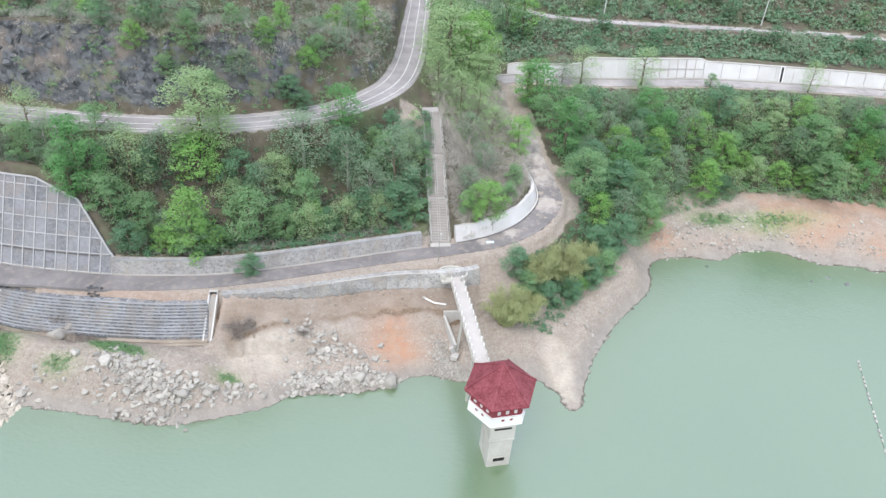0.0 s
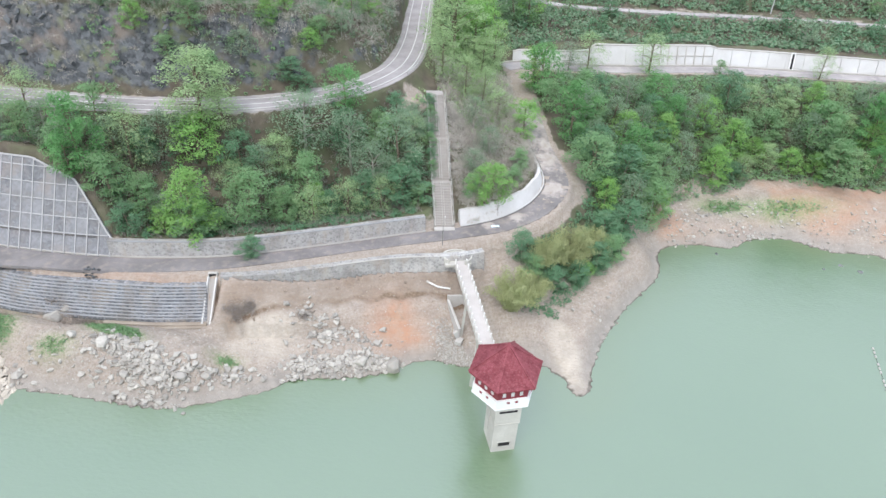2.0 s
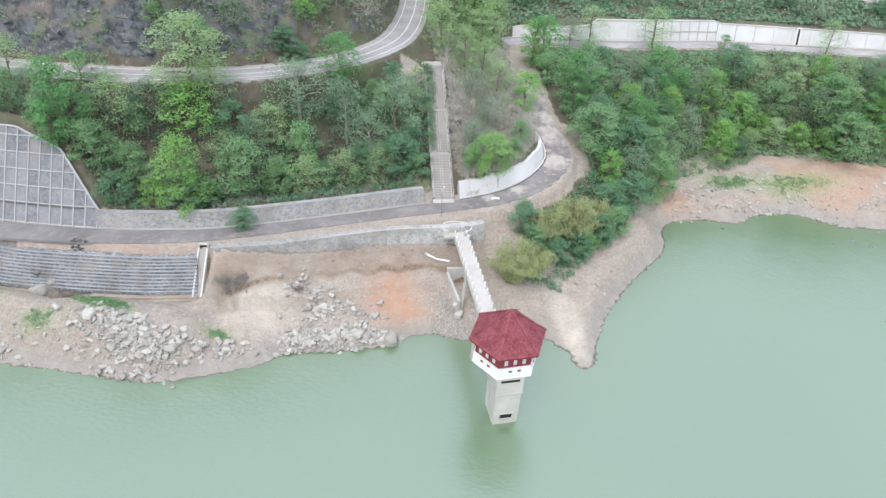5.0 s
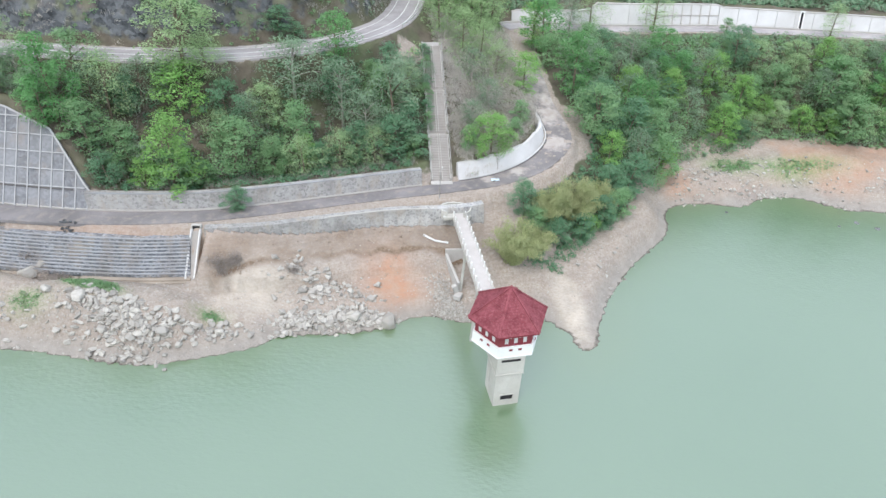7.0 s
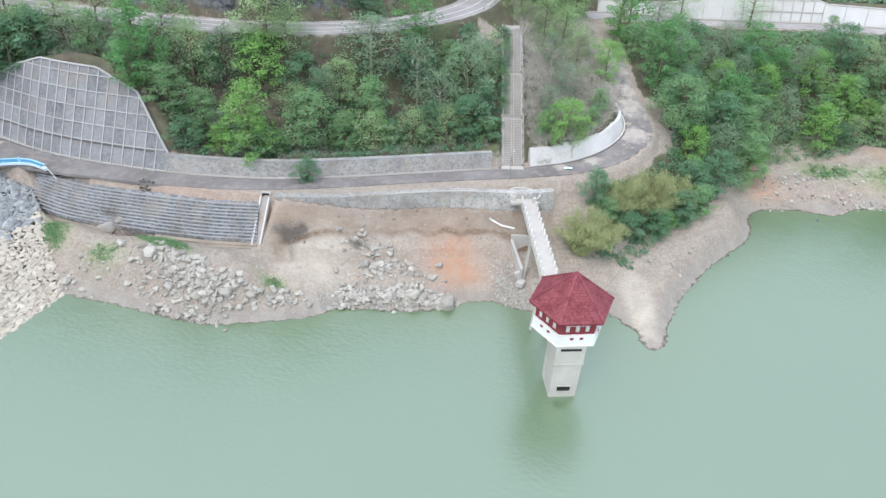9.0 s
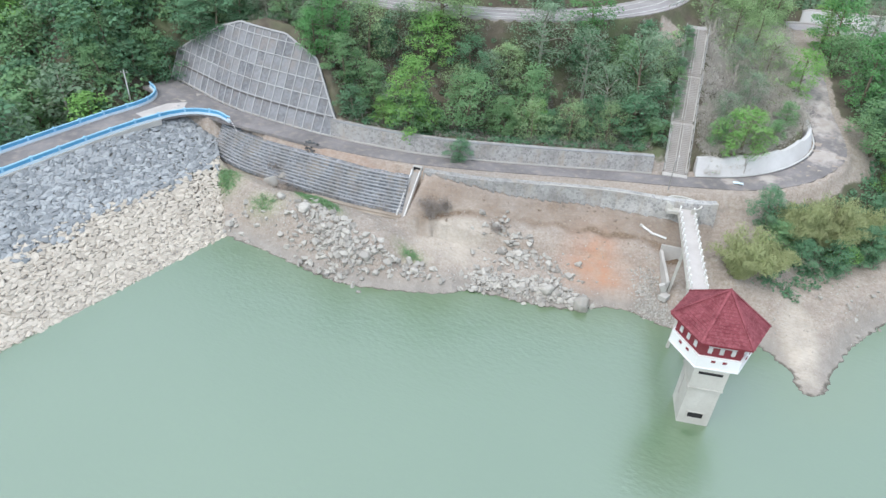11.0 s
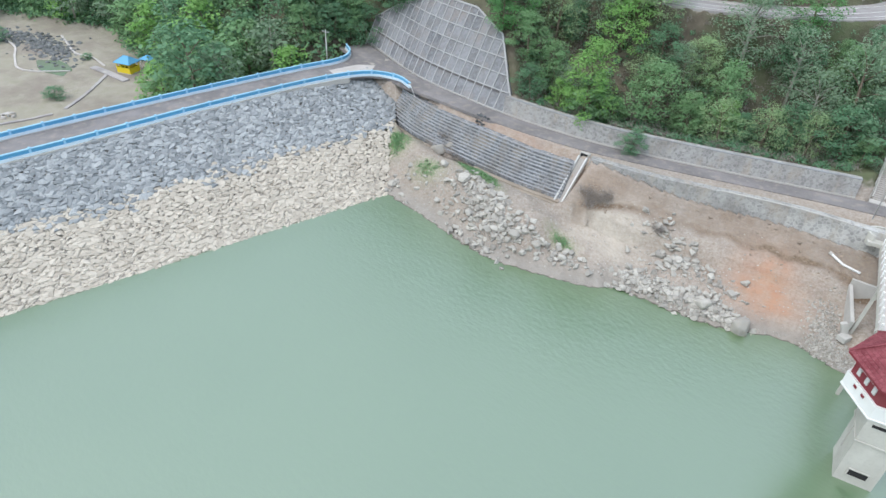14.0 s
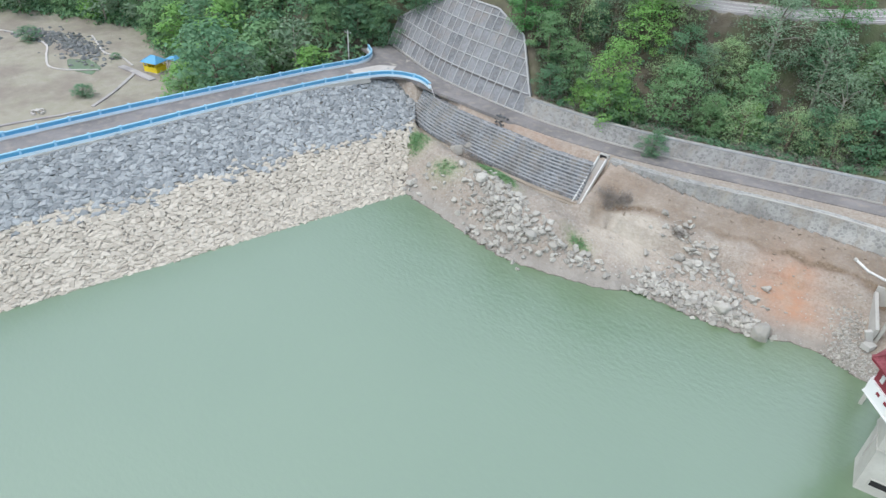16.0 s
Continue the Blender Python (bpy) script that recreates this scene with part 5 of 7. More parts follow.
# ---- stairway up the hillside ----
def build_stairs():
    stairs = thing("stairway", "long double stairway of weathered concrete with pale kerbs", "stairs", kind="structure")
    a, b = Vector(STAIR[0]), Vector(STAIR[1])
    flat = Vector((b.x - a.x, b.y - a.y, 0))
    run, way = flat.length, flat.normalized()
    side = Vector((way.y, -way.x, 0))
    turn = math.degrees(math.atan2(side.y, side.x))
    n = 90
    rests = (28, 29, 30, 58, 59, 60)
    rise = (b.z - a.z) / (n - len(rests))
    go = run / n
    me = Shape().box(0, 0, 0, 3.3, go * 1.02, 0.5, 0, 0.03).mesh("step", STEP_CONCRETE)
    z = a.z
    marks = []
    for i in range(n):
        if i not in rests:
            z += rise
        p = a + way * (go * (i + 0.5))
        marks.append((p, z))
        part("step", me, STEP_CONCRETE, stairs, m=pose(p.x, p.y, z - 0.25, 0, 0, turn))
    for off, wd in ((-1.66, 0.16), (-0.2, 0.12), (0.2, 0.12), (1.66, 0.16)):
        for lo, hi in ((0, 27), (31, 57), (61, 89)):
            (p, pz), (q, qz) = marks[lo], marks[hi]
            part("kerb", Shape().beam((p.x + side.x * off, p.y + side.y * off, pz + 0.12), (q.x + side.x * off, q.y + side.y * off, qz + 0.12), wd, 0.5), CONCRETE, stairs)
    for off in (-1.9, 1.9):
        for lo, hi in ((0, 27), (31, 57), (61, 89)):
            (p, pz), (q, qz) = marks[lo], marks[hi]
            part("handrail", Shape().beam((p.x + side.x * off, p.y + side.y * off, pz + 0.95), (q.x + side.x * off, q.y + side.y * off, qz + 0.95), 0.09, 0.09), RUST, stairs)
            for f in (0.02, 0.25, 0.5, 0.75, 0.98):
                m = p.lerp(q, f)
                mz = pz + (qz - pz) * f
                part("rail_post", Shape().box(m.x + side.x * off, m.y + side.y * off, mz + 0.3, 0.14, 0.14, 1.4, turn), CONCRETE, stairs)
    part("foot_landing", Shape().box(a.x - way.x * 0.6, a.y - way.y * 0.6, a.z - 0.14, 3.9, 1.2, 0.4, turn), CONCRETE, stairs)
    part("top_landing", Shape().box(b.x + way.x * 1.4, b.y + way.y * 1.4, b.z - 0.2, 3.4, 2.4, 0.4, turn), STEP_CONCRETE, stairs)


build_stairs()

# ---- concrete wall along the hillside road ----
def build_far_wall():
    base = shifted(WALL_ROAD, -3.6)
    wall = thing("wall_hillside", "tall pale concrete retaining wall in panels", "wall", kind="structure")
    high = lambda x: float(np.interp(x, [8, 12, 31, 33, 66, 67, 88, 120, 170], [1.2, 2.6, 3.2, 5.0, 4.9, 4.3, 4.1, 3.7, 3.5]))
    run = [p for p in base if 10 < p[0] < 160]
    back = Shape()
    i = 0
    while i + 5 < len(run):
        p, q = Vector(run[i]), Vector(run[i + 5])
        way = (q - p).normalized()
        left = Vector((-way.y, way.x, 0))
        a, b = p + way * 0.05, q - way * 0.05
        ha, hb = high(p.x + 0.3), high(q.x - 0.3)
        lean = 0.28
        front = [a + Vector((0, 0, -0.5)), b + Vector((0, 0, -0.5)), b + left * (lean * hb) + Vector((0, 0, hb)), a + left * (lean * ha) + Vector((0, 0, ha))]
        rear = [v + left * 0.7 for v in front]
        part("panel", Shape().add(front + rear, [(0, 1, 2, 3), (7, 6, 5, 4), (0, 4, 5, 1), (1, 5, 6, 2), (2, 6, 7, 3), (3, 7, 4, 0)]), PALE_CONCRETE, wall)
        if 46 < p.x < 66:
            for f in (0.0, 0.5):
                s = a.lerp(b, f) - left * 0.06
                part("rib", Shape().beam(s, s + left * (lean * ha) + Vector((0, 0, ha)), 0.22, 0.16, left), CONCRETE, wall)
            s, t = a - left * 0.06 + left * lean * 2.4 + Vector((0, 0, 2.4)), b - left * 0.06 + left * lean * 2.4 + Vector((0, 0, 2.4))
            part("rib", Shape().beam(s, t, 0.16, 0.2), CONCRETE, wall)
        i += 5
    part("coping", Shape().sweep(np.array([(p[0] - 0.1, p[1] + 0.28 * high(p[0]) + 0.35, p[2] + high(p[0])) for p in run]), [(-0.45, -0.1), (-0.45, 0.14), (0.45, 0.14), (0.45, -0.1)], closed=True), CONCRETE, wall, "darker weathered coping")
    slot = part("weep_slot", Shape().beam((88.3, 176.4, 23.8), (88.3, 177.5, 27.7), 0.62, 0.2, (0, 1, 0)), DARK, wall, "dark vertical drain slot")
    for s in (-0.45, 0.45):
        part("slot_rim", Shape().beam((88.3 + s, 176.3, 23.7), (88.3 + s, 177.45, 27.8), 0.26, 0.3, (0, 1, 0)), WHITE, slot)
    part("slot_rim", Shape().box(88.3, 177.4, 27.9, 1.2, 0.4, 0.3), WHITE, slot)
    solo("kerb_hillside", Shape().sweep(shifted(WALL_ROAD, -3.0), [(-0.3, -0.3), (-0.3, 0.3), (0.2, 0.3), (0.2, -0.3)], closed=True), CONCRETE, "low concrete kerb at the foot of the hillside wall", "kerb", kind="structure")


def utility_pole(x, y, z, high, lamp=False, label="slender pale concrete utility pole", arms=True):
    pole = thing("utility_pole", label, "pole", "utility poles", at=(x, y, z))
    part("mast", Shape().tube([(0, 0, -0.5), (0, 0, high)], [0.16, 0.09], 8), PALE_CONCRETE, pole)
    if arms:
        part("crossarm", Shape().box(0, 0, high - 0.5, 1.6, 0.1, 0.12, 20), RUST, pole)
        for k in (-0.6, 0.6):
            part("insulator", Shape().tube([(k, k * 0.36, high - 0.44), (k, k * 0.36, high - 0.22)], [0.05, 0.03], 6), WHITE, pole)
    return pole


def build_poles():
    for x, y, h in ((42, 205.5, 9), (92, 207.5, 9.5), (135, 205, 9), (-104.2, 81.6, 7), (9.5, 196, 8)):
        utility_pole(x, y, max(height_at(x, y), -3.5), h)
    lamp = thing("street_lamp", "thin dark street lamp post beside the road", "street lamp", at=(-3.4, 95.2, 11.6))
    part("mast", Shape().tube([(0, 0, -0.3), (0, 0, 5.2)], [0.09, 0.06], 8), RUST, lamp)
    part("arm", Shape().tube([(0, 0, 5.1), (0.1, 0.5, 5.35), (0.2, 1.1, 5.4)], [0.05, 0.045, 0.04], 6), RUST, lamp)
    part("lantern", Shape().box(0.22, 1.25, 5.36, 0.22, 0.5, 0.12, -8, 0.03), PALE_CONCRETE, lamp)


# ---- the valley below the dam ----
def build_valley():
    kiosk = thing("pavilion", "small yellow pavilion with a blue hipped roof on dry grass", "pavilion", at=(-157.9, 61.4, -2.75), turn=24)
    kiosk.scale = (0.62, 0.62, 0.86)
    for x, y, sx, sy in ((0, -2.6, 6.4, 0.24), (0, 2.6, 6.4, 0.24), (-3.1, 0, 0.24, 5.4), (3.1, 0, 0.24, 5.4)):
        part("wall", Shape().box(x, y, 0.65, sx, sy, 1.9), YELLOW, kiosk)
        part("lintel", Shape().box(x, y, 2.75, sx, sy, 0.5), YELLOW, kiosk)
    for k in (-3.0, -1.1, 1.1, 3.0):
        part("pillar", Shape().box(k, -2.6, 1.5, 0.34, 0.34, 3.0), YELLOW, kiosk)
        part("pillar", Shape().box(k, 2.6, 1.5, 0.34, 0.34, 3.0), YELLOW, kiosk)
    part("floor", Shape().box(0, 0, -0.1, 6.8, 6.0, 0.3), CONCRETE, kiosk)
    roof = Shape()
    e, r = [(-3.8, -3.3, 2.95), (3.8, -3.3, 2.95), (3.8, 3.3, 2.95), (-3.8, 3.3, 2.95)], [(-1.2, 0, 4.5), (1.2, 0, 4.5)]
    roof.add(e + r + [(x, y, z - 0.16) for x, y, z in e], [(0, 1, 5, 4), (1, 2, 5), (2, 3, 4, 5), (3, 0, 4), (9, 8, 7, 6), (0, 6, 7, 1), (1, 7, 8, 2), (2, 8, 9, 3), (3, 9, 6, 0)])
    top = part("roof", roof, BLUE, kiosk, "blue sheet-metal roof")
    for a, b in ((e[0], r[0]), (e[3], r[0]), (e[1], r[1]), (e[2], r[1]), (r[0], r[1])):
        part("ridge_cap", Shape().beam(a, b, 0.22, 0.12), BLUE, top)
    annex = thing("shelter", "small blue-roofed shelter on thin posts beside trees", "shelter", at=(-157.0, 66.2, -2.6), turn=24)
    annex.scale = (0.75, 0.75, 0.9)
    part("roof", Shape().add([(-2, -2, 2.6), (2, -2, 2.6), (2, 2, 2.6), (-2, 2, 2.6), (0, 0, 3.6), (-2, -2, 2.5), (2, -2, 2.5), (2, 2, 2.5), (-2, 2, 2.5)], [(0, 1, 4), (1, 2, 4), (2, 3, 4), (3, 0, 4), (8, 7, 6, 5), (0, 5, 6, 1), (1, 6, 7, 2), (2, 7, 8, 3), (3, 8, 5, 0)]), BLUE, annex)
    for a in (-1.7, 1.7):
        for b in (-1.7, 1.7):
            part("post", Shape().tube([(a, b, -0.4), (a, b, 2.6)], [0.09, 0.09], 6), PALE_CONCRETE, annex)
    floor_z = lambda line: np.array([(x, y, height_at(x, y) + 0.05) for x, y in line[:, :2]])
    for pts, name, wd, mat, label in (
        ([(-216, 42, 0), (-207, 46, 0), (-195, 47.5, 0), (-185, 44.5, 0), (-177, 42.5, 0), (-171.5, 44.5, 0), (-166.5, 50.7, 0)], "path_edging", 0.24, DECK, "pale concrete edging round the dry stream bed"),
        ([(-196, 60, 0), (-188, 58.5, 0), (-179, 57, 0), (-173, 58.8, 0), (-165, 58.5, 0)], "path_edging", 0.24, DECK, "pale concrete edging of the stream bank"),
        ([(-159, 56.5, 0), (-150, 48, 0), (-144, 41, 0)], "footpath", 0.38, GRAVEL, "narrow pale footpath over dry grass"),
        ([(-143, 38, 0), (-144, 30, 0), (-145, 22, 0), (-146, 5, 0)], "footpath", 0.38, GRAVEL, "narrow pale footpath over dry grass"),
        ([(-166, 56, 0), (-160, 57, 0), (-152, 58, 0)], "footpath", 0.9, GRAVEL, "broad pale path to the pavilion")):
        line = floor_z(smooth_line(pts))
        solo(name, Shape().sweep(line, [(-wd, -0.4), (-wd, 0.2), (wd, 0.2), (wd, -0.4)], closed=True), mat, label, "path", "valley paths", "structure")
    bed = thing("stream_bed", "dark rocky stream bed with a small green pool", "stream bed", kind="structure")
    pool = Shape()
    n = 24
    pool.v = [(-172 + 7 * math.cos(2 * math.pi * i / n) * (1 + 0.15 * math.sin(5 * i)), 49 + 3.2 * math.sin(2 * math.pi * i / n), -2.75) for i in range(n)]
    pool.f = [tuple(range(n))]
    part("pool", pool, POND, bed, "small green pool")
    rng = random.Random(12)
    meshes = [stone_mesh("bed_rock", DARK_STONE, 70 + k, 0.6, 1) for k in range(4)]
    rows = []
    for _ in range(700):
        f = rng.random()
        x = -171 - 40 * f + rng.gauss(0, 1.5)
        y = 50.5 + 3.5 * math.sin(f * 4) + rng.gauss(0, 2.6)
        if f < 0.22 and rng.random() < 0.75:
            continue
        rows.append((rng.randrange(4), placed(x, y, max(height_at(x, y), -2.9), rng.uniform(0.6, 2.0), rng)))
    tagged(part("rocks", scatter_mesh("rocks", meshes, rows, DARK_STONE), DARK_STONE, bed), kind="stuff")
    bench = thing("picnic_set", "pale concrete picnic table with benches on dry grass", "picnic table", at=(-147.6, 31.0, height_at(-147.6, 31.0)), turn=30)
    bench.scale = (0.8, 0.8, 0.9)
    part("tabletop", Shape().box(0, 0, 0.78, 1.5, 1.5, 0.1, 0, 0.03), DECK, bench)
    part("pedestal", Shape().tube([(0, 0, -0.2), (0, 0, 0.74)], [0.25, 0.2], 8), PALE_CONCRETE, bench)
    for k in range(4):
        a = k * math.pi / 2
        part("seat", Shape().box(1.6 * math.cos(a), 1.6 * math.sin(a), 0.2, 0.5 + 0.7 * abs(math.sin(a)), 0.5 + 0.7 * abs(math.cos(a)), 0.6, 0, 0.03), DECK, bench)


# ---- small works on the bank ----
def build_bank_works():
    pit = thing("outlet_basin", "open concrete outlet basin half filled with earth", "basin")
    part("side_wall", Shape().beam((-1.7, 86.8, 4.75), (0.6, 80.6, 3.5), 0.42, 2.6), CONCRETE, pit)
    part("back_wall", Shape().beam((-1.8, 86.9, 5.1), (2.6, 87.4, 5.1), 0.4, 3.2), CONCRETE, pit)
    part("wing_wall", Shape().beam((0.6, 80.6, 3.4), (0.0, 80.2, 3.1), 0.5, 2.2), CONCRETE, pit)
    part("footing", Shape().box(0.7, 79.8, 2.5, 1.1, 1.4, 0.7, -20), CONCRETE, pit)
    pipe = thing("outfall_pipe", "fallen white pipe lying on the slope under the wall", "pipe")
    lie = lambda x, y: (x, y, height_at(x, y) + 0.16)
    part("barrel", Shape().tube([lie(-5.6, 88.9), lie(-3.6, 88.4), lie(-1.4, 88.5)], [0.17, 0.17, 0.17], 8), WHITE, pipe)
    part("collar", Shape().tube([lie(-5.7, 88.93), lie(-5.3, 88.83)], [0.24, 0.24], 8), CONCRETE, pipe)
    a = np.array([(76.2 - 0.36 * 0.85 * k, 88.4 - 1.04 * k) for k in range(24)])
    line = thing("float_line", "line of small weathered white floats on the water", "float line")
    part("rope", Shape().tube([(x, y, 0.02) for x, y in a], [0.03] * len(a), 5), DARK, line)
    for k, (x, y) in enumerate(a):
        if k % 4 != 3:
            part("float", Shape().tube([(x - 0.12, y - 0.34, 0.06), (x - 0.06, y - 0.2, 0.06), (x + 0.06, y + 0.2, 0.06), (x + 0.12, y + 0.34, 0.06)], [0.08, 0.19, 0.19, 0.08], 8), CONCRETE, line)


def build_leftovers():
    rng = random.Random(15)
    meshes = [stone_mesh("rubble_piece", CUT_STONE, 210 + k, 0.7, 1, 12) for k in range(4)]
    heap = thing("rubble_pile", "small dark pile of rubble on the road verge", "rubble")
    for _ in range(26):
        x, y = -60.5 + rng.gauss(0, 0.8), 80.3 + rng.gauss(0, 0.3)
        part("piece", meshes[rng.randrange(4)], CUT_STONE, heap, m=Matrix(placed(x, y, height_at(x, y) + rng.uniform(0.1, 0.45), rng.uniform(0.35, 0.8), rng).tolist()))
    sheet = Shape()
    for j in range(5):
        for i in range(9):
            x, y = 5.6 + 0.19 * i + rng.uniform(-0.05, 0.05), 101.3 + 0.2 * j + 0.04 * i + rng.uniform(-0.06, 0.06)
            sheet.v.append((x, y, max(height_at(x, y) + 0.12, 12.3) + 0.16 * rng.random()))
    sheet.f = [(9 * j + i, 9 * j + i + 1, 9 * j + i + 10, 9 * j + i + 9) for j in range(4) for i in range(8)]
    solo("tarpaulin", sheet, PALE_BLUE, "crumpled pale blue tarpaulin lying on the road edge", "tarpaulin")
    rock = stone_mesh("lake_rock", DARK_STONE, 220, 0.7, 1, 16)
    for x, y, size in ((83.0, 115.4, 1.2), (86.3, 113.5, 1.4), (56.5, 116.8, 0.9), (78.5, 113.6, 0.8)):
        ob = tagged(new("lake_rock", rock), "small dark rock showing above the water", "rock", "rocks in the water")
        ob.matrix_basis = pose(x, y, 0.05, 0, 0, rng.uniform(0, 360)) @ Matrix.Diagonal((size, size, size, 1))


build_leftovers()
build_far_wall()
build_poles()
build_valley()
build_bank_works()

# ---- loose stones on the bank ----
def build_rocks():
    rng = random.Random(8)
    big = [stone_mesh("boulder", SHORE_STONE, 100 + k, 0.75, 2, 15, 0.03) for k in range(6)]
    for x, y, size in ((-9.8, 74.7, 3.4), (-15.2, 74.2, 2.8), (-41.6, 66.6, 2.2), (-46, 65.6, 2.0), (-50.3, 66.4, 1.9), (-38.2, 67.6, 1.9), (-34.2, 68.6, 1.7), (-67.6, 66.2, 2.0),
                       (-66.6, 76.2, 4.0), (-64.2, 77.0, 2.4), (-60.0, 70.8, 1.9), (-54.6, 69.6, 2.8), (-25.2, 71.0, 1.5), (-11.4, 74.4, 1.5), (-12.2, 74.6, 1.2), (-44.2, 63.6, 1.4), (-46.6, 63.2, 1.2), (-51.8, 64.0, 1.4),
                       (-12.4, 80.4, 1.5), (-13.0, 77.8, 1.7), (-40.2, 62.2, 0.9), (-21.2, 78.0, 1.8), (-22.4, 77.4, 1.6), (-24.0, 77.6, 1.6), (-57.2, 68.6, 1.5), (-18.6, 73.2, 1.4)):
        z = max(height_at(x, y), -0.1)
        ob = tagged(new("boulder", big[rng.randrange(6)]), "pale grey weathered boulder on the bare bank", "boulder", "boulders on the bank")
        tall = 1.45 if size > 3.2 and x > -20 else 0.95
        ob.matrix_basis = pose(x, y, z + size * 0.14, rng.uniform(-15, 15), rng.uniform(-15, 15), rng.uniform(0, 360)) @ Matrix.Diagonal((size, size * 1.05, size * tall, 1))
    small = [stone_mesh("loose_stone", SHORE_STONE, 120 + k, 0.66, 1, 15) for k in range(8)]

    def spread(name, label, spots, total, lo, hi):
        rows = []
        while len(rows) < total:
            cx, cy, sx, sy, turn, share = rng.choices(spots, [s[5] for s in spots])[0]
            a, b = rng.gauss(0, sx), rng.gauss(0, sy)
            c, s = math.cos(radians(turn)), math.sin(radians(turn))
            x, y = cx + c * a - s * b, cy + s * a + c * b
            z = height_at(x, y)
            if z < -0.35:
                continue
            size = lo + (hi - lo) * rng.random() ** 3.0
            rows.append((rng.randrange(8), placed(x, y, z + size * 0.1, size, rng, 1.0, 20)))
        ob = solo(name, scatter_mesh(name, small, rows, SHORE_STONE), SHORE_STONE, label, "stones", kind="stuff")

    spread("bank_stones", "pale stones strewn over the bank near the dam", [(-48.5, 67.2, 2.9, 1.1, -4, 5), (-51.5, 69.4, 3.2, 0.9, -10, 3), (-42.6, 67.2, 2.6, 0.9, 5, 3), (-35, 68.7, 2.2, 0.6, 8, 1.4), (-45.5, 65.0, 2.6, 0.6, 5, 1), (-57, 69, 4, 2.0, 0, 0.8), (-46, 63.6, 4, 0.5, -5, 0.8), (-66.5, 66.5, 2.2, 1.2, 0, 0.5)], 1500, 0.22, 1.65)
    spread("shore_stones", "pale stones heaped along the waterline", [(-21, 73.2, 2.8, 0.8, 8, 4), (-16.5, 74.4, 2.2, 0.9, 12, 3), (-12, 74.6, 1.7, 0.5, 10, 1.8), (-24.5, 72.4, 2.0, 0.7, 30, 1.2), (-21.2, 77.9, 2.6, 1.0, 8, 2.6), (-25, 79.6, 1.8, 0.7, 0, 0.5), (-14, 77.6, 1.8, 1.1, 0, 0.5)], 1500, 0.2, 1.55)
    spread("rubble_fan", "fan of small grey rubble beside the outlet basin", [(-1.7, 80.4, 1.0, 1.9, 22, 3), (-0.3, 77.9, 1.3, 0.8, 10, 2), (2.4, 77.2, 2.0, 0.5, -8, 1.2)], 1300, 0.22, 0.62)
    spread("beach_stones", "scattered stones on the far bare beach", [(58, 125.5, 9, 2.5, 15, 2), (80, 128, 12, 3, 0, 2), (50, 121.5, 4, 1.2, 20, 1), (26, 92, 4, 5, 0, 0.5), (66, 124.2, 5, 0.8, 8, 1), (96, 124, 10, 3.5, -6, 2), (56, 128.5, 6, 2.0, 25, 1.5)], 1000, 0.15, 1.2)
    spread("bank_pebbles", "scattered pebbles over the bare reservoir bank", [(-30, 74, 14, 3.2, 8, 2), (-58, 69.5, 8, 3.0, 0, 2), (-10, 81, 6, 3, 10, 0.7), (12, 82, 5, 4, 0, 0.6), (24, 86, 3, 6, -25, 0.5)], 2200, 0.1, 0.4)

    clods = [stone_mesh("clod", CLOD, 140 + k, 0.7, 1, 10) for k in range(6)]
    rows = []
    for _ in range(120):
        x = rng.uniform(-39.5, 3)
        y = float(np.interp(x, *LEDGE)) + rng.gauss(-0.4, 0.8)
        rows.append((rng.randrange(6), placed(x, y, height_at(x, y) + 0.02, 0.12 + 0.6 * rng.random() ** 3.5, rng, 1.0, 30)))
    for _ in range(60):
        x = rng.uniform(-38, 5)
        y = float(LOWER_EDGE(x)) - 0.7 - abs(rng.gauss(0, 0.7))
        rows.append((rng.randrange(6), placed(x, y, height_at(x, y) + 0.02, 0.25 + 0.9 * rng.random() ** 2.5, rng, 0.8, 25)))
    solo("earth_clods", scatter_mesh("earth_clods", clods, rows, CLOD), CLOD, "broken brown earth clods along the washed-out ledge", "clods", kind="stuff")

    slabs = [stone_mesh("outcrop_rock", CUT_STONE, 160 + k, 0.8, 1, 9) for k in range(8)]
    rows = []
    while len(rows) < 1000:
        x, y = rng.uniform(-108, -24), rng.uniform(111, 136)
        z = height_at(x, y)
        if not 30.8 < z < 44 or rng.random() < 0.8 * min(1.0, max(0.0, (x + 68) / 18)) or fbm(np.array([x]), np.array([y * 1.5]), 11, 3, 71)[0] < -0.12 + 0.5 * max(0, (x + 45) / 20):
            continue
        rows.append((rng.randrange(8), placed(x, y, z - 0.15, 0.5 + 2.3 * rng.random() ** 2.2, rng, 1.0, 30)))
    solo("outcrop_rocks", scatter_mesh("outcrop_rocks", slabs, rows, CUT_STONE), CUT_STONE, "broken blue-grey rock faces of the road cutting", "rock", kind="stuff")


build_rocks()

# ---- plants ----
def quads_about(p, u, w):
    """Four corners round each point, as arrays of vertices and faces."""
    v = np.stack([p - u, p - w, p + u, p + w], 1).reshape(-1, 3)
    return v, np.arange(len(v)).reshape(-1, 4)


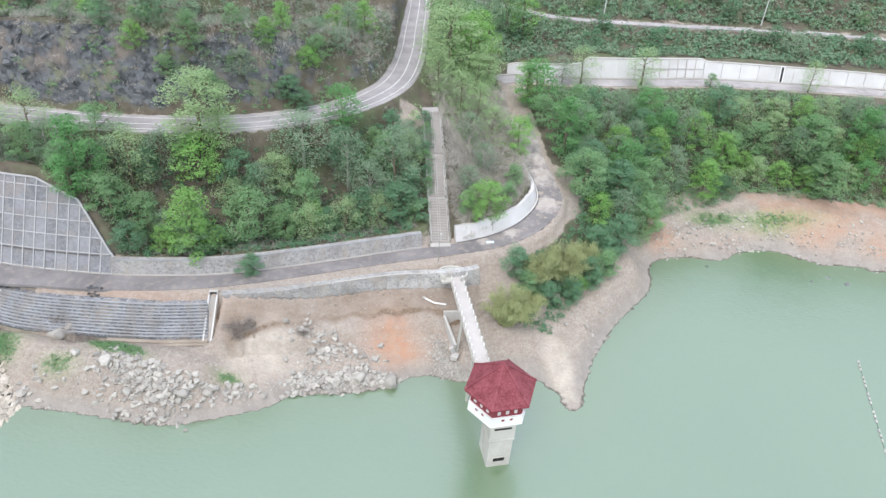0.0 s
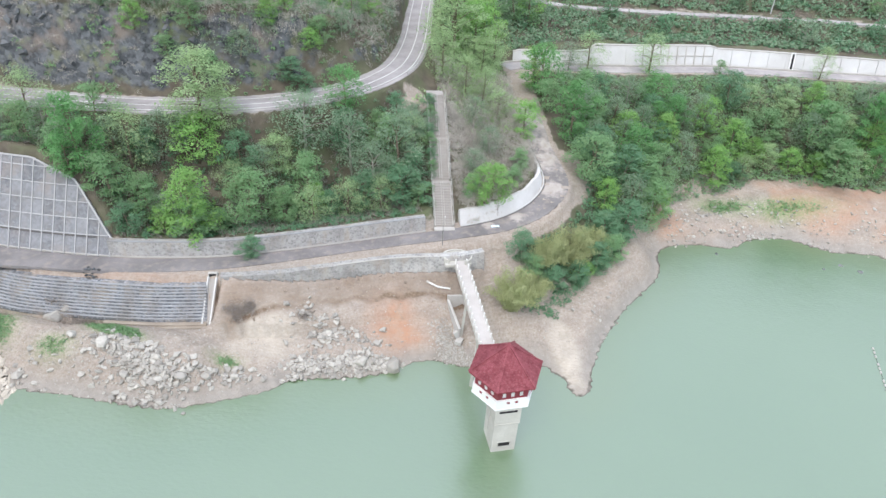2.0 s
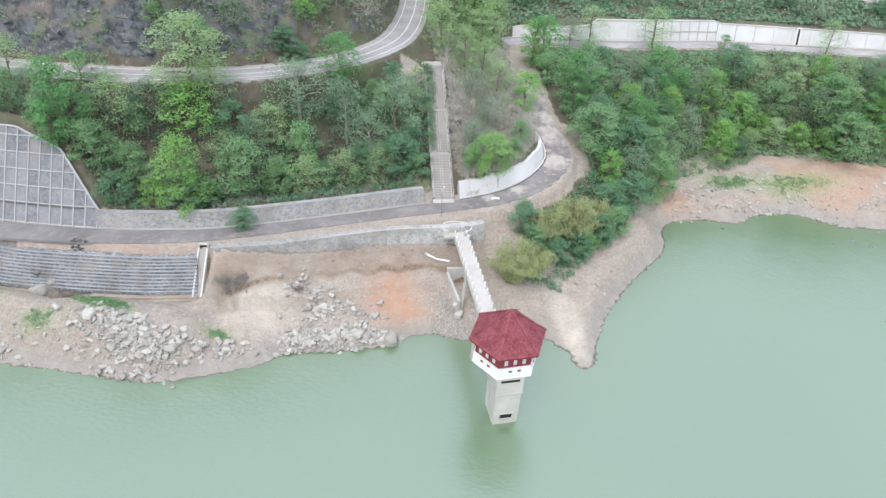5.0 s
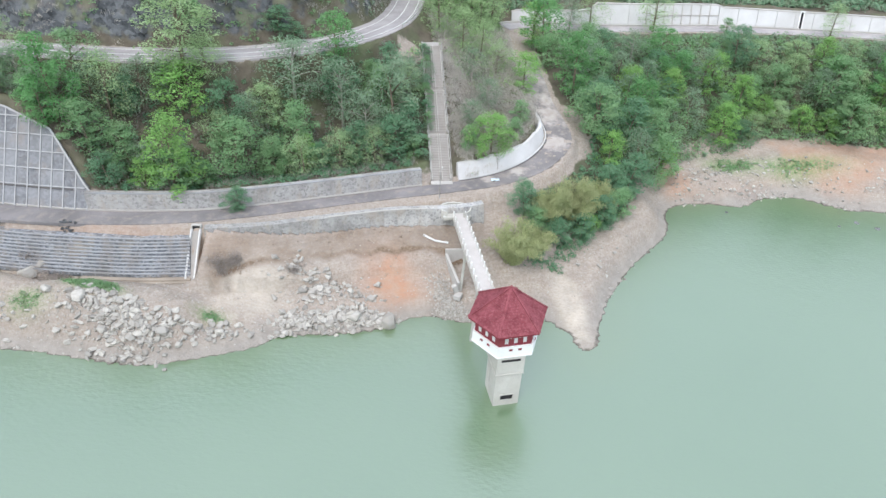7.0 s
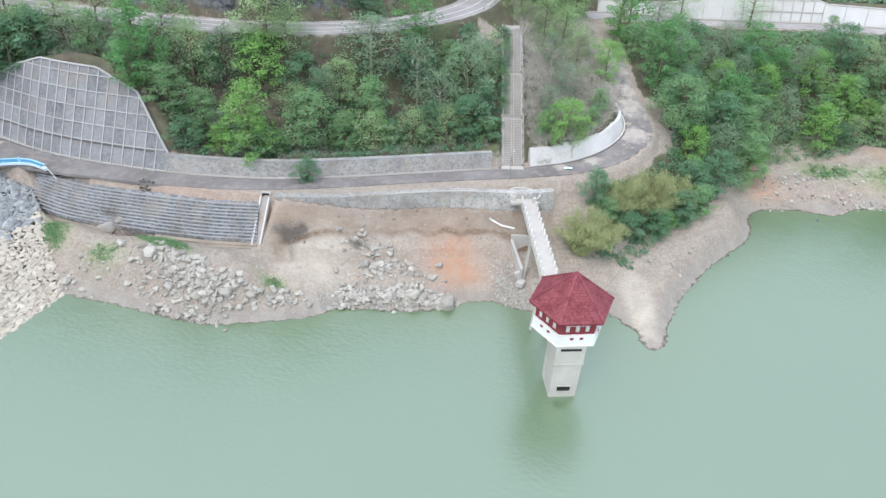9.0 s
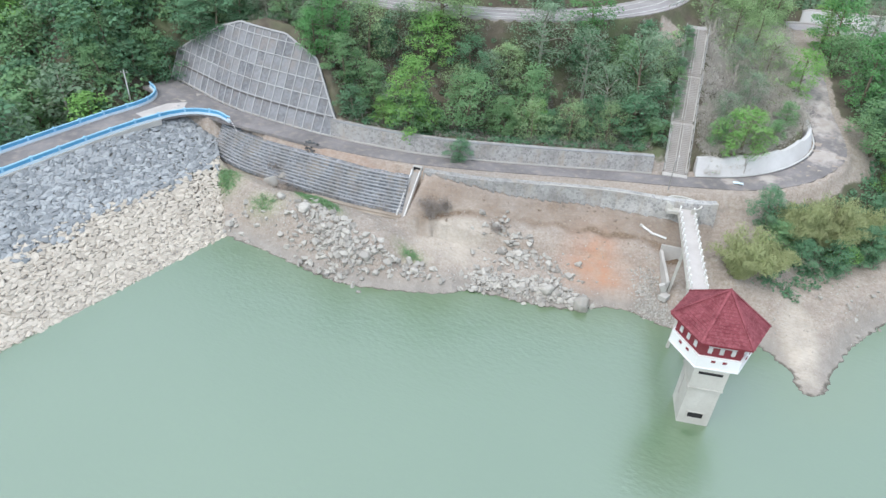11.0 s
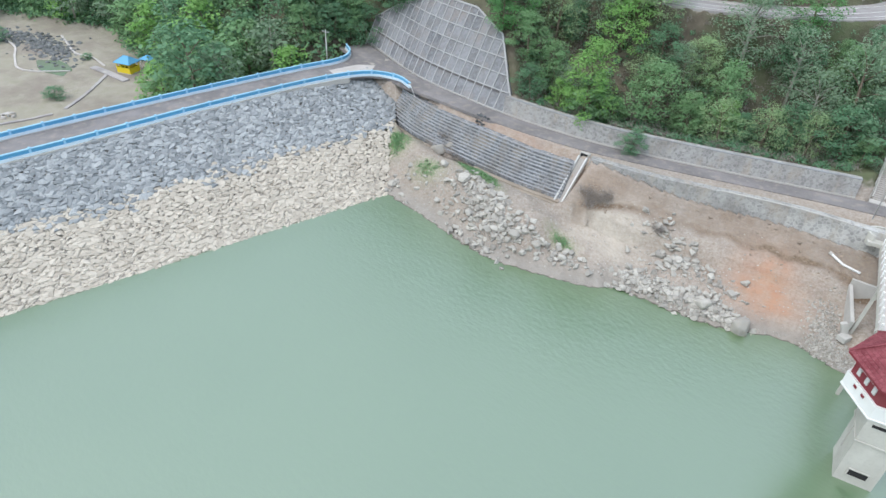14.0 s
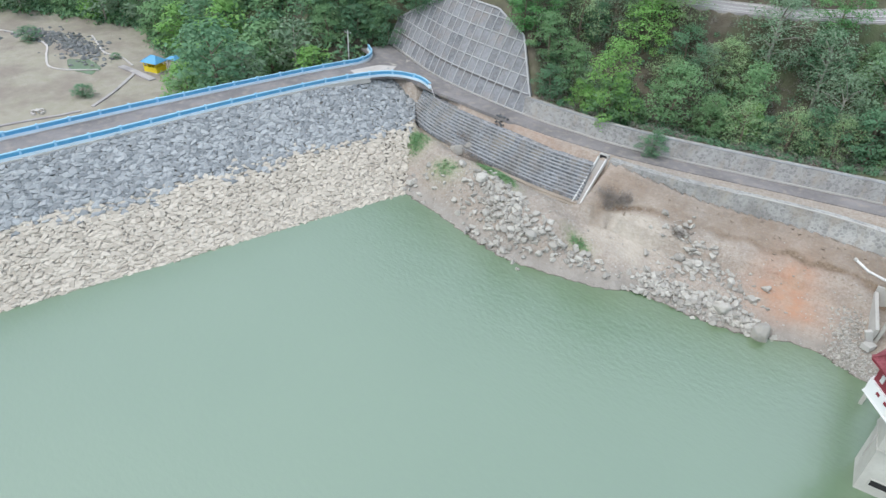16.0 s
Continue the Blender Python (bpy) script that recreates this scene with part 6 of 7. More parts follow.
def leaves(rng, centres, count, spread, size, droop=0.0, slim=0.72, dome=0.6):
    """Leaf sprays on the shells of clumps: they face outwards and up."""
    n = len(centres) * count
    c = np.repeat(np.array(centres, float), count, 0)
    off = rng.normal(0, 1, (n, 3))
    off[:, 2] = np.where(rng.random(n) < dome, np.abs(off[:, 2]), off[:, 2])
    off /= np.linalg.norm(off, axis=1)[:, None] + 1e-9
    out = 0.4 + 0.6 * rng.random((n, 1)) ** 0.5
    s = np.repeat(np.broadcast_to(np.asarray(spread, float), (len(centres),)), count)[:, None]
    p = c + off * out * s * np.array([1, 1, 0.78])
    nrm = off + np.array([0, 0, 0.75]) + rng.normal(0, 0.42, (n, 3))
    nrm /= np.linalg.norm(nrm, axis=1)[:, None] + 1e-9
    u = np.cross(nrm, rng.normal(0, 1, (n, 3)))
    u /= np.linalg.norm(u, axis=1)[:, None] + 1e-9
    u[:, 2] -= droop
    w = np.cross(nrm, u)
    k = size * rng.uniform(0.6, 1.35, (n, 1))
    return quads_about(p, u * k, w * k * slim)


def twigs(rng, centres, count, spread, length, width=0.035):
    """Thin stalks that stand and lean every way round their centres."""
    n = len(centres) * count
    c = np.repeat(np.array(centres, float), count, 0)
    s = np.repeat(np.broadcast_to(np.asarray(spread, float), (len(centres),)), count)[:, None]
    p = c + rng.normal(0, 0.5, (n, 3)) * s * np.array([1, 1, 0.5])
    u = rng.normal(0, 0.75, (n, 3)) + np.array([0, 0, 0.8])
    u /= np.linalg.norm(u, axis=1)[:, None] + 1e-9
    w = np.cross(u, rng.normal(0, 1, (n, 3)))
    w /= np.linalg.norm(w, axis=1)[:, None] + 1e-9
    return quads_about(p, u * length * rng.uniform(0.5, 1.3, (n, 1)), w * width)


def leaf_mesh(name, sets, material):
    v, f, k = [], [], 0
    for a, b in sets:
        v.append(a)
        f.append(b + k)
        k += len(a)
    v, f = np.vstack(v), np.vstack(f)
    me = bpy.data.meshes.new(name)
    me.vertices.add(len(v))
    me.vertices.foreach_set("co", v.astype(np.float32).ravel())
    me.loops.add(f.size)
    me.loops.foreach_set("vertex_index", f.astype(np.int32).ravel())
    me.polygons.add(len(f))
    me.polygons.foreach_set("loop_start", np.arange(0, f.size, 4, dtype=np.int32))
    me.update()
    me.materials.append(material)
    return me


CROWNS = {  # height along the tree, and how far the crown reaches there
    "round": ((0.12, 0.25, 0.45, 0.65, 0.85, 1.0), (0.35, 0.72, 0.98, 1.0, 0.72, 0.25)),
    "oval": ((0.1, 0.25, 0.45, 0.65, 0.85, 1.0), (0.5, 0.85, 1.0, 0.9, 0.62, 0.18)),
    "cone": ((0.06, 0.2, 0.4, 0.6, 0.8, 1.0), (0.7, 1.0, 0.92, 0.72, 0.5, 0.12)),
    "airy": ((0.25, 0.4, 0.55, 0.7, 0.88, 1.0), (0.3, 0.7, 0.95, 1.0, 0.75, 0.3)),
}
TALL, WIDE = 10.0, 7.0


def make_tree(seed, form, leaf, label, clumps=36, per=112, size=0.122, puff=0.16, category="tree"):
    """A tree 10 m high and 7 m wide on an Empty: trunk with limbs, and a crown of leaf clumps."""
    rng = np.random.default_rng(seed)
    tree = thing("tree", label, category)
    wood = Shape()
    lean = rng.normal(0, 0.35, 2)
    top = TALL * 0.72
    bole = [(0, 0, -1.2), (lean[0] * 0.3, lean[1] * 0.3, top * 0.35), (lean[0] * 0.7, lean[1] * 0.7, top * 0.7), (lean[0], lean[1], top)]
    wood.tube(bole, [0.2, 0.15, 0.1, 0.05], 6)
    hs, reach = CROWNS[form]
    centres, spreads = [], []
    lobes = rng.uniform(0, 2 * math.pi, 5)
    for i in range(clumps):
        a = i * 2.39996 + rng.normal(0, 0.35)
        h = hs[0] + (1.0 - hs[0]) * ((i + rng.random()) / clumps) ** 0.85
        q = float(np.interp(h, hs, reach)) * (rng.uniform(0.62, 0.92) if rng.random() < 0.78 else rng.uniform(0.1, 0.6))
        q *= 0.9 + 0.2 * math.sin(2 * a + lobes[0]) * math.sin(6 * h + lobes[1]) + 0.12 * math.sin(3 * a + lobes[2])
        c = Vector((lean[0] * h + WIDE / 2 * q * math.cos(a), lean[1] * h + WIDE / 2 * q * math.sin(a), TALL * (h - puff * 0.35) + rng.normal(0, 0.2)))
        centres.append(c)
        spreads.append(WIDE * puff * rng.uniform(0.7, 1.25))
        if i % (2 if form == "airy" else 4) == 0:
            start = Vector((lean[0] * h * 0.8, lean[1] * h * 0.8, min(TALL * h * 0.72, top)))
            wood.tube([start, start.lerp(c, 0.55) + Vector((0, 0, 0.25)), c], [0.07, 0.045, 0.015], 4)
    part("trunk", wood, PALE_BARK if form == "airy" else BARK, tree, smooth=True)
    part("crown", leaf_mesh("crown", [leaves(rng, centres, per, spreads, size)], leaf), leaf, tree)
    return tree


def make_bamboo(seed, label, high=7.0, wide=6.5):
    rng = np.random.default_rng(seed)
    clump = thing("bamboo_clump", label, "bamboo")
    centres = []
    for _ in range(34):
        a, out = rng.uniform(0, 2 * math.pi), rng.uniform(0.15, 1.0)
        h = high * rng.uniform(0.7, 1.05) * (1 - 0.35 * out)
        path = []
        for t in (0, 0.35, 0.7, 1.0):
            q = wide / 2 * out * t**1.9
            path.append((0.5 * math.cos(a) + q * math.cos(a), 0.5 * math.sin(a) + q * math.sin(a), h * (t - 0.34 * out * t**3)))
        part("culm", Shape().tube(path, [0.06, 0.05, 0.035, 0.015], 5), LEAF_BAMBOO, clump)
        for t in np.linspace(0.2, 1.0, 9):
            q = wide / 2 * out * t**1.9 + 0.5
            centres.append((q * math.cos(a), q * math.sin(a), h * (t - 0.34 * out * t**3)))
    part("foliage", leaf_mesh("foliage", [leaves(rng, centres, 56, 0.8, 0.17, 0.7, 0.16)], LEAF_BAMBOO), LEAF_BAMBOO, clump)
    return clump


def make_bare_tree(seed, label, high=6.0):
    rng = np.random.default_rng(seed)
    tree = thing("bare_tree", label, "tree")
    wood = Shape()

    def grow(p, way, length, r, depth):
        q = p + way * length
        wood.tube([p, p.lerp(q, 0.5) + Vector(rng.normal(0, 0.05, 3)) * length, q], [r, r * 0.8, r * 0.55], 3)
        if depth:
            for _ in range(3 if depth > 1 else 5):
                grow(p.lerp(q, rng.uniform(0.4, 1.0)), (way + Vector(rng.normal(0, 0.5, 3))).normalized(), length * rng.uniform(0.5, 0.8), r * 0.6, depth - 1)

    grow(Vector((0, 0, -0.4)), Vector((0, 0, 1)), high * 0.42, 0.075, 4)
    part("limb_work", wood, DRY_TWIG, tree)
    return tree


PROTOS = {
    "bright": [make_tree(1, "cone", LEAF_BRIGHT, "bright green leafy young tree on the slope"), make_tree(2, "oval", LEAF_BRIGHT, "bright green bushy tree on the slope")],
    "fresh": [make_tree(31, "oval", LEAF_FRESH, "deep fresh-green dense tree on the slope"), make_tree(32, "round", LEAF_FRESH, "fresh green rounded tree on the slope")],
    "mid": [make_tree(3, "round", LEAF_MID, "mid-green broadleaf tree on the slope"), make_tree(4, "cone", LEAF_MID, "mid-green upright tree on the slope"), make_tree(14, "oval", LEAF_MID, "mid-green bushy tree on the slope")],
    "dark": [make_tree(5, "round", LEAF_DARK, "dark green dense tree in the wood"), make_tree(6, "oval", LEAF_DARK, "dark green bushy tree in the wood")],
    "grey": [make_tree(7, "airy", LEAF_GREY, "grey-green thin-leaved tree on the slope", 34, 96, 0.1, 0.17), make_tree(8, "oval", LEAF_GREY, "grey-green airy tree on the slope", 34, 96, 0.1, 0.17)],
    "pale": [make_tree(9, "round", LEAF_PALE, "tall pale feathery green tree below the road", 60, 100, 0.095, 0.14), make_tree(19, "oval", LEAF_PALE, "pale feathery thin-leaved tree", 40, 76, 0.1, 0.18)],
    "far_mid": [make_tree(41, "round", LEAF_MID, "mid-green tree in the wood beyond", 26, 46, 0.24, 0.19), make_tree(42, "oval", LEAF_MID, "mid-green bushy tree in the wood beyond", 26, 46, 0.24, 0.19)],
    "far_dark": [make_tree(43, "round", LEAF_DARK, "dark green tree in the wood beyond", 26, 46, 0.24, 0.19), make_tree(44, "oval", LEAF_DARK, "dark green bushy tree in the wood beyond", 26, 46, 0.24, 0.19)],
    "far_bright": [make_tree(45, "oval", LEAF_BRIGHT, "bright green tree in the wood beyond", 26, 46, 0.24, 0.19)],
    "far_grey": [make_tree(46, "airy", LEAF_GREY, "grey-green airy tree in the wood beyond", 26, 46, 0.22, 0.19)],
    "bamboo": [make_bamboo(10, "yellow-green arching bamboo clump by the bridge"), make_bamboo(11, "olive arching bamboo clump near the bank", 8, 7)],
    "bare": [make_bare_tree(12, "leafless bleached tree on the dry slope"), make_bare_tree(13, "leafless grey branching tree on the dry slope", 5)],
}
SIZES = {"bamboo": ((7.0, 8.0), (8.0, 9.0)), "bare": ((6.0, 6.0), (5.0, 5.0))}
USED = set()
TREE_RNG = random.Random(21)


def plant(kind, x, y, wide, high, group="hillside trees", which=None, name="tree"):
    """Sets a tree of a kind on the land, so many metres wide and high."""
    models = PROTOS[kind]
    k = TREE_RNG.randrange(len(models)) if which is None else which % len(models)
    turn, z = TREE_RNG.uniform(0, 360), max(height_at(x, y), -3.2) - 0.15
    m = pose(x, y, z, 0, 0, turn)
    ob = models[k]
    if (kind, k) in USED:
        ob = copy_thing(ob, m)
        ob.name = ob.name if name == "tree" else name
    USED.add((kind, k))
    tall, broad = SIZES[kind][k] if kind in SIZES else (TALL, WIDE)
    broad = broad * 0.86   # the leaf clumps end short of the nominal width
    ob.matrix_basis = m @ Matrix.Diagonal((wide / broad, wide / broad, high / tall, 1))
    tagged(ob, group=group)
    return ob


WOOD_EDGE = ([-300, -260, -229, -219, -205, -191, -174, -154, -141, -126, -108], [10, 28, 48, 57, 64, 73, 68, 65, 60, 51, 44])


def build_trees():
    def group_of(group, rows, name="tree"):
        for kind, x, y, wide, high, which in rows:
            plant(kind, x, y, wide, high, group, which, name)

    group_of("hillside trees", (
        ("fresh", -65.6, 93.4, 8.4, 14.5, 0), ("fresh", -67.0, 92.2, 6.0, 8.5, 1), ("pale", -60.1, 99.0, 9.0, 13.0, 1), ("pale", -48.9, 105.6, 13.0, 15.0, 0), ("bright", -49.3, 103.0, 10.0, 9.5, 1), ("bright", -47.2, 90.4, 9.6, 13.5, 0),
        ("mid", -61.0, 92.4, 8.2, 8.6, 2), ("mid", -55.4, 92.8, 6.4, 8.8, 2), ("bright", -52.2, 90.6, 4.6, 5.5, 1), ("mid", -29.3, 102.6, 8.6, 11.5, 1), ("bright", -27.6, 101.4, 4.0, 7.0, 1), ("fresh", -24.1, 116.4, 7.8, 10.0, 1),
        ("grey", -30.9, 109.2, 11.5, 13.0, 0), ("grey", -22.4, 109.6, 8.8, 13.5, 0), ("grey", -12.6, 109.6, 11.0, 15.5, 1), ("grey", -17.6, 107.0, 8.0, 12.0, 0), ("dark", -11.4, 104.9, 9.0, 8.6, 1), ("mid", -39.2, 96.7, 9.4, 11.0, 0), ("mid", -33.0, 98.0, 5.4, 7.6, 2),
        ("dark", -19.4, 104.4, 7.0, 8.0, 1), ("dark", -41.5, 103.6, 7.5, 8.5, 0), ("grey", -55.6, 101.6, 8.0, 9.5, 1), ("grey", -37.0, 103.8, 7.5, 8.5, 1), ("mid", -16.0, 114.6, 7.5, 9.0, 2), ("pale", -11.0, 115.0, 6.5, 9.0, 1), ("dark", -24.6, 100.4, 5.5, 5.5, 1), ("mid", -43.2, 93.2, 4.6, 5.0, 2), ("dark", -9.6, 108.6, 5.4, 8.0, 1), ("grey", -10.4, 115.6, 6.5, 9.0, 0), ("grey", -11.4, 118.6, 5.5, 7.0, 1), ("mid", -8.8, 104.6, 4.0, 4.6, 2)))
    group_of("trees by the road bend", (
        ("bright", 5.4, 107.0, 8.4, 8.6, 1), ("mid", 1.8, 107.6, 4.6, 5.0, 2), ("bright", 12.2, 128.4, 7.2, 9.0, 1), ("fresh", 17.4, 147.4, 10.0, 13.0, 1), ("bright", 15.4, 152.0, 8.0, 10.0, 1), ("fresh", 23.1, 132.2, 9.8, 13.5, 0), ("mid", 25.4, 121.0, 10.6, 11.0, 0),
        ("bright", 37.0, 138.6, 6.8, 8.0, 1), ("mid", 42.2, 129.6, 9.0, 12.0, 0), ("fresh", 37.2, 130.2, 9.0, 13.0, 1), ("mid", 40.8, 120.6, 9.0, 11.5, 2), ("grey", 36.2, 118.2, 8.5, 11.5, 1), ("mid", 38.8, 125.0, 9.0, 12.0, 2), ("bright", 43.4, 124.4, 6.5, 8.0, 1), ("dark", 34.0, 124.0, 10.0, 11.0, 1), ("bright", 29.7, 116.2, 6.0, 8.6, 1), ("dark", 33.4, 113.0, 9.0, 9.0, 1), ("dark", 29.0, 108.4, 8.0, 8.0, 1), ("grey", 44.5, 131.5, 7.0, 9.0, 1),
        ("bamboo", 20.6, 99.6, 9.6, 10.6, 1), ("bamboo", 9.4, 86.0, 9.4, 9.4, 0), ("bamboo", 16.2, 96.4, 8.2, 9.0, 0), ("bamboo", 25.6, 104.6, 8.5, 7.8, 1), ("bamboo", 13.6, 89.4, 7.0, 5.5, 0), ("dark", 11.6, 95.6, 6.0, 7.2, 1), ("dark", 17.6, 93.2, 5.6, 5.4, 1), ("mid", 13.6, 92.8, 5.0, 5.0, 2),
        ("dark", 22.0, 95.4, 5.4, 5.6, 1), ("bright", 23.6, 98.6, 4.2, 4.2, 1), ("dark", 26.6, 100.6, 6.0, 6.4, 1), ("mid", 29.6, 103.6, 6.0, 6.4, 2), ("dark", 28.6, 127.4, 8.5, 9.0, 0), ("mid", 17.6, 140.6, 7.0, 8.0, 2)))
    group_of("airy trees on the dry spur", (("grey", 1.5, 113, 5.5, 6.0, 0), ("grey", 4.4, 120.5, 6.0, 7.0, 0), ("grey", 1.0, 127, 6.0, 8.0, 0), ("pale", 6.2, 132, 6.0, 8.0, 1), ("mid", 9.6, 112.6, 4.2, 4.2, 2), ("mid", 11.2, 117.2, 4.2, 4.6, 2), ("pale", 3.0, 138, 7.0, 9.0, 1)))
    (ax, ay, _), (bx, by, _) = STAIR
    for k, (f, off, wide) in enumerate(((0.36, -1.9, 2.2), (0.43, -1.6, 2.4), (0.5, -1.9, 2.8), (0.56, -1.5, 2.2), (0.62, -1.7, 3.0), (0.7, -1.4, 2.6), (0.77, -1.6, 3.2), (0.85, -1.3, 2.6), (0.92, -1.5, 3.0), (0.16, -2.3, 2.2), (0.26, -2.4, 2.4))):
        run = math.hypot(bx - ax, by - ay)
        x, y = ax + (bx - ax) * f + (by - ay) / run * off, ay + (by - ay) * f - (bx - ax) / run * off
        bush = plant(("grey", "mid", "dark")[k % 3], x, y, wide, wide * 0.9, "bushes crowding the stairway", 1, "bush")
        bush.location.z = STAIR[0][2] + (STAIR[1][2] - STAIR[0][2]) * f - 0.3
    group_of("trees beside the upper road", (
        ("pale", -4.5, 152, 15, 17, 0), ("bright", 0.5, 160, 13, 15, 1), ("pale", -5.5, 166, 14, 16, 1), ("pale", 2.5, 149, 9, 10, 0), ("bright", 3.0, 174, 10, 12, 1), ("mid", -6, 180, 14, 17, 0), ("pale", -6.5, 141, 9, 11, 1), ("grey", 6, 181, 11, 13, 1), ("pale", -1, 139, 8, 10, 1), ("mid", 12, 186, 11, 13, 0), ("bright", 16, 191, 10, 13, 1), ("pale", 5.5, 156, 9, 11, 1)))
    group_of("bushes on the rock cutting", (
        ("bright", -63.8, 117.6, 5.0, 5.6, 1), ("mid", -53.6, 118.8, 6.6, 6.5, 1), ("mid", -50.4, 116.4, 6.0, 5.0, 2), ("mid", -31.6, 128, 6.0, 5.8, 2), ("bright", -40.6, 124.6, 5.4, 5.0, 0), ("dark", -36.4, 121, 6.4, 4.6, 1), ("dark", -33.2, 120.4, 5.0, 4.2, 1), ("bright", -24.0, 146, 6.4, 7.0, 0), ("mid", -57.5, 115.6, 5.0, 4.2, 2), ("dark", -70, 119, 5.2, 5.0, 1),
        ("grey", -27, 140, 6.0, 6.0, 1), ("bright", -33, 126, 5.2, 4.6, 1), ("grey", -45, 119.5, 6.5, 5.0, 1), ("dark", -60.5, 120.5, 6.0, 5.5, 1)), "bush")
    group_of("thin trees along the wall road", (("pale", 30.6, 164.6, 8.5, 10.5, 1), ("pale", 47.0, 166.2, 9.5, 11.0, 1), ("pale", 93.4, 170.0, 6.5, 9.0, 1), ("grey", 25.4, 163.6, 6.0, 8.0, 0), ("mid", 66.5, 169.2, 4.0, 4.0, 2)))
    group_of("trees above the beach", (
        ("dark", 65.2, 140.6, 7.0, 5.0, 1), ("bright", 70.7, 145.6, 6.0, 7.0, 1), ("mid", 86.2, 149.2, 11.5, 13.0, 0), ("mid", 89.6, 140.6, 11.5, 11.0, 2), ("dark", 65.2, 155.4, 9.5, 9.5, 0), ("fresh", 99.5, 148.6, 11.0, 15.0, 0), ("grey", 55.7, 148.2, 8.5, 10.0, 1)))
    overhang = plant("dark", -36.4, 87.7, 4.6, 4.2, "hillside trees", 1)
    overhang.location.z = 11.5
    for x, y, wide, high in ((-103.6, 92.4, 9, 11), (-99.5, 99.5, 10, 12), (-94.4, 97.4, 12.5, 10.5), (-98.6, 96.6, 10, 9), (-90.0, 99.5, 8, 9)):
        plant("dark", x, y, wide, high, "hillside trees", 0)
    rng = random.Random(33)

    def fill(count, box, keep, kinds, lo, hi, group, gap=3.2):
        done, tries = [], 0
        while len(done) < count and tries < count * 40:
            tries += 1
            x, y = rng.uniform(box[0], box[1]), rng.uniform(box[2], box[3])
            if keep(x, y) and all((x - a) ** 2 + (y - b) ** 2 > gap * gap for a, b in done):
                done.append((x, y))
                wide = rng.uniform(lo, hi)
                plant(rng.choice(kinds), x, y, wide, wide * rng.uniform(0.95, 1.35), group, name="bush" if "bushes" in group else "tree")

    edge_y = lambda x: float(np.interp(x, NORTH_EDGE[:110, 0], NORTH_EDGE[:110, 1]))
    up_y = lambda x: float(np.interp(x, UPPER_ROAD[:145, 0], UPPER_ROAD[:145, 1]))
    slab_y = lambda x: edge_y(x) + GRID_RUN * max(0.0, float(np.interp(x, *GRID_TOP)) - 11.7) if x < -59.5 else edge_y(x)
    fill(22, (-100, -11, 88, 124), lambda x, y: slab_y(x) + 3.6 < y < up_y(x) - 5.0, ["mid", "grey", "dark", "grey", "pale"], 4.5, 7.5, "hillside trees", 4.8)
    fill(10, (-100, -64, 97, 106), lambda x, y: slab_y(x) + 4 < y < up_y(x) - 4.5, ["pale", "grey", "mid"], 6.0, 9.0, "hillside trees", 5.0)
    fill(56, (44, 150, 136, 168), lambda x, y: y < float(np.interp(x, [44, 66, 88, 120, 170], [152, 157, 158, 157, 149])) and y > float(np.interp(x, [44, 60, 74, 100, 170], [130, 137, 143, 140, 134])), ["mid", "fresh", "grey", "pale", "dark", "mid", "bright"], 4.5, 9.0, "trees above the beach", 4.6)
    fill(14, (24, 46, 132, 150), lambda x, y: True, ["mid", "dark", "grey"], 5.0, 8.0, "trees above the beach", 5)
    fill(20, (12, 160, 180, 240), lambda x, y: y > float(np.interp(x, [12, 69, 110, 180], [181, 184, 184, 176])) and abs(y - float(np.interp(x, FAR_ROAD[:, 0], FAR_ROAD[:, 1]))) > 5, ["far_dark", "far_grey", "far_mid"], 3.5, 6.5, "far hillside trees", 7)
    fill(104, (-265, -105, 30, 112), lambda x, y: y > float(np.interp(x, WOOD_EDGE[0], WOOD_EDGE[1])) + 2 and not (x > -106 and y < 92), ["far_dark", "far_mid", "far_mid", "far_grey", "far_mid", "far_bright", "far_bright"], 8.0, 12.5, "trees below the dam", 6.2)
    fill(22, (-160, -103, 98, 132), lambda x, y: abs(y - up_y(x)) > 6, ["far_dark", "far_mid", "far_mid"], 8, 12, "trees below the dam", 6)
    fill(7, (-118, -104, 78, 96), lambda x, y: x < -105.5, ["dark", "mid"], 5.5, 8.5, "trees below the dam", 4)
    fill(46, (-115, -26, 118, 150), lambda x, y: y > up_y(x) + 10, ["far_mid", "far_grey", "far_grey", "far_dark", "far_bright", "far_mid"], 3.0, 5.6, "bushes above the cutting", 4.6)
    fill(26, (-5, 9, 105, 142), lambda x, y: x < 8 and x > -3.0 - (y - 104) * 0.12, ["bare"], 4.5, 8.5, "leafless trees", 3)
    for x, y, wide in ((-151.5, 41.6, 4.4), (-200.5, 45.5, 6.0), (-173, 57.5, 2.5)):
        plant("far_dark", x, y, wide, wide * 0.7, "shrubs on the dry meadow", 1)


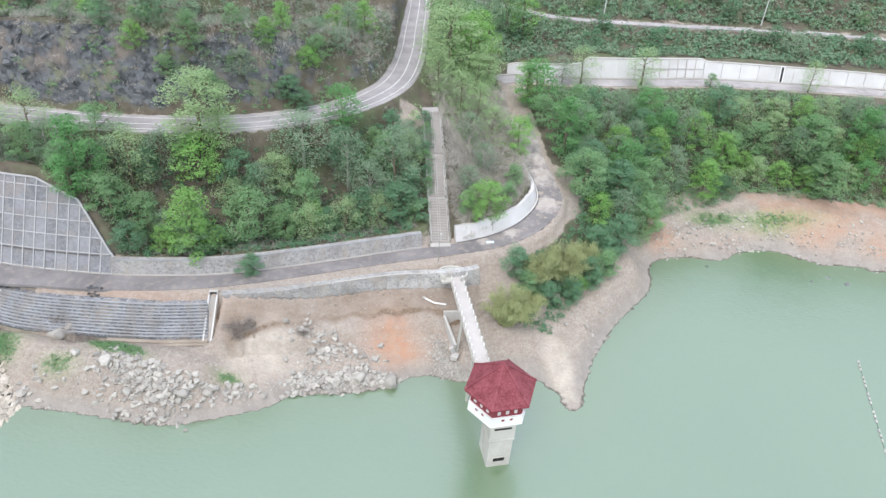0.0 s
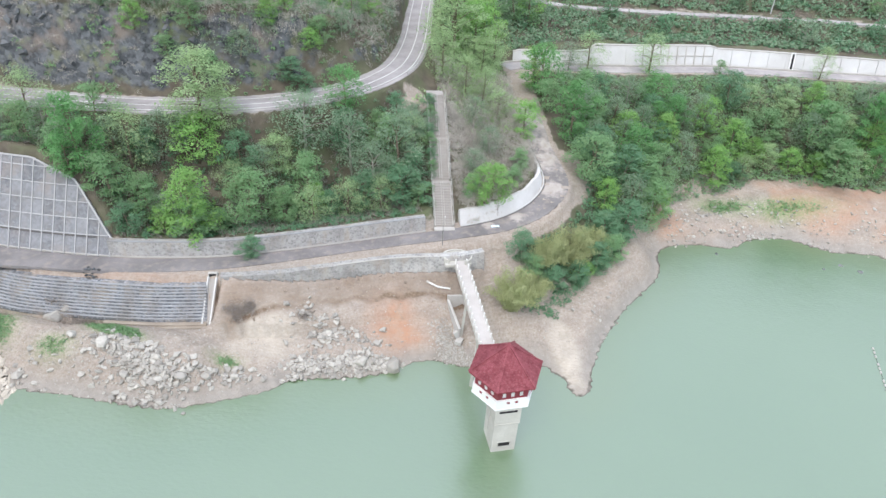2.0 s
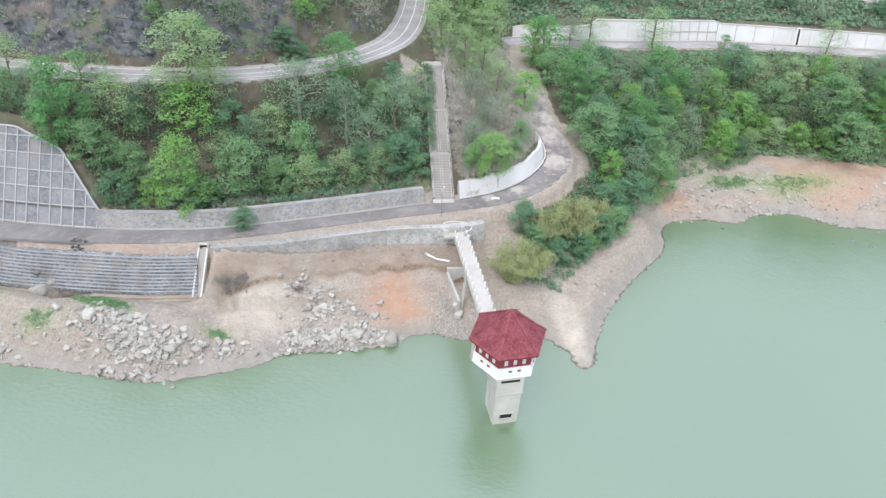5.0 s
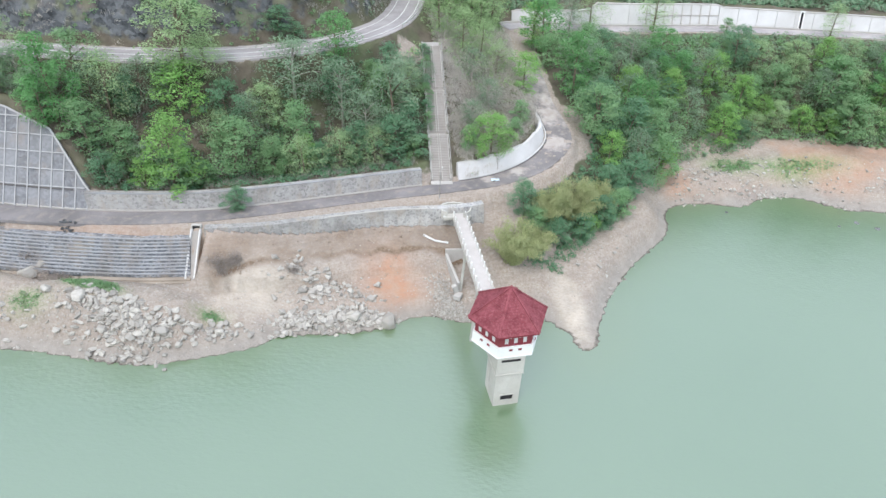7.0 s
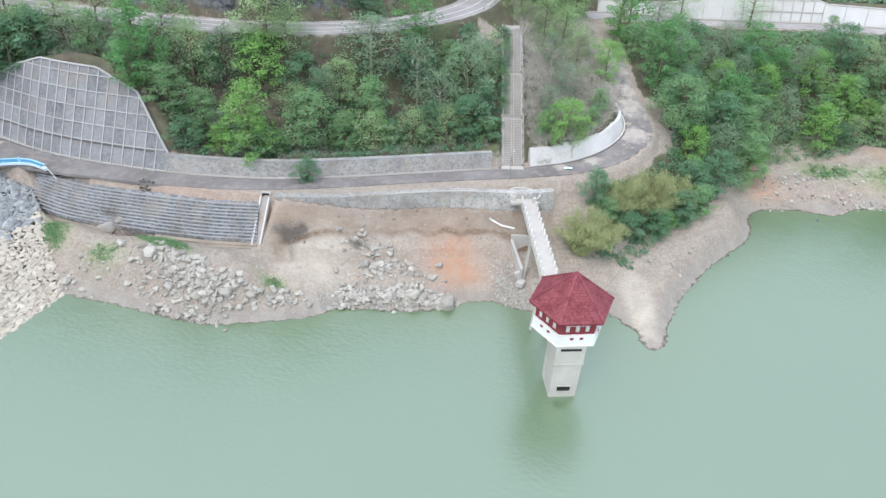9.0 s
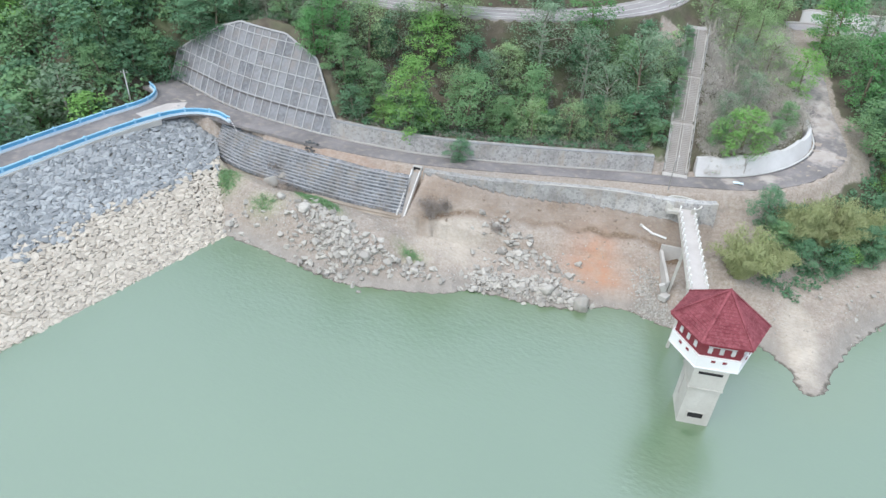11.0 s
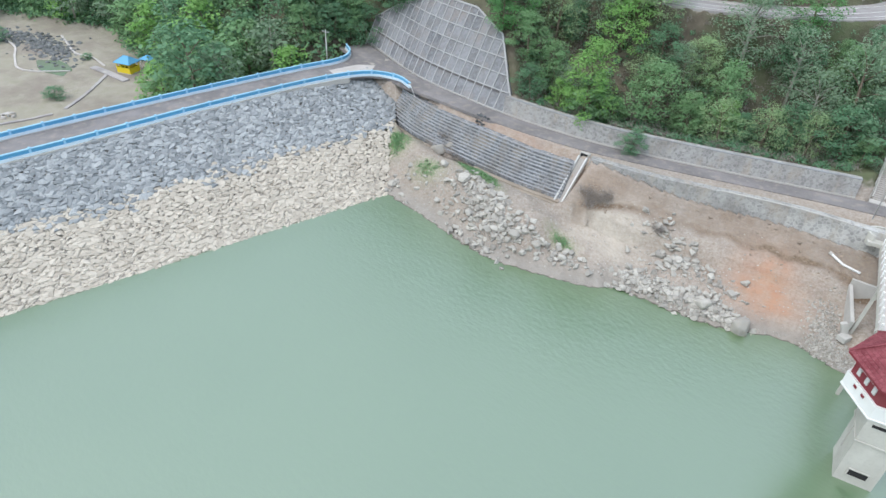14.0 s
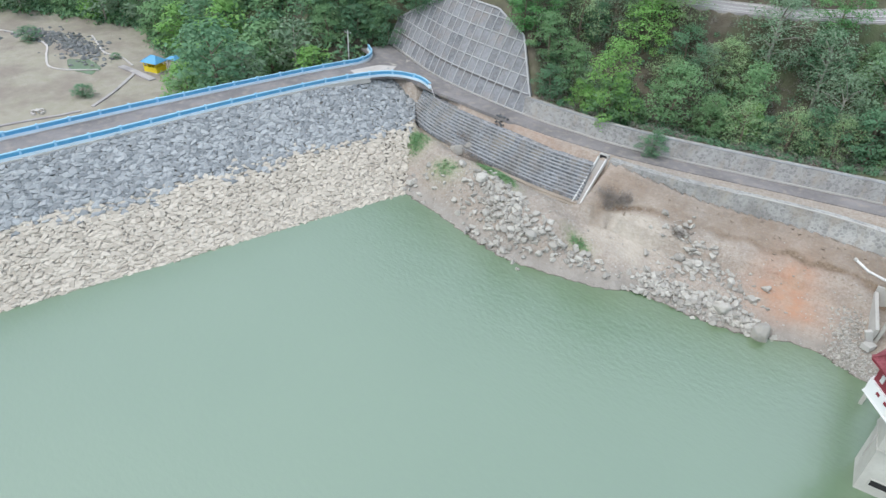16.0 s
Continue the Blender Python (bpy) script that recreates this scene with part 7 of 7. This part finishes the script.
def build_shrubs():
    rng = np.random.default_rng(77)
    road_lines = [shifted(NORTH_EDGE, 2.2)[::2], UPPER_ROAD[::2], WALL_ROAD[::2], FAR_ROAD[::2]]

    def cover(name, label, material, count, box, keep, spread=0.75, per=26, size=0.2, lift=0.35, clear=3.6, twiggy=False):
        if count > 1000:
            spread = spread * 1.35
        x, y = rng.uniform(box[0], box[1], count), rng.uniform(box[2], box[3], count)
        ok = keep(x, y)
        for line in road_lines:
            d, _ = near_line(x, y, line)
            ok &= d > clear + 0.6
        x, y = x[ok], y[ok]
        s = spread * rng.uniform(0.5, 1.45, len(x))
        z = land_at(x, y) + s * lift
        spots = np.stack([x, y, z], 1)
        me = leaf_mesh(name, [twigs(rng, spots, per, s, size) if twiggy else leaves(rng, spots, per, s, size)], material)
        tagged(new(name, me), label, "undergrowth", kind="stuff")

    ey = lambda x: np.interp(x, NORTH_EDGE[:110, 0], NORTH_EDGE[:110, 1])
    sy = lambda x: ey(x) + np.where(x < -59.5, GRID_RUN * np.maximum(0, np.interp(x, *GRID_TOP) - 11.7), 0) + 2.4
    uy = lambda x: np.interp(x, UPPER_ROAD[:145, 0], UPPER_ROAD[:145, 1])
    (ax, ay, _), (bx, by, _) = STAIR
    off_stair = lambda x, y: np.abs((x - ax) * (by - ay) - (y - ay) * (bx - ax)) / math.hypot(bx - ax, by - ay) > 2.15
    hill = lambda x, y: (y > sy(x)) & (y < uy(x) - 3.6) & off_stair(x, y)
    cover("undergrowth_green", "dense green undergrowth on the slope between the roads", LEAF_DARK, 1900, (-102, -8, 86, 126), hill, 0.7, 34, 0.16)
    cover("undergrowth_low", "low dark undergrowth on the slope between the roads", LEAF_DARK, 1300, (-102, -8, 86, 126), hill, 0.55, 24, 0.15)
    cover("undergrowth_dry", "dry brown brush on the slope between the roads", BRUSH, 2600, (-102, -8, 86, 126), hill, 0.7, 26, 0.42, 0.5, twiggy=True)
    spur = lambda x, y: (x > np.interp(y, [101, 120, 150], [1.2, -5.5, -10])) & (x < np.interp(y, [104, 110, 118, 135, 160], [4, 10, 15.0, 12, 9])) & (y > 103) & off_stair(x, y)
    cover("spur_brush", "bleached dry brush on the spur beside the stairway", LEAF_DRY, 4600, (-10, 16, 103, 150), spur, 0.8, 30, 0.45, 0.6, clear=2.2, twiggy=True)
    cover("spur_scrub", "thin olive scrub on the spur beside the stairway", LEAF_PALE, 450, (-10, 16, 103, 165), spur, 0.7, 22, 0.13, clear=2.2)
    cutting = lambda x, y: (y > uy(x) + 4.0) & (x < -16)
    top = lambda x, y: (y > uy(x) + 9.5 + 3 * fbm(x, y, 9, 2, 4)) & (x < -16)
    cover("cutting_brush", "dry grey-brown brush above the rock cutting", LEAF_DRY, 4200, (-112, -16, 118, 165), top, 1.1, 26, 0.5, 0.6, twiggy=True)
    cover("cutting_scrub", "grey-green scrub above the rock cutting", LEAF_GREY, 2000, (-112, -16, 118, 165), top, 0.9, 22, 0.2, 0.5)
    cover("cutting_tufts", "green tufts clinging to the rock cutting", LEAF_MID, 1000, (-105, -20, 112, 135), lambda x, y: cutting(x, y) & (fbm(x, y, 7, 3, 81) > 0.08), 0.7, 34, 0.16)
    cover("cutting_weeds", "dry weeds on ledges of the rock cutting", LEAF_DRY, 990, (-105, -20, 112, 135), lambda x, y: cutting(x, y) & (fbm(x, y, 6, 3, 82) > 0.05), 0.7, 26, 0.4, twiggy=True)
    bank = lambda x, y: (y > np.interp(x, [44, 60, 74, 100, 170], [128, 135, 141, 138, 132])) & (y < np.interp(x, [20, 42, 66, 88, 170], [159.5, 161, 166, 167, 156]))
    cover("beach_wood_undergrowth", "dense grey-green thicket above the beach", LEAF_GREY, 2600, (20, 155, 126, 168), lambda x, y: bank(x, y) & (x > 22), 0.9, 24, 0.22)
    cover("beach_wood_scrub", "mid-green thicket above the beach", LEAF_MID, 3200, (20, 155, 126, 168), lambda x, y: bank(x, y) & (x > 22), 0.9, 24, 0.22)
    bend = lambda x, y: (x > np.interp(y, [88, 100, 112, 124, 135], [12, 13, 24.5, 27, 22])) & (x < np.interp(y, [84, 92, 100, 110, 122, 130], [16, 21, 27, 34, 41, 46]))
    cover("bend_undergrowth", "green undergrowth below the road bend", LEAF_DARK, 1900, (8, 48, 86, 136), bend, 0.75, 26, 0.18, clear=5.0)
    far = lambda x, y: (y > np.interp(x, [8, 30, 69, 110, 180], [170, 176.5, 182, 182.5, 173])) | (y > 186)
    cover("far_scrub", "grey-green scrub on the far hillside", LEAF_GREY, 3600, (-8, 165, 168, 245), far, 1.2, 16, 0.36)
    cover("far_thicket", "dark green scrub on the far hillside", LEAF_DARK, 2600, (-8, 165, 168, 245), far, 1.4, 16, 0.36)
    cover("far_brush", "dry brown brush on the far hillside", BRUSH, 1800, (-8, 165, 168, 245), far, 0.9, 16, 0.6, twiggy=True)
    cover("roadside_thicket", "pale green thicket beside the upper road", LEAF_PALE, 1700, (-11, 9, 126, 215), lambda x, y: off_stair(x, y), 0.9, 22, 0.2, clear=3.4)
    west = lambda x, y: (y > np.interp(x, WOOD_EDGE[0], WOOD_EDGE[1]) + 1) & ~((x > -104) & (y < 95))
    cover("wood_floor", "dense green undergrowth below the dam", LEAF_DARK, 6500, (-270, -101, 32, 130), west, 1.6, 14, 0.44)
    cover("wood_scrub", "lighter green scrub in the wood below the dam", LEAF_MID, 4200, (-270, -101, 32, 130), west, 1.6, 14, 0.44)
    cover("bank_tufts", "green weed patches on the bare bank", LEAF_MID, 15000, (-80, -30, 68, 78), lambda x, y: (1.4 * np.exp(-(((x + 54.5) / 4.8) ** 2 + ((y - 72.9 + 0.28 * (x + 54.5)) / 1.3) ** 2) ** 1.5) + np.exp(-(((x + 74) / 3) ** 2 + ((y - 72.5) / 2.4) ** 2)) + 0.6 * np.exp(-(((x + 62.5) / 3) ** 2 + ((y - 69.5) / 1.4) ** 2)) + 0.8 * np.exp(-(((x + 36) / 1.9) ** 2 + ((y - 70.6) / 0.8) ** 2)) > rng.uniform(0.25, 0.95, len(x))), 0.3, 9, 0.1, 0.1)
    cover("beach_tufts", "low green weeds on the far beach", LEAF_MID, 3600, (50, 95, 126, 138), lambda x, y: (np.exp(-(((x - 60) / 5) ** 2 + ((y - 131) / 2.2) ** 2)) + np.exp(-(((x - 75) / 10) ** 2 + ((y - 131.5) / 2.2) ** 2)) + 0.5 * fbm(x, y, 4, 2, 15) > rng.uniform(0.4, 1.3, len(x))), 0.42, 9, 0.16, 0.1)
    for name, x, y, s in (("dead_bush", -36.2, 77.2, 1.8), ("dead_bush", -35.2, 76.2, 1.3), ("dead_bush", -34.2, 77.6, 1.2), ("dead_bush", -63.4, 75.8, 2.4), ("dead_bush", -61.0, 75.2, 2.0), ("dead_bush", -66.2, 77.6, 1.2), ("dead_bush", -25.5, 79.2, 0.9)):
        r = np.random.default_rng(int(-x * 10))
        c = np.stack([x + r.normal(0, s * 0.55, 14), y + r.normal(0, s * 0.5, 14), height_at(x, y) + r.uniform(0.1, 1.0, 14) * min(1.4, s * 0.65)], 1)
        bush = solo(name, leaf_mesh(name, [twigs(r, c, 38, 0.7 * s**0.5, 0.3)], BRUSH), BRUSH, "withered brown bush on the bare bank", "bush", "withered bushes")


build_trees()
build_shrubs()
